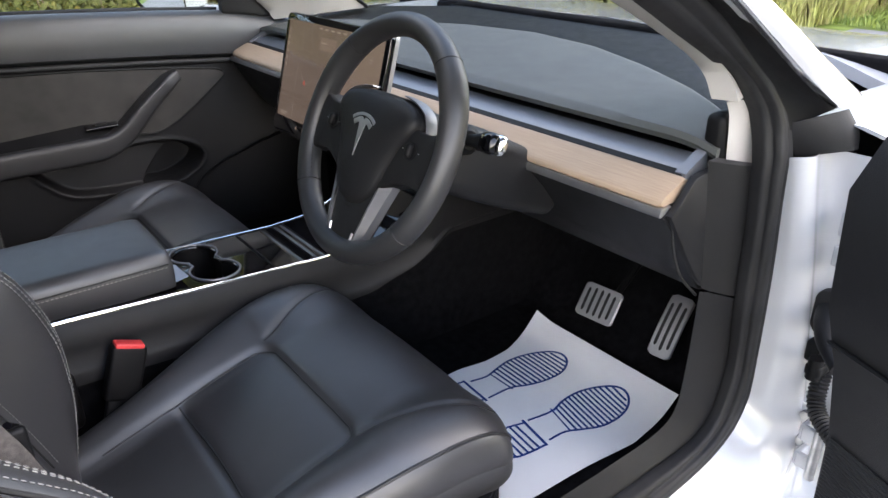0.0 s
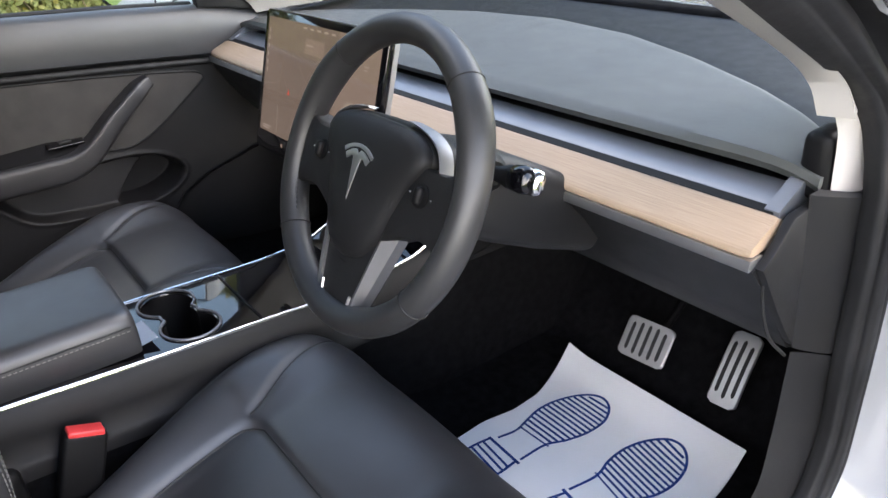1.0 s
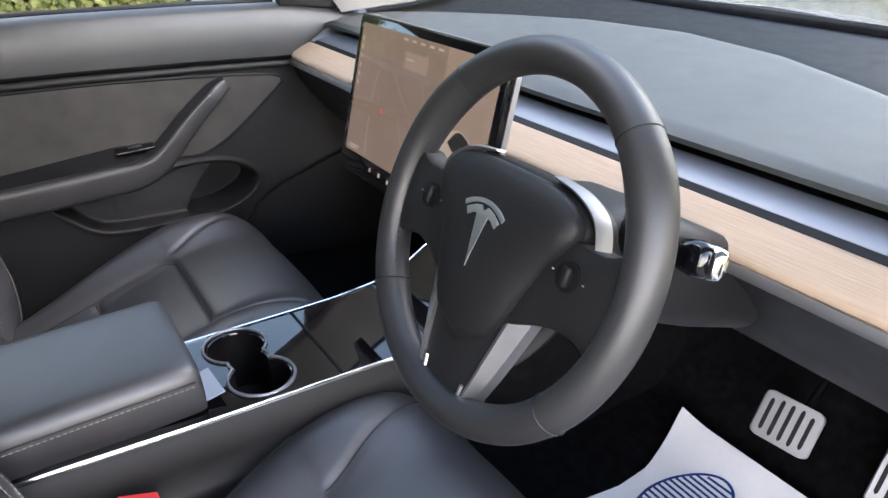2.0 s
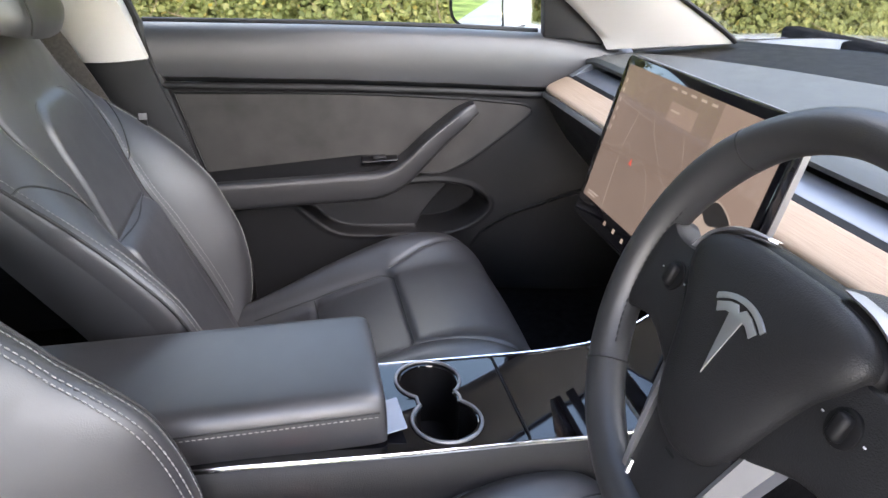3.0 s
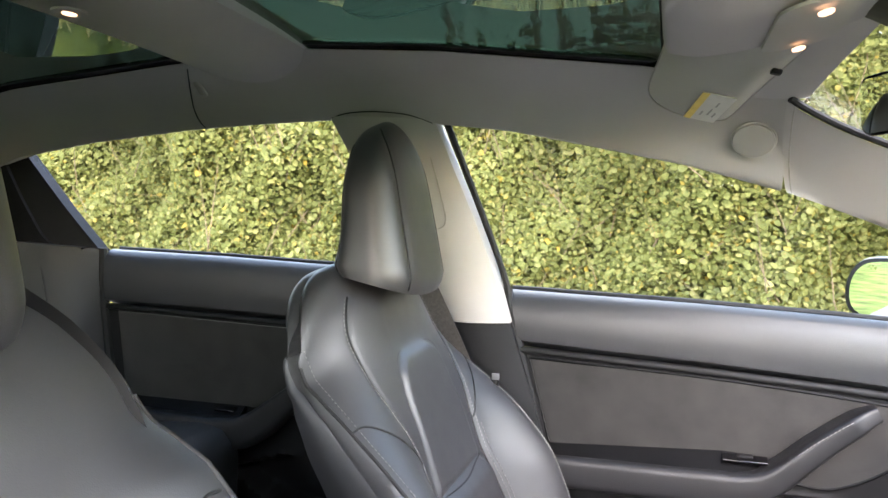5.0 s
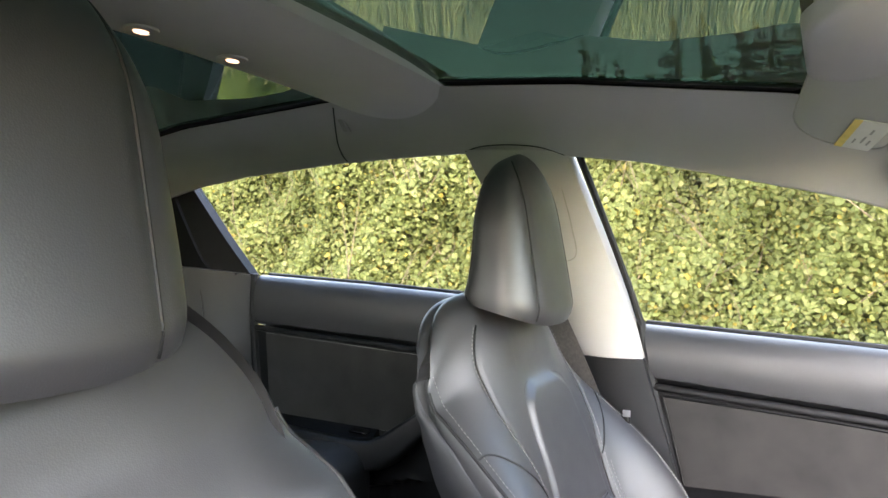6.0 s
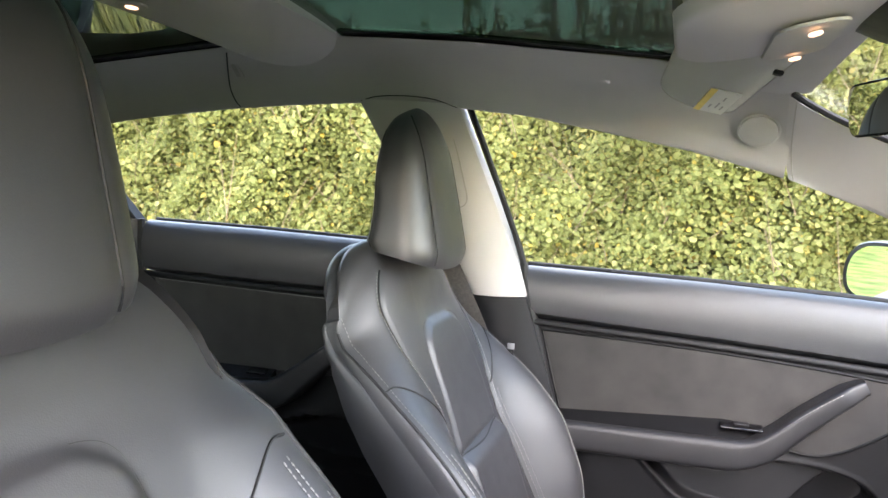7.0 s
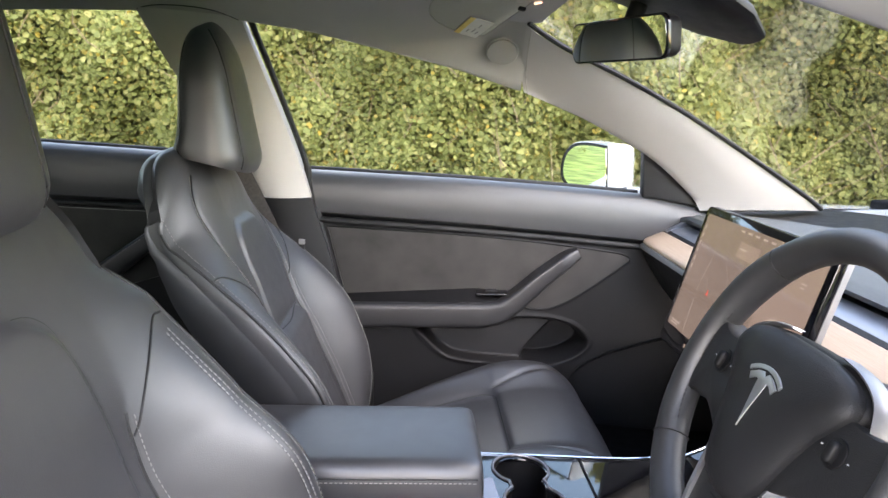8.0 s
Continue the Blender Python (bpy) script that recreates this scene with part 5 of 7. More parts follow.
part("stitching", stitches(inner, 0.004, 0.002, 0.0011), SEAM, rim)
inner = [(0.1428 * math.cos(w), 0.1428 * math.sin(w), 0.006) for w in np.linspace(radians(-34), radians(44), 80)]
part("stitching", stitches(inner, 0.004, 0.002, 0.0011), SEAM, rim)


def pad_shape(outline, z_low, z_high, dome):
    """A domed cushion over an outline."""
    p = np.asarray(outline, float)
    c = p.mean(0)
    lv = [(1.0, z_low), (1.0, z_low + (z_high - z_low) * 0.6), (0.985, z_low + (z_high - z_low) * 0.9), (0.95, z_high), (0.85, z_high + dome * 0.35), (0.65, z_high + dome * 0.7), (0.4, z_high + dome * 0.93), (0.15, z_high + dome), (0.02, z_high + dome)]
    secs = [[(c[0] + (x - c[0]) * f, c[1] + (y - c[1]) * f, z) for x, y in p] for f, z in lv]
    return sweep(None, secs)


half = [(0.0, 0.063), (0.045, 0.062), (0.076, 0.055), (0.092, 0.041), (0.088, 0.022), (0.073, 0.000), (0.060, -0.030), (0.047, -0.062), (0.030, -0.085), (0.0, -0.094)]
hub = smooth_line(half + [(-x, y) for x, y in reversed(half[:-1])], 80)[:-1]
part("hub", pad_shape(hub, -0.03, 0.012, 0.012), PLASTIC, wheel, "smooth dark airbag cover", 60)
part("hub_gap", pad_shape(hub * 1.035, -0.032, 0.001, 0.0), PLASTIC_DEEP, wheel)
for s in (-1, 1):
    arm = smooth_line([(s * 0.055, 0.040), (s * 0.09, 0.032), (s * 0.122, 0.032), (s * 0.148, 0.040), (s * 0.150, 0.0), (s * 0.148, -0.046), (s * 0.122, -0.040), (s * 0.09, -0.042), (s * 0.046, -0.062)], 44)
    part("spoke", pad_shape(arm, -0.022, 0.004, 0.004), PLASTIC, wheel, "dark side spoke with a thumb wheel")
    part("scroll_ring", disc(0.0125, 0.003, 28, 0.001, Matrix.Translation((s * 0.098, 0.004, 0.0065))), PLASTIC_DEEP, wheel)
    part("scroll_wheel", moved(rbox(0.011, 0.019, 0.012, 0.004), Matrix.Translation((s * 0.098, 0.004, 0.010))), PLASTIC_DEEP, wheel)
    for dx in (-0.017, 0.017):
        part("button_mark", rbox(0.0022, 0.0012, 0.0004, 0.0001, 1, at=(s * 0.098 + dx, 0.004, 0.0085)), ICON, wheel)
    arc_pts = smooth_line([(s * 0.040, 0.0685), (s * 0.070, 0.0640), (s * 0.094, 0.0530), (s * 0.106, 0.0360), (s * 0.113, 0.0140), (s * 0.122, -0.004)], 30)
    wide = [0.0010 + 0.0026 * math.sin(math.pi * min(1.0, (i + 4) / 33)) ** 0.8 for i in range(30)]
    P = [[(x - s * w * 0.6, y - w * 0.7, 0.000), (x - s * w * 0.2, y - w * 0.2, 0.0015), (x + s * w * 0.4, y + w * 0.4, -0.005)] for (x, y), w in zip(arc_pts, wide)]
    part("bright_trim", slab(P, (0, 0, -0.010)), GREYMETAL, wheel, "satin metal accent along the spoke")
low = [(-0.046, -0.064), (0.046, -0.064), (0.033, -0.143), (0.026, -0.150), (-0.026, -0.150), (-0.033, -0.143)]
part("lower_spoke", pad_shape(smooth_line(low + low[:1], 40)[:-1], -0.024, 0.003, 0.003), PLASTIC, wheel, "dark lower spoke panel")
for s in (-1, 1):
    secs = [[(s * (x0 - 0.002), y, z0), (s * (x0 + 0.002), y, z0 + 0.001), (s * (x0 + w), y, z0 - 0.007), (s * (x0 + w), y, z0 - 0.02), (s * (x0 - 0.002), y, z0 - 0.02)] for x0, y, z0, w in ((0.053, -0.050, 0.003, 0.018), (0.046, -0.085, 0.005, 0.015), (0.0405, -0.112, 0.006, 0.012), (0.0355, -0.132, 0.006, 0.009), (0.0325, -0.146, 0.004, 0.006))]
    part("spoke_trim", sweep(None, secs), GREYMETAL, wheel, "satin metal edge of the lower spoke")
part("spoke_foot", tube(smooth_line([(-0.029, -0.130, 0.005), (-0.024, -0.146, 0.004), (0, -0.150, 0.003), (0.024, -0.146, 0.004), (0.029, -0.130, 0.005)], 24), 0.002, 6), ALU, wheel)
part("airbag_mark", rbox(0.012, 0.0022, 0.0003, 0.0001, 1, at=(0, -0.098, 0.0068)), PLASTIC_DEEP, wheel)
# emblem: a curved bar and a tapering bar
top_bar = [(0.0275 * math.sin(a) / math.sin(0.6), 0.0275 / math.sin(0.6) * (math.cos(a) - 1) + 0.030) for a in np.linspace(-0.6, 0.6, 14)]
bar = top_bar + [(x * 0.93, y - 0.004) for x, y in reversed(top_bar)]
part("emblem", plate(bar, 0.002, 0.0003, Matrix.Translation((0, 0, 0.0228))), ALU, wheel, "silver emblem")
stem = [(-0.023, 0.0165), (-0.012, 0.0222), (-0.0045, 0.0238), (0.0, 0.0195), (0.0045, 0.0238), (0.012, 0.0222), (0.023, 0.0165), (0.019, 0.0105), (0.012, 0.0150), (0.0075, 0.0155), (0.0, -0.030), (-0.0075, 0.0155), (-0.012, 0.0150), (-0.019, 0.0105)]
part("emblem", plate(stem, 0.002, 0.0003, Matrix.Translation((0, 0, 0.0228))), ALU, wheel)

column = thing("steering_column", "dark steering column shroud with a stalk on each side", "steering column", "", (0.363, -0.09, 0.79))
CM = pose(0, 0, 0, 90 - 25, 0, 0)
secs = []
for z, w, h0, h1 in ((0.085, 0.050, 0.052, -0.028), (0.06, 0.062, 0.064, -0.034), (0.0, 0.072, 0.070, -0.036), (-0.08, 0.080, 0.066, -0.034), (-0.16, 0.088, 0.05, -0.026)):
    o = round_rect(2 * w, h0 - h1, 0.025, 6)
    secs.append([(x, y + (h0 + h1) / 2, z) for x, y in o])
part("shroud", moved(sweep(None, secs), CM), PLASTIC, column)


def stalk(root, tip, name):
    """A stalk from its root to its tip (world places), broad at the end."""
    home = Vector((0.363, -0.09, 0.79))
    root, tip = Vector(root) - home, Vector(tip) - home
    ax = (tip - root).normalized()
    face = Vector((0, -0.906, 0.423))
    ay = face.cross(ax).normalized()
    az = ax.cross(ay)
    m = Matrix((ax, ay, az)).transposed().to_4x4()
    m.translation = root
    L = (tip - root).length
    body = sweep(None, [[(x, y * w, z * h) for y, z in round_rect(2, 2, 0.7, 5)] for x, w, h in ((0.0, 0.009, 0.008), (L * 0.3, 0.008, 0.007), (L * 0.45, 0.0095, 0.0085), (L * 0.6, 0.0125, 0.010), (L - 0.012, 0.0135, 0.0105), (L - 0.002, 0.0125, 0.009), (L, 0.009, 0.006))])
    st = part(name, moved(body, m), PLASTIC, column, "dark rounded stalk")
    for i in range(3 if name == "indicator_stalk" else 0):
        part("stalk_mark", moved(rbox(0.006, 0.0026, 0.0003, 0.0001, 1, at=(L - 0.050 + 0.015 * i, 0.003, 0.0108)), m), ICON, st)
    return m, st, L


ml, sl, ll = stalk((0.292, -0.062, 0.832), (0.165, -0.108, 0.845), "indicator_stalk")
mr, sr, lr = stalk((0.425, -0.110, 0.850), (0.506, -0.118, 0.863), "gear_stalk")
pod = sweep(None, [[(lr - 0.030 + x, y * w, z * h + 0.001) for y, z in round_rect(2, 2, 0.8, 6)] for x, w, h in ((0.0, 0.010, 0.008), (0.008, 0.0140, 0.0115), (0.020, 0.0150, 0.0125), (0.028, 0.0140, 0.0115), (0.033, 0.0100, 0.0080))])
part("stalk_pod", moved(pod, mr), PIANO, sr, "gloss black pod of the gear stalk", 60)
part("stalk_tip", moved(sweep(None, [[(lr - 0.010 + x, y * w, z * h - 0.005) for y, z in round_rect(2, 2, 0.8, 6)] for x, w, h in ((0.0, 0.0125, 0.0080), (0.012, 0.0140, 0.0085), (0.0185, 0.0115, 0.0065), (0.0205, 0.0070, 0.0035))]), mr), CHROME, sr, "bright metal end of the gear stalk", 60)
part("stalk_boot", moved(tube([(-0.01, 0, 0), (0.012, 0, 0), (0.02, 0, 0)], [0.022, 0.021, 0.013], 16), mr), PLASTIC_DEEP, column)

# ---- centre console ----
console = thing("centre_console", "centre console with gloss black lids, bright rails and a cup holder", "console", "", (0, -0.35, 0.34))
cb = Matrix.Translation((0, 0.35, -0.34))


def cput(name, shape, mat, label="", par=None, angle=42):
    return part(name, moved(shape, cb), mat, par or console, label, angle)


def rail_x(y):
    return lerp(y, [-0.85, -0.45, -0.25, -0.14, -0.06, 0.02, 0.09], [0.104, 0.112, 0.114, 0.118, 0.130, 0.150, 0.175])


def rail_z(y):
    return lerp(y, [-0.85, -0.6, -0.42, -0.2, -0.10, -0.02, 0.05, 0.09], [0.598, 0.594, 0.584, 0.575, 0.578, 0.604, 0.650, 0.685])


def side_x(s, y):
    """Distance of a rail from the car's middle: the passenger's side lies nearer to it."""
    return float(rail_x(y)) - (0.044 if s < 0 else 0.0)


for s in (-1, 1):
    P = []
    for y in np.linspace(-0.88, 0.55, 90):
        x, z = side_x(s, min(y, 0.02)), float(rail_z(min(y, 0.06)))
        P.append([(s * (x + 0.001), y, z - 0.002), (s * (x + 0.010), y, z - 0.012), (s * (x + 0.013), y, z - 0.045), (s * (x + 0.012), y, z - 0.075), (s * (x + 0.016), y, z - 0.080), (s * (x + 0.018), y, z - 0.088), (s * (x + 0.018), y, z - 0.105 + 0.03 * float(step(y, -0.3, 0.2)))])
    cput("side_panel", slab(P, (-s * 0.012, 0, 0)), PLASTIC, "dark console side")
    P = [[(s * (side_x(s, min(y, 0.02)) + 0.004), y, 0.335 + k * (float(rail_z(min(y, 0.06))) - 0.085 - 0.335)) for k in np.linspace(0, 1, 6)] for y in np.linspace(-0.88, 0.55, 30)]
    cput("side_lining", slab(P, (-s * 0.01, 0, 0)), CARPET, "black carpeted tunnel side")
    P = [[(s * (side_x(s, y) - 0.0022), y, float(rail_z(y)) + 0.001), (s * side_x(s, y), y, float(rail_z(y)) + 0.0016), (s * (side_x(s, y) + 0.0018), y, float(rail_z(y)) - 0.001)] for y in np.linspace(-0.88, 0.10, 80)]
    cput("bright_rail", slab(P, (0, 0, -0.005)), CHROME, "bright metal rail")


def console_top(y0, y1, n, drop=0.0, hole=None):
    P = []
    for y in np.linspace(y0, y1, n):
        a, b = -side_x(-1, y) + 0.004, side_x(1, y) - 0.004
        P.append([(a + (b - a) * v, y, float(rail_z(y)) - drop - 0.001) for v in np.linspace(0, 1, 15)])
    return slab(P, (0, 0, -0.006))


cput("front_lid", console_top(-0.274, 0.09, 40), PIANO, "gloss black lid that mirrors the sky")
# deck round the cup holder: strips either side of an opening made of two circles
CUP = np.array([0.018, -0.366])


def cup_outline(n=72):
    out = []
    for k in range(n):
        w = 2 * math.pi * k / n
        d = np.array([math.cos(w), math.sin(w)])
        best = 0
        for c, r in (((-0.025, -0.372), 0.0415), ((0.060, -0.364), 0.0420), ((0.018, -0.366), 0.027)):
            o = CUP - c
            bq, cq = d @ o, o @ o - r * r
            dis = bq * bq - cq
            if dis > 0:
                best = max(best, -bq + math.sqrt(dis))
        out.append(CUP + d * best)
    return np.array(out)


cup = cup_outline()
outer = []
for p in cup:
    d = (p - CUP) / np.linalg.norm(p - CUP)
    k = min((0.091 if d[0] > 0 else 0.084) / max(1e-6, abs(d[0])), (0.0905 if d[1] > 0 else 0.50) / max(1e-6, abs(d[1])))
    outer.append(CUP + d * k)
outer = np.array(outer)
P = []
for a, b in zip(np.vstack([cup, cup[:1]]), np.vstack([outer, outer[:1]])):
    row = []
    for t in (0, 0.5, 1.0):
        q = a * (1 - t) + b * t
        row.append((q[0], q[1], float(rail_z(q[1])) - 0.001))
    P.append(row)
cput("cup_deck", slab(P, (0, 0, -0.006)), PIANO, "gloss black deck round the cup holder")
ringpts = [(p[0], p[1], float(rail_z(p[1])) + 0.0005) for p in cup]
cput("cup_rim", tube(ringpts, 0.0022, 8, True), GREYMETAL, "satin rim of the cup holder")
ring2 = [(*(CUP + (p - CUP) * 0.93), float(rail_z(p[1])) - 0.003) for p in cup]
cput("cup_rim", tube(ring2, 0.0022, 8, True), PIANO)
walls = [[(*(CUP + (p - CUP) * f), z) for z, f in ((0.583, 0.985), (0.55, 0.96), (0.51, 0.93), (0.492, 0.86))] for p in np.vstack([cup, cup[:1]])]
cput("cup_wall", slab(walls, (0, 0, -0.003)), PLASTIC_DEEP)
cput("cup_base", plate([tuple(CUP + (p - CUP) * 0.95) for p in cup], 0.004, 0, Matrix.Translation((0, 0, 0.488))), RUBBER)
cput("lid_gap", rbox(0.175, 0.0018, 0.008, 0.0004, 1, at=(0.022, -0.275, 0.5765)), PLASTIC_DEEP)
cput("core", rbox(0.14, 0.95, 0.12, 0.01, at=(0.022, -0.42, 0.42)), PLASTIC_DEEP)
cput("card", moved(rbox(0.060, 0.030, 0.0012, 0.0004, 1), Matrix.Translation((0.052, -0.432, 0.592)) @ pose(0, 0, 0, 8, 0, 4)), CARDGREY, "blue-grey card tucked under the armrest")

armrest = thing("armrest", "padded black leather armrest lid with a stitched edge", "armrest", "", (0, -0.65, 0.60))
ab = Matrix.Translation((0, 0.65, -0.60))


def lid_section(y, k):
    w, zt, zl = 0.098, 0.654, 0.588
    f = 1 - k
    o = []
    for x, z in smooth_line([(-w + 0.004, zl), (-w - 0.001, zl + 0.02), (-w, 0.635), (-w + 0.006, 0.647), (-w + 0.020, zt), (0, zt + 0.003), (w - 0.020, zt), (w - 0.006, 0.647), (w, 0.635), (w + 0.001, zl + 0.02), (w - 0.004, zl)], 40):
        o.append((x * (1 - 0.10 * k), y, zl + (z - zl) * (1 - 0.30 * k)))
    return o


ys = [(-0.90, 0.3), (-0.885, 0.0)] + [(y, 0.0) for y in np.linspace(-0.87, -0.47, 30)] + [(-0.458, 0.03), (-0.449, 0.10), (-0.443, 0.25), (-0.440, 0.55), (-0.4395, 0.8)]
part("lid", moved(sweep(None, [lid_section(y, k) for y, k in ys]), ab), LEATHER, armrest, "", 60)
for s in (-1, 1):
    yy = np.linspace(-0.87, -0.448, 60)
    part("seam", moved(tube(np.stack([np.full(60, s * 0.0985), yy, np.full(60, 0.6335)], 1), 0.0012, 6), ab), SEAM, armrest)
    part("stitching", moved(stitches(np.stack([np.full(60, s * 0.0992), yy, np.full(60, 0.6285)], 1), 0.0042, 0.0022, 0.0008, (1, 0, 0)), ab), THREAD, armrest)
part("box", moved(rbox(0.17, 0.46, 0.10, 0.01, at=(0, -0.68, 0.54)), ab), PLASTIC_DEEP, armrest)

# buckle of the driver's belt
def buckle(at, turn):
    b = thing("belt_buckle", "black seat belt buckle with a red release button", "seat belt", "belt buckles", at)
    b.rotation_euler = Euler([radians(a) for a in turn])
    part("case", rbox(0.026, 0.052, 0.088, 0.006, at=(0, 0, -0.045)), PLASTIC_DEEP, b)
    part("button", rbox(0.024, 0.042, 0.008, 0.002, at=(0, 0, -0.001)), RED, b, "red release button")
    part("stem", rbox(0.014, 0.03, 0.12, 0.004, at=(0, -0.005, -0.14)), PLASTIC_DEEP, b)
    return b


buckle((0.152, -0.540, 0.548), (-20, -6, 0))
buckle((-0.158, -0.575, 0.535), (-6, -8, 0))

# ---- pedals ----
def pedal(name, label, at, turn, w, h, slots, curve):
    p = thing(name, label, "pedal", "pedals", at)
    p.rotation_euler = Euler([radians(a) for a in turn])
    def bend(shape):
        return [(x, y, z - curve * y * y) for x, y, z in shape[0]], shape[1]
    secs = []
    for y in np.linspace(-h / 2, h / 2, 25):
        k = max(0, abs(y) - (h / 2 - 0.009)) / 0.009
        ww = w / 2 - 0.009 * (1 - math.sqrt(max(0, 1 - k * k)))
        secs.append([(-ww, y, -0.004), (-ww, y, -0.001), (-ww + 0.002, y, 0.001), (ww - 0.002, y, 0.001), (ww, y, -0.001), (ww, y, -0.004)])
    part("pad", bend(sweep(None, secs)), ALU, p, "brushed metal pedal plate")
    for i in range(slots):
        x = (i - (slots - 1) / 2) * w * 0.84 / slots
        L = h * (0.80 if 0 < i < slots - 1 else 0.70)
        bar = sweep(None, [[(x - r, y, 0.0008), (x + r, y, 0.0008), (x + r, y, 0.0018), (x - r, y, 0.0018)] for y, r in [(-L / 2, 0.0008), (-L / 2 + 0.003, 0.0026)] + [(yy, 0.0028) for yy in np.linspace(-L / 2 + 0.006, L / 2 - 0.006, 9)] + [(L / 2 - 0.003, 0.0026), (L / 2, 0.0008)]])
        part("slot", bend(bar), RUBBER, p)
    part("arm", tube(smooth_line([(0, 0, -0.004), (0, 0.03, -0.05), (0.0, 0.12, -0.09)], 12), 0.007, 8), PLASTIC_DEEP, p)
    return p


pedal("brake_pedal", "slotted metal brake pedal plate over the dark footwell", (0.418, 0.222, 0.468), (55, 0, 6), 0.082, 0.066, 5, 0.5)
pedal("accelerator_pedal", "tall slotted metal accelerator plate over the dark footwell", (0.546, 0.268, 0.462), (52, 0, 6), 0.046, 0.118, 3, 1.2)

# ---- paper floor cover with printed soles ----
mat = thing("paper_floor_mat", "white paper floor cover printed with blue shoe soles", "floor mat", "", (0.42, 0.0, 0.34))


def paper_z(x, y):
    x, y = np.asarray(x, float), np.asarray(y, float)
    return 0.3365 + 0.026 * step(y, 0.14, 0.27) ** 1.5 + 0.014 * step(0.30 - x, 0.0, 0.10) * step(y, -0.02, 0.25) + 0.0025 * np.sin(x * 17 + y * 9) * np.sin(y * 13)


def paper():
    P = []
    for t in np.linspace(0, 1, 40):
        y = -0.30 + 0.540 * t
        xl = float(lerp(y, [-0.30, 0.0, 0.06, 0.12, 0.18, 0.255], [0.30, 0.276, 0.285, 0.282, 0.262, 0.236]))
        xr = float(lerp(y, [-0.30, 0.0, 0.10, 0.20, 0.255], [0.60, 0.610, 0.618, 0.607, 0.598]))
        P.append([(x - 0.42, y, float(paper_z(x, y)) - 0.34) for x in np.linspace(xl, xr, 26)])
    return slab(P, (0, 0, -0.0008))


part("sheet", paper(), PAPER, mat, "white paper sheet")


def ink(pts, w, n=30):
    p = smooth_line(pts, n) if len(pts) > 2 else smooth_line(pts, 6)
    t = np.gradient(p, axis=0)
    t /= np.linalg.norm(t, axis=1)[:, None] + 1e-9
    nrm = np.stack([-t[:, 1], t[:, 0]], 1) * w / 2
    P = [[(q[0] - 0.42, q[1], float(paper_z(q[0], q[1])) + 0.0009 - 0.34) for q in (a - b, a + b)] for a, b in zip(p, nrm)]
    return slab(P, (0, 0, 0.0003))


def sole(cx, cy, turn, flip):
    c, s = math.cos(radians(turn)), math.sin(radians(turn))
    tr = lambda pts: [(cx + flip * x * c - y * s, cy + flip * x * s + y * c) for x, y in pts]
    fore = [(-0.028, -0.005), (-0.040, 0.03), (-0.046, 0.07), (-0.040, 0.11), (-0.020, 0.138), (0.006, 0.142), (0.030, 0.122), (0.044, 0.085), (0.046, 0.045), (0.036, 0.01), (0.026, -0.02)]
    heel = [(-0.030, -0.065), (-0.036, -0.10), (-0.030, -0.130), (0.0, -0.145), (0.028, -0.130), (0.034, -0.10), (0.034, -0.065)]
    shapes = [ink(tr([(-0.031, -0.055)] + fore + [(0.028, -0.055)]), 0.0042, 70), ink(tr(heel), 0.0042, 50), ink(tr([(-0.037, -0.062), (0.037, -0.066)]), 0.005), ink(tr([(-0.034, -0.002), (0.030, -0.010)]), 0.003)]
    def width(poly, y):
        q = np.array(poly)
        i = int(np.argmax(q[:, 1])) if poly is fore else int(np.argmin(q[:, 1]))
        left, right = q[: i + 1], q[i:]
        if poly is fore:
            return float(lerp(y, left[:, 1], left[:, 0])), float(lerp(y, right[::-1, 1], right[::-1, 0]))
        return float(lerp(y, left[::-1, 1], left[::-1, 0])), float(lerp(y, right[:, 1], right[:, 0]))
    for y in np.arange(0.004, 0.134, 0.0098):
        a, b = width(fore, y)
        shapes.append(ink(tr([(a, y + 0.003), (b, y - 0.003)]), 0.0040))
    for y in np.arange(-0.136, -0.070, 0.0112):
        a, b = width(heel, y)
        shapes.append(ink(tr([(a, y), (b, y)]), 0.0040))
    return join(*shapes)


part("shoe_print", sole(0.355, 0.044, -6, -1), INK, mat, "blue striped sole print")
part("shoe_print", sole(0.507, 0.050, -6, 1), INK, mat, "blue striped sole print")
part("print_line", join(*[ink([(0.50 + 0.02 * i, -0.165), (0.512 + 0.02 * i, -0.165)], 0.006) for i in range(4)]), INK, mat)



# ---- overhead: console, visor, inner mirror ----
overhead = thing("overhead_console", "pale grey overhead console with two lit reading lamps", "overhead console", "", (0, -0.40, 1.276))
part("housing", moved(pad_shape(round_rect(0.25, 0.19, 0.06, 8), 0.0, 0.016, 0.016), pose(0, 0.0, 0.006, 190, 0, 0)), HEADLINER, overhead, "", 70)
part("lens_panel", plate(round_rect(0.155, 0.06, 0.025, 6), 0.003, 0.001, Matrix.Translation((0, 0.02, -0.0235)) @ pose(0, 0, 0, 190, 0, 0)), VISOR, overhead)
LAMP = glow("warm_lamp", (1.0, 0.60, 0.38), 0.22)
for s in (-1, 1):
    lens = plate([(0.008 * math.cos(w), 0.0055 * math.sin(w)) for w in np.linspace(0, 2 * math.pi, 24, endpoint=False)], 0.002, 0.0006, Matrix.Translation((s * 0.060, 0.022, -0.030)) @ pose(0, 0, 0, 190, 0, 0))
    part("lamp_lens", lens, LAMP, overhead, "small warm reading lamp, lit")
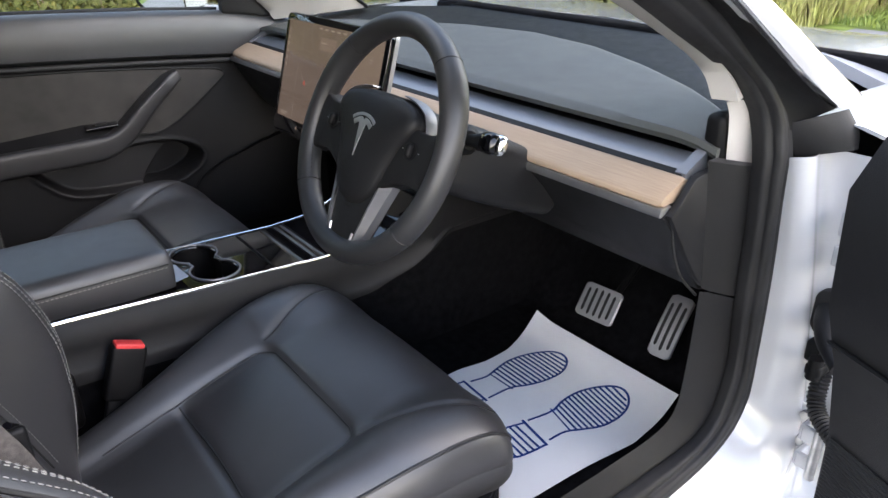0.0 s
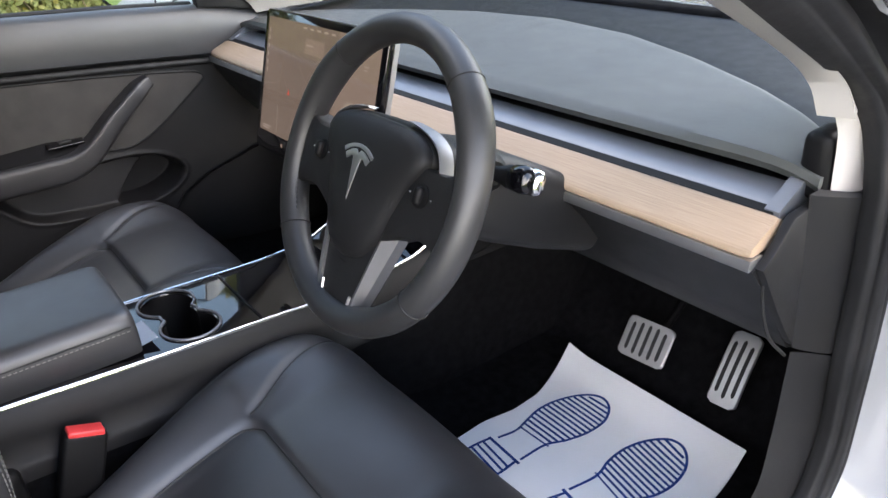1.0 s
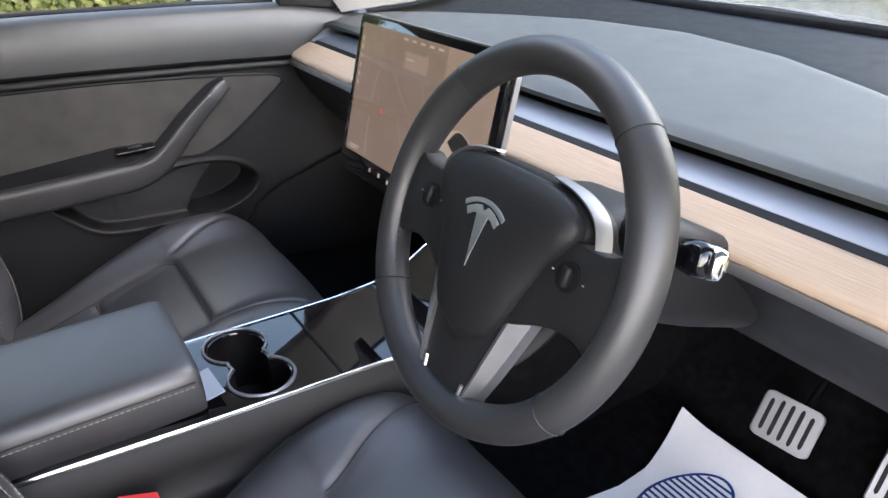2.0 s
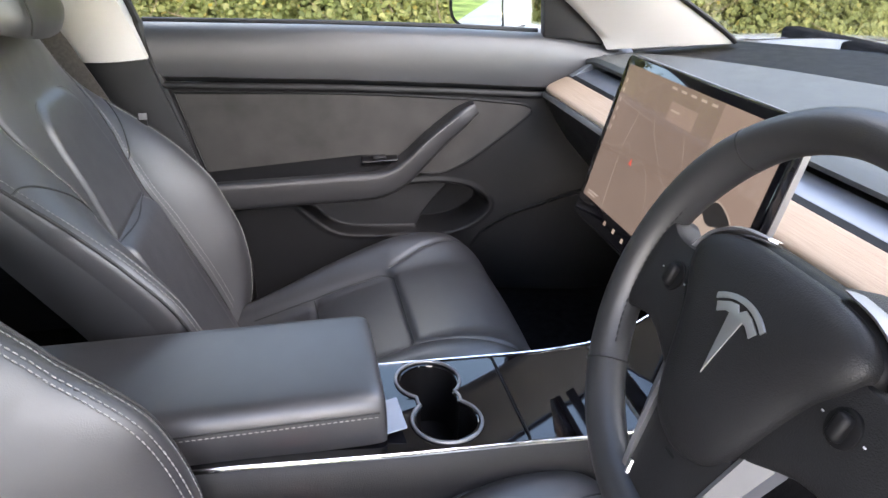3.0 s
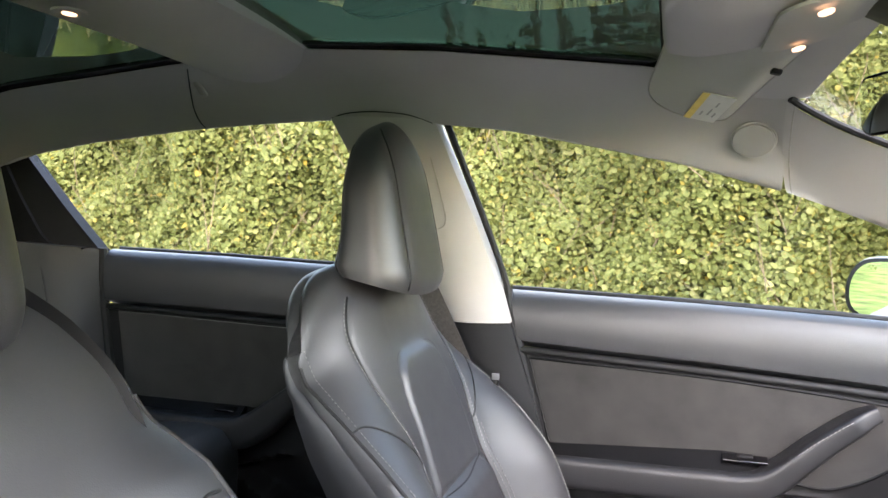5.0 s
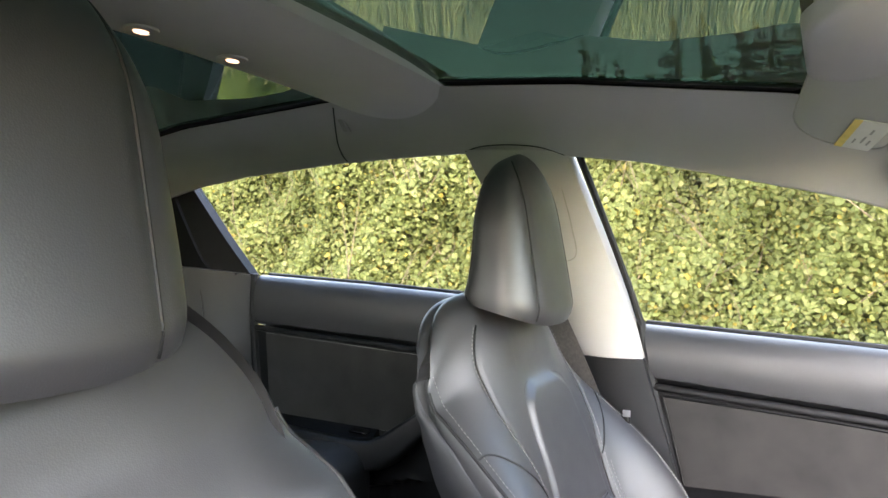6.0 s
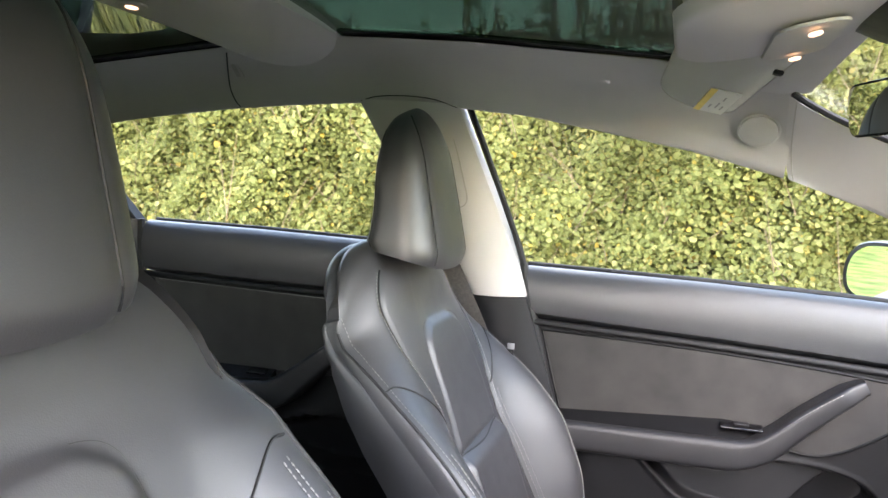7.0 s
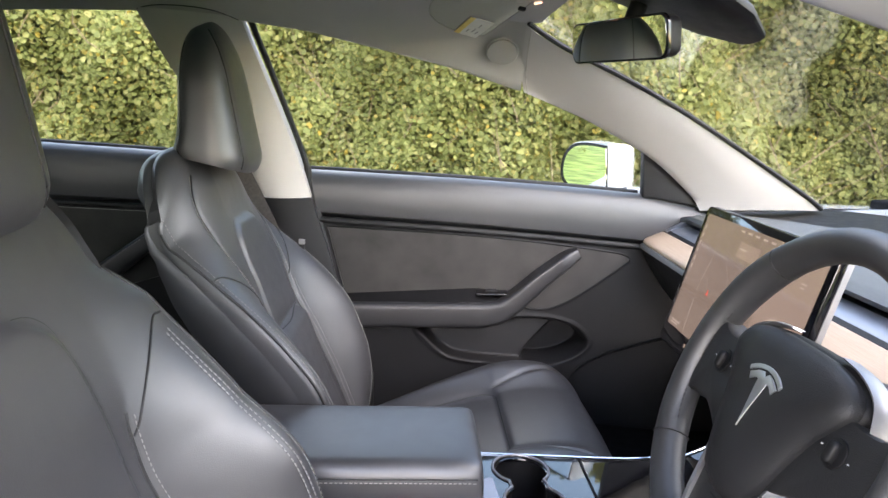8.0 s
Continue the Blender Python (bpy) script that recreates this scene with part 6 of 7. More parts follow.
for s in (-1, 1):
    lamp = thing("roof_lamp", "small warm lamp lit in the roof beam", "lamp", "roof beam lamps", (s * 0.075, -1.205, 1.342))
    part("lamp_ring", disc(0.021, 0.003, 28, 0.001, pose(0, 0, 0.003, 180, 0, 0)), HEADLINER, lamp)
    part("lamp_lens", plate([(0.010 * math.cos(w), 0.007 * math.sin(w)) for w in np.linspace(0, 2 * math.pi, 24, endpoint=False)], 0.003, 0.0006, pose(0, 0, 0.001, 180, 0, 0)), LAMP, lamp, "lit warm lens")


def build_visor(side):
    v = thing("sun_visor", "pale grey sun visor folded up, with a printed label", "sun visor", "sun visors", (side * 0.338, -0.436, 1.266))
    v.rotation_euler = Euler((radians(-13), radians(side * 7), radians(-side * 10.5)))
    o = smooth_line([(-0.160, 0.077), (-0.090, 0.0772), (-0.020, 0.0745), (0.078, 0.070), (0.125, 0.058), (0.158, 0.036), (0.177, 0.004), (0.176, -0.030), (0.164, -0.050), (0.140, -0.0572), (0.022, -0.0582), (-0.113, -0.0600), (-0.156, -0.0602), (-0.170, -0.050), (-0.174, -0.02), (-0.174, 0.060), (-0.160, 0.077)], 90)[:-1]
    o = o * np.array([side, 1])
    part("panel", moved(pad_shape(o, 0.0, 0.009, 0.012), pose(0, 0, 0.012, 180, 0, 0)), VISOR, v, "", 70)
    part("edge_seam", tube([(x * 1.001, -y * 1.001, 0.004) for x, y in o.tolist()], 0.0010, 6, True), GREYBAR, v)
    m = Matrix.Translation((side * 0.0694, 0.0147, -0.0100)) @ pose(0, 0, 0, 180, 0, 0)
    part("label_sheet", plate([(-0.061, -0.0215), (0.061, -0.0215), (0.061, 0.0215), (-0.061, 0.0215)], 0.0015, 0, m), LABELWHITE, v, "white warning label")
    part("label_band", plate([(-0.061, 0.012), (0.061, 0.012), (0.061, 0.0215), (-0.061, 0.0215)], 0.0018, 0, m), YELLOW, v, "yellow label band")
    part("label_marks", join(*[plate([(x, y), (x + w, y), (x + w, y + 0.0025), (x, y + 0.0025)], 0.0018, 0, m) for x, y, w in ((-0.035, 0.003, 0.02), (-0.03, -0.006, 0.03), (-0.036, -0.014, 0.022), (0.012, -0.008, 0.02))]), GREYBAR, v)
    part("clip", rbox(0.010, 0.012, 0.006, 0.002, at=(-side * 0.095, 0.050, -0.006)), PLASTIC_DEEP, v)
    return v


build_visor(-1)
build_visor(1)

mirror = thing("rear_view_mirror", "frameless dark rear-view mirror under the windscreen header", "mirror", "", (-0.008, -0.283, 1.196))
mirror.rotation_euler = Euler((radians(6), 0, radians(22)))
MM = pose(0, 0, 0, 90, 0, 0)
part("housing", plate(round_rect(0.190, 0.050, 0.014), 0.022, 0.006, pose(0, 0.004, 0, -90, 0, 0) , 3), PLASTIC_DEEP, mirror)
part("bezel", plate(round_rect(0.196, 0.054, 0.014), 0.004, 0.001, Matrix.Translation((0, 0.004, 0)) @ MM), PIANO, mirror)
part("glass", plate(round_rect(0.190, 0.0485, 0.012), 0.001, 0, Matrix.Translation((0, -0.0005, 0)) @ MM), MIRROR, mirror, "mirror glass")
part("stem", tube(smooth_line([(0, 0.02, 0.01), (0, 0.04, 0.05), (0.0, 0.05, 0.085)], 12), 0.012, 10), PLASTIC_DEEP, mirror)
shroud = sweep(None, [[(x * w, y, z0 + z * h) for x, z in round_rect(2, 2, 0.8, 4)] for y, w, h, z0 in ((-0.36, 0.07, 0.020, 1.300), (-0.30, 0.11, 0.028, 1.285), (-0.22, 0.12, 0.024, 1.258), (-0.15, 0.09, 0.016, 1.225), (-0.11, 0.04, 0.008, 1.205))])
tagged(part("camera_shroud", shroud, PLASTIC_DEEP), "black sensor shroud on the windscreen behind the mirror", "sensor cover")

joint = smooth_line([(-0.489, -1.346, 1.3590), (-0.5135, -1.362, 1.3470), (-0.5355, -1.376, 1.3350), (-0.5575, -1.389, 1.3190), (-0.5745, -1.397, 1.3020), (-0.5855, -1.397, 1.2860), (-0.5925, -1.394, 1.2750), (-0.6005, -1.389, 1.2660)], 40)
tagged(part("trim_roof_joint", tube(joint, 0.0013, 6), SEAM), "thin dark joint in the roof lining", "trim", kind="structure")
hook = thing("coat_hook", "small pale grey coat hook in the headlining", "coat hook", "", (-0.5395, -1.3588, 1.3345))
hook.rotation_euler = Vector((0.62, 0.05, -0.78)).to_track_quat("Z", "Y").to_euler()
part("plate", plate(round_rect(0.020, 0.050, 0.008), 0.004, 0.001, pose(0, 0, -0.002)), HEADLINER, hook)
part("recess", plate(round_rect(0.010, 0.034, 0.004), 0.0046, 0.0004, pose(0, 0, -0.002)), GREYBAR, hook)

# ---- outside mirror ----
wing = thing("wing_mirror", "white door mirror with a dark bezel and a finger-marked glass", "door mirror", "", (-0.895, -0.070, 0.957))
wing.rotation_euler = Euler((0, 0, radians(33)))
def shell():
    secs = []
    for y, f in ((-0.045, 0.97), (-0.03, 1.0), (0.0, 1.0), (0.04, 0.93), (0.075, 0.75), (0.10, 0.45), (0.108, 0.15)):
        secs.append([(x * f, y, z * f) for x, z in mir_outline])
    return sweep(None, secs)
mir_outline = [tuple(p) for p in smooth_line([(0.082, 0.064), (0.03, 0.068), (-0.015, 0.066), (-0.045, 0.056), (-0.069, 0.030), (-0.078, -0.006), (-0.071, -0.040), (-0.043, -0.058), (0.0, -0.065), (0.082, -0.066), (0.088, 0.0), (0.082, 0.064)], 70)[:-1]]
part("shell", shell(), PAINT, wing, "white painted shell")
face_at = lambda y: Matrix.Translation((0, y, 0)) @ pose(0, 0, 0, 90, 0, 0)
part("bezel", plate([(x * 0.955, z * 0.93) for x, z in mir_outline], 0.008, 0.002, face_at(-0.042)), PLASTIC_DEEP, wing, "thick black bezel")
part("glass", plate([(x * 0.88 + 0.006, z * 0.83) for x, z in mir_outline], 0.002, 0.0, face_at(-0.0488)), MIRROR, wing, "mirror glass")
part("arm", rbox(0.14, 0.070, 0.030, 0.012, at=(0.12, 0.055, -0.058)), PAINT, wing)
part("shell_seam", tube([(0.087, -0.03, -0.045), (0.089, 0.02, -0.045), (0.078, 0.07, -0.045)], 0.0015, 6), PLASTIC_DEEP, wing)

# ---- bonnet and wings outside the windscreen ----
def bonnet():
    P = []
    for x in np.linspace(-0.84, 0.84, 50):
        y0 = float(lerp(abs(x), [0, 0.45, 0.72, 0.84], [0.70, 0.62, 0.50, 0.42]))
        row = []
        for t in np.linspace(0, 1, 24):
            y = y0 + (1.55 - y0) * t
            z = 0.905 - 0.05 * (y - 0.6) - 0.12 * max(0, y - 0.8) ** 2 - 0.05 * (abs(x) / 0.84) ** 4 + 0.012 * math.exp(-((abs(x) - 0.55) / 0.12) ** 2)
            row.append((x, y, z))
        P.append(row)
    return slab(P, (0, 0, -0.02))


tagged(part("bonnet", bonnet(), PAINT), "glossy white car bonnet beyond the windscreen", "bonnet")


def flank(side):
    P = []
    for y in np.linspace(0.235, 1.5, 30):
        z = 0.885 - 0.10 * max(0, y - 0.5) ** 2
        P.append([(side * 0.73, y, z + 0.004), (side * 0.80, y, z + 0.002), (side * 0.855, y, z - 0.012), (side * 0.885, y, z - 0.05), (side * 0.90, y, z - 0.15), (side * 0.905, y, 0.55), (side * 0.89, y, 0.30)])
    return slab(P, (-side * 0.02, 0, 0))


tagged(part("front_wing", flank(1), PAINT), "white painted front wing beside the bonnet", "car wing", "front wings")
tagged(part("front_wing", flank(-1), PAINT), "white painted front wing beside the bonnet", "car wing", "front wings")

# ---- driver's door opening: seals, painted jamb, hinges, open door ----
opening = thing("door_opening", "driver's door opening with black trim, rubber seal and white painted jamb", "door frame", "", (0.75, 0.0, 0.36))
ob_ = Matrix.Translation((-0.75, 0, -0.36))
KICK_IN = [(0.695, 0.068, 0.851), (0.695, 0.085, 0.758), (0.695, 0.098, 0.660)]
KICK_OUT = [(0.715, 0.133, 0.835), (0.715, 0.148, 0.747), (0.715, 0.152, 0.637)]
part("kick_panel", moved(band(KICK_IN, KICK_OUT, 20, 10, 0.003, (0.2, -0.9, 0), (0.0, 0.02, 0.0)), ob_), PLASTIC, opening, "dark panel between dashboard and door seal")
SILL_IN = [(0.695, 0.096, 0.655), (0.695, 0.095, 0.600), (0.695, 0.093, 0.540), (0.695, 0.082, 0.461), (0.695, 0.039, 0.435), (0.695, -0.056, 0.430), (0.695, -0.152, 0.429), (0.695, -0.50, 0.430), (0.695, -0.85, 0.430)]
SILL_OUT = [(0.715, 0.154, 0.633), (0.715, 0.160, 0.580), (0.715, 0.165, 0.510), (0.715, 0.145, 0.436), (0.715, 0.085, 0.401), (0.715, -0.007, 0.397), (0.715, -0.150, 0.394), (0.715, -0.50, 0.392), (0.715, -0.85, 0.392)]
part("inner_trim", moved(band(SILL_IN, SILL_OUT, 80, 12, 0.007, (-0.2, -0.6, 0.4), (0.0, 0.02, -0.02)), ob_), PLASTIC, opening, "dark sill trim of the opening")
part("dash_corner", moved(rbox(0.030, 0.05, 0.07, 0.010, at=(0.680, 0.118, 0.868)), ob_), PLASTIC_DEEP, opening)
SEAL_IN = [(0.660, -0.40, 1.190), (0.690, -0.20, 1.100), (0.700, -0.06, 1.027), (0.700, 0.051, 0.969), (0.702, 0.107, 0.928), (0.705, 0.131, 0.895), (0.710, 0.138, 0.860), (0.715, 0.138, 0.825), (0.716, 0.148, 0.747), (0.716, 0.154, 0.636), (0.716, 0.166, 0.523), (0.716, 0.147, 0.437), (0.716, 0.085, 0.402), (0.716, -0.007, 0.397), (0.716, -0.150, 0.394), (0.716, -0.85, 0.392)]
SEAL_OUT = [(0.705, -0.40, 1.195), (0.725, -0.14, 1.100), (0.735, -0.02, 1.040), (0.735, 0.079, 0.970), (0.735, 0.118, 0.942), (0.737, 0.152, 0.908), (0.739, 0.166, 0.880), (0.745, 0.168, 0.838), (0.745, 0.174, 0.760), (0.745, 0.186, 0.650), (0.745, 0.192, 0.500), (0.745, 0.180, 0.435), (0.745, 0.130, 0.393), (0.745, 0.040, 0.370), (0.745, -0.150, 0.358), (0.745, -0.85, 0.353)]
NSEAL = 150


def even_line(pts, n):
    """A smooth curve with the same number of steps between neighbouring points."""
    p, k = np.asarray(pts, float), np.arange(len(pts))
    u = np.linspace(0, len(pts) - 1, n)
    return np.stack([ease(u, k, p[:, i]) for i in range(3)], 1)


sa, so = even_line(SEAL_IN, NSEAL), even_line(SEAL_OUT, NSEAL)
P = []
for a, b in zip(sa, so):
    rows = []
    for t in np.linspace(0, 1, 22):
        bump = 0.013 * math.sin(math.pi * t) ** 0.6 + 0.0035 * math.exp(-((t - 0.30) / 0.12) ** 2) - 0.004 * math.exp(-((t - 0.55) / 0.05) ** 2) + 0.003 * math.exp(-((t - 0.78) / 0.12) ** 2)
        rows.append(a * (1 - t) + b * t + bump * np.array([0.55, -0.75, 0.30]))
    P.append(rows)
part("rubber_seal", moved(slab(P, (0.0, 0.014, -0.006)), ob_), RUBBER, opening, "broad black rubber seal round the door opening", 60)
JAMB = [[(0.743, 0.171, 0.846), (0.743, 0.176, 0.786), (0.743, 0.187, 0.690), (0.743, 0.193, 0.590), (0.743, 0.196, 0.480), (0.743, 0.178, 0.425), (0.743, 0.130, 0.388), (0.743, 0.040, 0.366), (0.743, -0.15, 0.356), (0.743, -0.85, 0.351)],
        [(0.757, 0.170, 0.850), (0.763, 0.175, 0.786), (0.770, 0.188, 0.690), (0.775, 0.196, 0.590), (0.780, 0.202, 0.470), (0.785, 0.184, 0.405), (0.785, 0.135, 0.362), (0.785, 0.045, 0.340), (0.785, -0.15, 0.332), (0.785, -0.85, 0.328)],
        [(0.768, 0.188, 0.850), (0.777, 0.192, 0.786), (0.788, 0.204, 0.690), (0.798, 0.212, 0.590), (0.812, 0.222, 0.460), (0.818, 0.205, 0.380), (0.820, 0.150, 0.330), (0.820, 0.060, 0.305), (0.820, -0.15, 0.290), (0.820, -0.85, 0.285)],
        [(0.773, 0.236, 0.850), (0.782, 0.237, 0.786), (0.793, 0.239, 0.690), (0.803, 0.240, 0.590), (0.818, 0.243, 0.455), (0.823, 0.232, 0.365), (0.825, 0.165, 0.300), (0.826, 0.070, 0.265), (0.826, -0.15, 0.240), (0.826, -0.85, 0.235)],
        [(0.900, 0.241, 0.850), (0.900, 0.242, 0.786), (0.900, 0.243, 0.690), (0.900, 0.245, 0.590), (0.900, 0.248, 0.450), (0.900, 0.238, 0.355), (0.895, 0.170, 0.280), (0.890, 0.075, 0.235), (0.885, -0.15, 0.200), (0.885, -0.85, 0.195)]]
across = [even_line(r, 90) for r in JAMB]
P = [smooth_line([r[i] for r in across], 30) for i in range(90)]
part("painted_jamb", moved(slab(P, (-0.004, 0.02, -0.012)), ob_), PAINT, opening, "white painted door jamb and sill", 60)
BOLT = material("zinc_bolt", (0.45, 0.45, 0.44), 0.35, metal=1.0, vary=0.2, scale=60)
for z in (0.735, 0.435):
    for dz, w in ((0.024, 0.034), (-0.022, 0.030)):
        leaf = join(rbox(0.040, 0.008, w, 0.003, at=(0.822, 0.228, z + dz)), rbox(0.010, 0.050, w * 0.8, 0.003, at=(0.838, 0.205, z + dz)), rbox(0.03, 0.008, w * 0.8, 0.003, at=(0.852, 0.182, z + dz)))
        hinge = part("hinge", moved(leaf, ob_), PAINT, opening, "white painted door hinge leaf")
        part("bolt", moved(disc(0.0075, 0.007, 6, 0.001, pose(0.820, 0.225, z + dz, 90, 0, 0)), ob_), BOLT, hinge, "bare metal bolt head")
    part("hinge_pin", moved(tube([(0.862, 0.178, z - 0.042), (0.862, 0.178, z), (0.862, 0.178, z + 0.044)], 0.007, 10), ob_), BOLT, opening)
part("gaiter_foot", moved(plate(round_rect(0.040, 0.072, 0.019), 0.012, 0.004, pose(0.818, 0.224, 0.632, 90, 0, 0)), ob_), RUBBER, opening, "black rubber grommet plate")
part("gaiter_neck", moved(tube(smooth_line([(0.820, 0.218, 0.634), (0.828, 0.195, 0.628), (0.846, 0.165, 0.620), (0.88, 0.13, 0.61)], 16), [0.018 - 0.0006 * i for i in range(16)], 14), ob_), RUBBER, opening)
part("check_strap", moved(join(rbox(0.034, 0.020, 0.034, 0.005, at=(0.818, 0.222, 0.568)), rbox(0.022, 0.05, 0.018, 0.004, at=(0.834, 0.195, 0.566)), tube([(0.834, 0.178, 0.552), (0.834, 0.178, 0.568), (0.834, 0.178, 0.584)], 0.010, 10)), ob_), PLASTIC_DEEP, opening, "black door check strap")
part("cable_gaiter", moved(tube(smooth_line([(0.830, 0.222, 0.545), (0.833, 0.210, 0.525), (0.838, 0.200, 0.505), (0.852, 0.188, 0.490), (0.885, 0.17, 0.480)], 40), [0.011 + 0.0024 * (i % 2) for i in range(40)], 12), ob_), RUBBER, opening, "ribbed black cable gaiter")
part("jamb_label", moved(plate(round_rect(0.010, 0.062, 0.002, 3), 0.0006, 0, pose(0.815, 0.2365, 0.80, 90, 0, 0)), ob_), LABELWHITE, opening)

W1 = [(0.725, -0.40, 1.200), (0.750, -0.17, 1.118), (0.765, -0.061, 1.067), (0.765, 0.016, 1.024), (0.765, 0.079, 0.987), (0.765, 0.150, 0.946), (0.765, 0.226, 0.905)]
W2 = [(0.735, -0.39, 1.222), (0.752, -0.16, 1.135), (0.762, 0.003, 1.063), (0.762, 0.097, 1.016), (0.762, 0.161, 0.981), (0.762, 0.232, 0.945), (0.762, 0.296, 0.912)]
part("outer_pillar", moved(band(W1, W2, 50, 10, 0.008, (1, -0.1, 0.2), (-0.014, 0.004, -0.004)), ob_), PAINT, opening, "white painted windscreen pillar")
part("pillar_filler", moved(band(SEAL_OUT[:7], W1, 50, 6, -0.004, (1, 0, 0), (-0.006, 0.012, 0.0)), ob_), PLASTIC_DEEP, opening, "black filler beside the pillar")
part("bright_edge", moved(band([(x - 0.004, y - 0.002, z - 0.002) for x, y, z in W1], [(x + 0.004, y, z + 0.001) for x, y, z in W1], 40, 4, 0.002, (0.6, -0.4, 0.3), (-0.004, 0.004, 0.0)), ob_), CHROME, opening, "bright trim strip along the windscreen pillar")
part("pillar_foot", moved(band([(0.695, 0.088, 0.922), (0.697, 0.097, 0.900), (0.697, 0.105, 0.843)], [(0.703, 0.112, 0.922), (0.704, 0.128, 0.900), (0.704, 0.157, 0.832)], 20, 8, 0.002, (0.5, -0.7, 0), (0, 0.006, 0)), ob_), HEADLINER, opening, "pale foot of the pillar trim")
part("hinge_cover", moved(band([(0.735, 0.165, 0.889), (0.738, 0.182, 0.860), (0.740, 0.195, 0.842)], [(0.775, 0.226, 0.905), (0.790, 0.232, 0.880), (0.795, 0.232, 0.856)], 16, 8, 0.006, (0, -1, 0), (0, 0.012, 0)), ob_), RUBBER, opening, "black rubber closing panel over the jamb")

odoor = thing("door_3", "driver's door standing wide open, its dark trim facing the seat", "car door", "", (0.906, 0.085, 0.34), "structure")
odoor.rotation_euler = Euler((0, 0, radians(70)))
# built shut along -y from the hinge; x towards outside
P = []
for y in np.linspace(-0.045, -1.08, 40):
    P.append([(x, y, z - 0.34) for x, z in ((-0.02, 0.365), (-0.05, 0.42), (-0.058, 0.60), (-0.078, 0.70), (-0.105, 0.775), (-0.115, 0.90), (-0.085, 0.950), (-0.03, 0.962))])
part("inner_panel", slab(P, (0.05, 0, 0)), PLASTIC, odoor, "dark inner door panel")
part("outer_skin", slab([[(x, y, z - 0.34) for x, z in ((0.0, 0.36), (0.015, 0.5), (0.02, 0.7), (0.01, 0.9), (-0.005, 0.955))] for y in np.linspace(-0.02, -1.10, 20)], (-0.012, 0, 0)), PAINT, odoor, "white outer door skin")
grille = part("speaker_grille", slab([[(-0.0600 + 0.0015 * (k % 2), y, z - 0.34) for k, z in enumerate(np.linspace(0.40, 0.60, 81))] for y in np.linspace(-0.05, -0.34, 4)], (0.004, 0, 0)), RUBBER, odoor, "ribbed black speaker grille")
part("panel_groove", tube([(-0.0925, -0.045, 0.39), (-0.0925, -0.5, 0.39), (-0.0925, -1.0, 0.40)], 0.003, 6), PLASTIC_DEEP, odoor)
part("mirror_base", rbox(0.10, 0.16, 0.13, 0.03, at=(-0.02, -0.10, 0.66)), PLASTIC_DEEP, odoor)

# driver's side behind the pillar: a plain closed side
side_rows = [[(0.70, y, z) for z in np.linspace(0.34, 0.97 + 0.03 * (-y - 0.9), 8)] for y in np.linspace(-2.1, -0.86, 12)]
tagged(part("wall_rear_right", slab(side_rows, (0.05, 0, 0)), PLASTIC), "dark closed side behind the driver's seat", "wall", kind="structure")

PRIVACY = glass("tinted_side_glass", (0.42, 0.45, 0.44), 0.02)
tagged(part("window_rear_right", pane_slab([(0.735, -1.95, 1.0), (0.735, -1.4, 0.99), (0.735, -0.90, 0.97)], [(0.630, -1.98, 1.215), (0.640, -1.45, 1.27), (0.640, -1.09, 1.285)], 20, 8, (0.004, 0, 0)), PRIVACY), "tinted side window behind the driver's seat", "window", kind="structure")

# driver's belt beside the pillar
belt_strip([(0.60, -0.965, 1.10), (0.612, -0.90, 1.0), (0.622, -0.82, 0.90), (0.628, -0.755, 0.81), (0.632, -0.725, 0.74), (0.635, -0.71, 0.66), (0.64, -0.70, 0.55), (0.645, -0.70, 0.42)], 0.046, "seat_belt", "grey-brown seat belt webbing of the driver's side", (-0.1, 0.95, 0.2))
guide = thing("belt_stop", "black plastic tongue stop on the driver's seat belt", "seat belt", "", (0.628, -0.728, 0.762))
part("body", rbox(0.010, 0.020, 0.034, 0.004, at=(-0.004, 0.014, 0)), PLASTIC_DEEP, guide)
part("loop", tube(smooth_line([(-0.008, 0.012, 0.018), (-0.018, 0.018, 0.006), (-0.016, 0.020, -0.012), (-0.006, 0.014, -0.020)], 16), 0.004, 8), PIANO, guide)

# ---- hedge along the lane ----
LEAF = bpy.data.materials.new("hedge_leaf")
LEAF.use_nodes = True
nt = LEAF.node_tree
pb = nt.nodes["Principled BSDF"]
geo = nt.nodes.new("ShaderNodeNewGeometry")
rampl = nt.nodes.new("ShaderNodeValToRGB")
cr = rampl.color_ramp
cr.elements[0].position, cr.elements[0].color = 0.0, (0.124, 0.137, 0.040, 1)
cr.elements[1].position, cr.elements[1].color = 1.0, (0.36, 0.26, 0.045, 1)
for pos, col in ((0.35, (0.155, 0.168, 0.049, 1)), (0.7, (0.206, 0.212, 0.068, 1)), (0.95, (0.275, 0.258, 0.094, 1))):
    e = cr.elements.new(pos)
    e.color = col
nt.links.new(geo.outputs["Random Per Island"], rampl.inputs["Fac"])
nt.links.new(rampl.outputs["Color"], pb.inputs["Base Color"])
pb.inputs["Roughness"].default_value = 0.6
pb.inputs["Specular IOR Level"].default_value = 0.25
tr = nt.nodes.new("ShaderNodeBsdfTranslucent")
nt.links.new(rampl.outputs["Color"], tr.inputs["Color"])
ms = nt.nodes.new("ShaderNodeMixShader")
ms.inputs["Fac"].default_value = 0.45
nt.links.new(pb.outputs["BSDF"], ms.inputs[1])
nt.links.new(tr.outputs["BSDF"], ms.inputs[2])
nt.links.new(ms.outputs["Shader"], nt.nodes["Material Output"].inputs["Surface"])
TWIG = material("bare_twig", (0.15, 0.105, 0.06), 0.85, vary=0.3, scale=30)
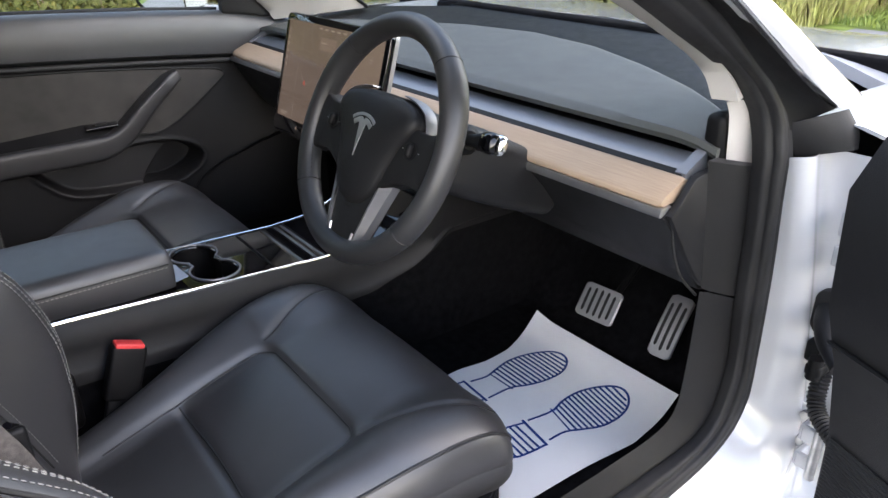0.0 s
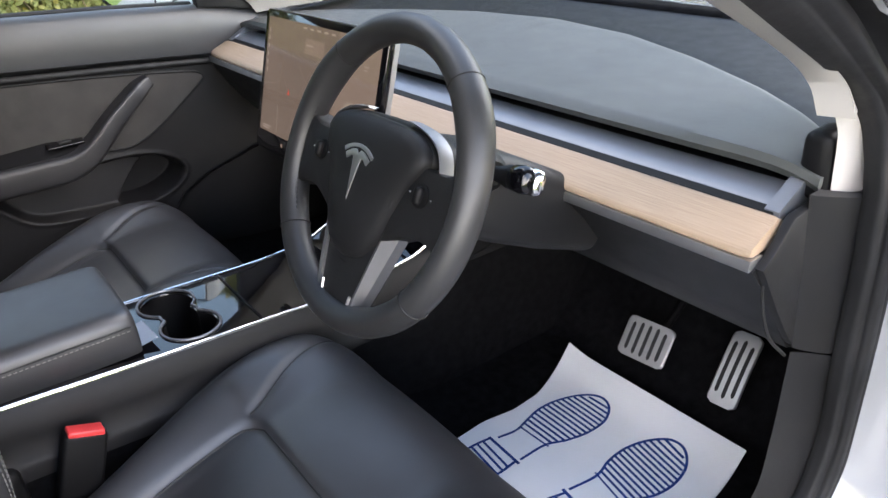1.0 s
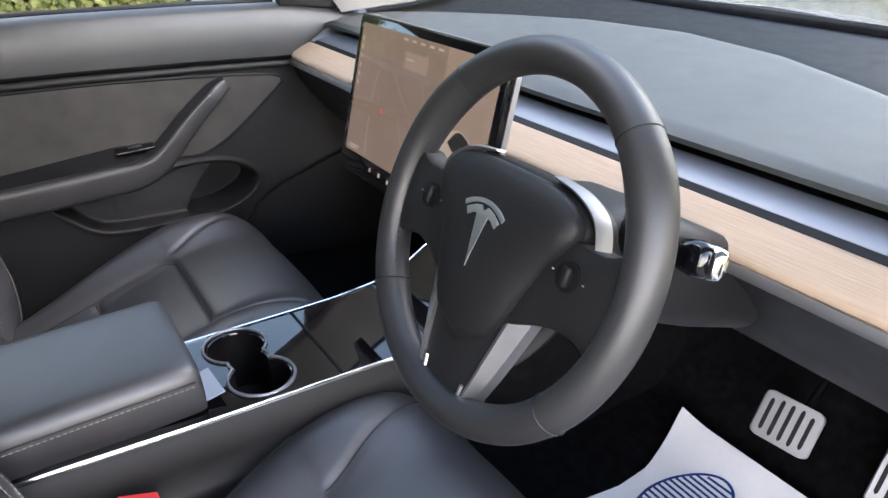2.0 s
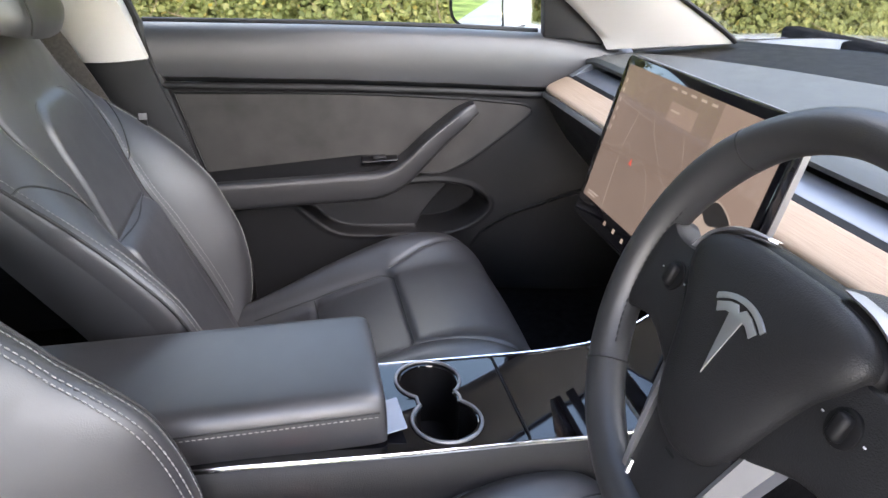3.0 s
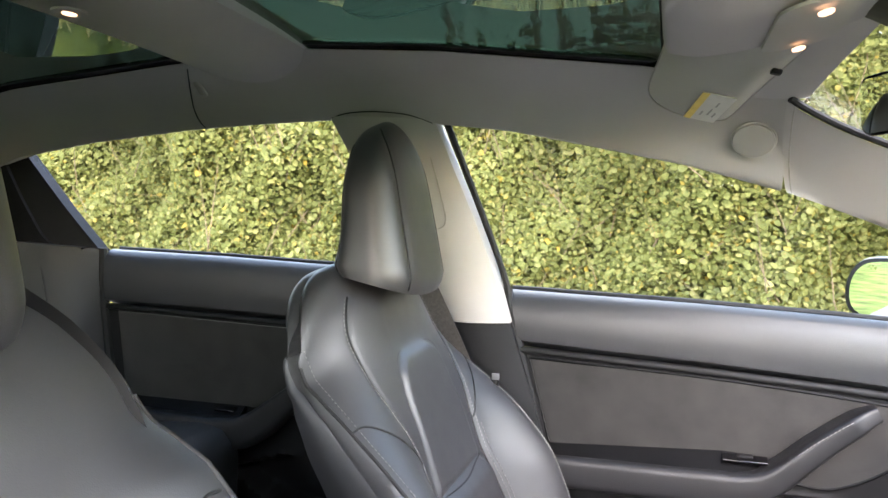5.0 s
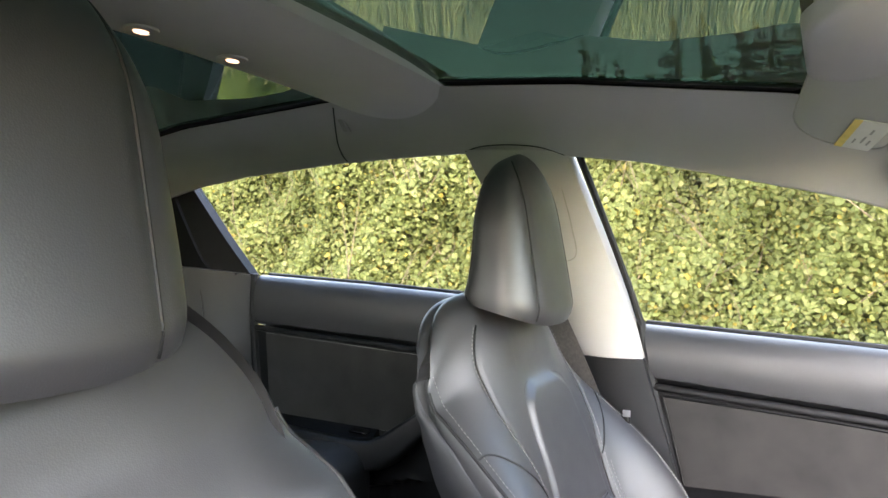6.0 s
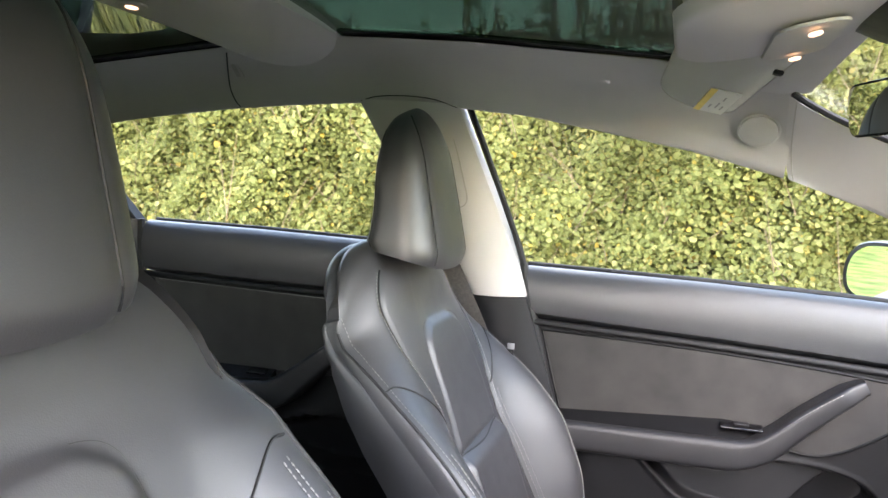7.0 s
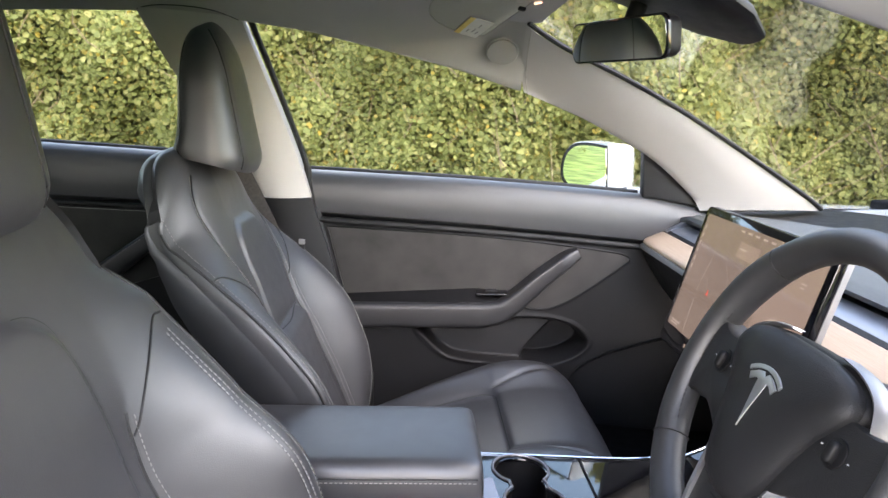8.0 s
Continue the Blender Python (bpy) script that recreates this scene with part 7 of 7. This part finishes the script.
# dark green with the shade between the leaves put into its colour
SHADE = material("hedge_shade_sheet", (0.075, 0.085, 0.030), 1.0, vary=0.5, scale=6, spec=0.0)
STRAW = material("dry_grass", (0.24, 0.20, 0.085), 0.8, vary=0.35, scale=8, tint=(0.26, 0.28, 0.08))

rng = np.random.default_rng(5)


def leaves(centres, size, facing, spread=0.8):
    """Small folded, pointed leaves: six points each, turned about a common facing."""
    n = len(centres)
    d = facing + spread * rng.normal(size=(n, 3))
    d /= np.linalg.norm(d, axis=1)[:, None]
    a = np.cross(d, rng.normal(size=(n, 3)))
    a /= np.linalg.norm(a, axis=1)[:, None]
    b = np.cross(d, a)
    s = (size * rng.uniform(0.6, 1.25, n))[:, None]
    fold = 0.18
    pts = [-0.9 * a, -0.40 * a + 0.80 * b + fold * d, 0.42 * a + 0.66 * b + fold * d, a, 0.42 * a - 0.66 * b + fold * d, -0.40 * a - 0.80 * b + fold * d]
    V = np.stack([centres + 0.5 * s * p for p in pts], 1).reshape(-1, 3)
    F = (np.arange(n)[:, None, None] * 6 + np.array([[0, 1, 2, 3], [0, 3, 4, 5]])[None]).reshape(-1, 4)
    return V, F


def raw(name, V, F, mat):
    me = bpy.data.meshes.new(name)
    V, F = np.asarray(V, np.float32), np.asarray(F, np.int32)
    me.vertices.add(len(V))
    me.vertices.foreach_set("co", V.ravel())
    me.loops.add(F.size)
    me.loops.foreach_set("vertex_index", F.ravel())
    me.polygons.add(len(F))
    me.polygons.foreach_set("loop_start", np.arange(len(F)) * F.shape[1])
    me.materials.append(mat)
    me.update(calc_edges=True)
    return new(name, me)


def hedge_face(y, z):
    """How far the hedge stands out from x = -3.6 at a place along and up it."""
    return 0.18 * np.sin(y * 1.7 + 0.6) + 0.12 * np.sin(y * 4.1 + z * 2.7) + 0.10 * np.sin(z * 5.3 + y * 2.2) + 0.07 * np.sin(y * 9.0 - z * 7)


def hedge_top(y):
    return 2.12 + 0.14 * np.sin(y * 1.3) + 0.10 * np.sin(y * 3.7 + 1) + 1.5 * step(y, 0.1, 2.6) + 0.9 * step(y, 4, 9)


def build_hedge():
    n = 290000
    y = np.r_[rng.uniform(-7.5, 4.0, n), rng.uniform(4.0, 14.0, 60000), rng.uniform(0.2, 4.0, 60000), rng.uniform(-14, -7.5, 12000)]
    z = 0.12 + rng.uniform(0, 1, len(y)) ** 0.9 * (hedge_top(y) - 0.1)
    x = -3.62 + hedge_face(y, z) - np.abs(rng.normal(0, 0.10, len(y))) - 0.25 * np.clip(z - hedge_top(y) + 0.5, 0, None)
    x -= 0.02 * np.clip(y - 4, 0, None)
    keep = noise_mask(y, z) < rng.uniform(0, 1, len(y))
    c = np.stack([x, y, z], 1)[keep]
    V, F = leaves(c, 0.024 + 0.028 * rng.uniform(0, 1, len(c)) ** 1.6, np.array([0.80, 0.0, 0.50]), 0.66)
    Vs, Fs = [V], [F]
    k = len(V)
    for i in range(40):
        y0 = rng.uniform(-7, 4)
        z0, h = float(hedge_top(y0)) - 0.15, rng.uniform(0.06, 0.22)
        m = int(h * 190)
        t = rng.uniform(0, 1, m)
        c2 = np.stack([-3.65 - 0.1 * rng.random() + 0.03 * rng.normal(size=m), y0 + (0.035 + 0.05 * (1 - t)) * rng.normal(size=m) + 0.05 * np.sin(t * 3), z0 + t * h], 1)
        v2, f2 = leaves(c2, 0.050, np.array([0.4, 0, 0.3]), 0.9)
        Vs.append(v2), Fs.append(f2 + k)
        k += len(v2)
    # tall shoots that stand above the hedge, seen through the glass roof
    for y0, top, wide in ((-2.62, 2.21, 0.03), (-2.11, 2.18, 0.03), (-1.84, 2.43, 0.04), (-1.75, 2.28, 0.05), (-1.62, 2.22, 0.06), (-1.42, 2.14, 0.08), (-1.29, 2.44, 0.04), (-1.33, 2.25, 0.09), (-1.14, 2.46, 0.04), (-1.10, 2.25, 0.09), (-1.02, 2.18, 0.10), (-0.93, 2.34, 0.08), (-0.88, 2.25, 0.12), (-0.82, 2.34, 0.10), (-0.76, 2.34, 0.10), (-0.69, 2.30, 0.10), (-0.62, 2.32, 0.08), (-0.55, 2.25, 0.12), (-0.48, 2.36, 0.07), (-0.36, 2.30, 0.10), (-0.22, 2.38, 0.10), (-5.5, 2.33, 0.2), (-5.2, 2.42, 0.15), (-4.9, 2.40, 0.12), (-4.68, 2.42, 0.10), (-4.45, 2.38, 0.14), (-4.2, 2.27, 0.12), (-3.9, 2.2, 0.15)):
        m = int((top - 1.95) * (150 + 1500 * wide))
        t = rng.uniform(0, 1, m)
        c2 = np.stack([-3.70 + 0.04 * rng.normal(size=m), y0 + wide * (1.05 - 0.8 * t) * rng.normal(size=m) * 0.55 + 0.015 * np.sin(t * 5), 1.95 + t * (top - 1.95)], 1)
        v2, f2 = leaves(c2, 0.040 - 0.012 * t, np.array([0.6, 0, 0.2]), 0.9)
        Vs.append(v2), Fs.append(f2 + k)
        k += len(v2)
    h = raw("hedge_leaves", np.vstack(Vs), np.vstack(Fs), LEAF)
    return tagged(h, "leafy green hedge with yellowing round leaves along the lane", "hedge", kind="stuff")


def noise_mask(y, z):
    return np.clip(0.5 * np.sin(y * 2.3 + 1.0) * np.sin(z * 3.1 + y) + 0.35 * np.sin(y * 6.1 - z * 4.2) - 0.25, 0, 0.8)


build_hedge()
# backing sheet added behind the leaves; its dark colour stands for inner shade
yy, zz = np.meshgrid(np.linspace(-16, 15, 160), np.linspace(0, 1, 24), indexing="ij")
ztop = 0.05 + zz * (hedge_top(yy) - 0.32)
shade_sheet = np.stack([-3.98 + 0.6 * hedge_face(yy, ztop) - 0.02 * np.clip(yy - 4, 0, None), yy, ztop], -1)
tagged(part("hedge_shade_sheet", slab(shade_sheet, (-0.5, 0, 0)), SHADE), "dark sheet added behind the hedge leaves, coloured as their inner shade", "hedge", kind="stuff")


def twigs():
    out = []
    for _ in range(420):
        y0, z0 = rng.uniform(-7, 8), rng.uniform(0.1, 1.7)
        ln = rng.uniform(0.25, 0.8)
        dy, dz = rng.normal(0, 0.5), rng.uniform(0.2, 1)
        d = np.array([rng.normal(0, 0.12), dy, dz])
        d /= np.linalg.norm(d)
        p0 = np.array([-3.62 + float(hedge_face(y0, z0)) - 0.03, y0, z0])
        pts = [p0, p0 + d * ln * 0.5 + rng.normal(0, 0.03, 3), p0 + d * ln + rng.normal(0, 0.05, 3)]
        r = rng.uniform(0.0015, 0.004)
        out.append(tube(smooth_line(pts, 6), [r, r, r * 0.9, r * 0.7, r * 0.5, r * 0.3], 5))
    return join(*out)


tagged(part("hedge_twigs", twigs(), TWIG), "bare brown twigs among the hedge leaves", "hedge", kind="stuff")


def blades(n, xr, yr, h, lean, zbase=0.0):
    x, y = rng.uniform(*xr, n), rng.uniform(*yr, n)
    hh = h * rng.uniform(0.5, 1.3, n)
    d = rng.normal(size=(n, 2)) * lean
    w = rng.normal(size=(n, 2))
    w /= np.linalg.norm(w, axis=1)[:, None]
    w *= 0.006
    base = np.stack([x, y, np.full(n, zbase)], 1)
    off = np.concatenate([w, np.zeros((n, 1))], 1)
    mid = base + np.concatenate([d * 0.4, np.ones((n, 1))], 1) * np.stack([hh * 0.6] * 3, 1)
    tip = base + np.concatenate([d, np.ones((n, 1))], 1) * hh[:, None]
    V = np.stack([base - off, base + off, mid + 0.7 * off, tip, mid - 0.7 * off], 1).reshape(-1, 3)
    F = np.arange(n)[:, None] * 5 + np.arange(5)[None]
    return V, F


V1, F1 = blades(16000, (-3.5, -2.5), (-7, 9), 0.42, 0.35, 0.04)
tagged(raw("long_grass", V1, F1, STRAW), "tall dry grass at the foot of the hedge", "grass", kind="stuff")
TURF = material("green_turf", (0.10, 0.18, 0.025), 0.7, vary=0.4, scale=5, tint=(0.22, 0.27, 0.06))
V2, F2 = blades(30000, (-6.0, 2.5), (7.2, 13.0), 0.10, 0.5, 0.02)
V3, F3 = blades(12000, (-6.0, 4.0), (13.0, 17.0), 0.7, 0.4, 0.2)
tagged(raw("verge_grass", V2, F2, TURF), "green mown grass verge ahead of the car", "grass", kind="stuff")
tagged(raw("tall_grass", V3, F3, STRAW), "tall dry grass bank beyond the verge", "grass", kind="stuff")
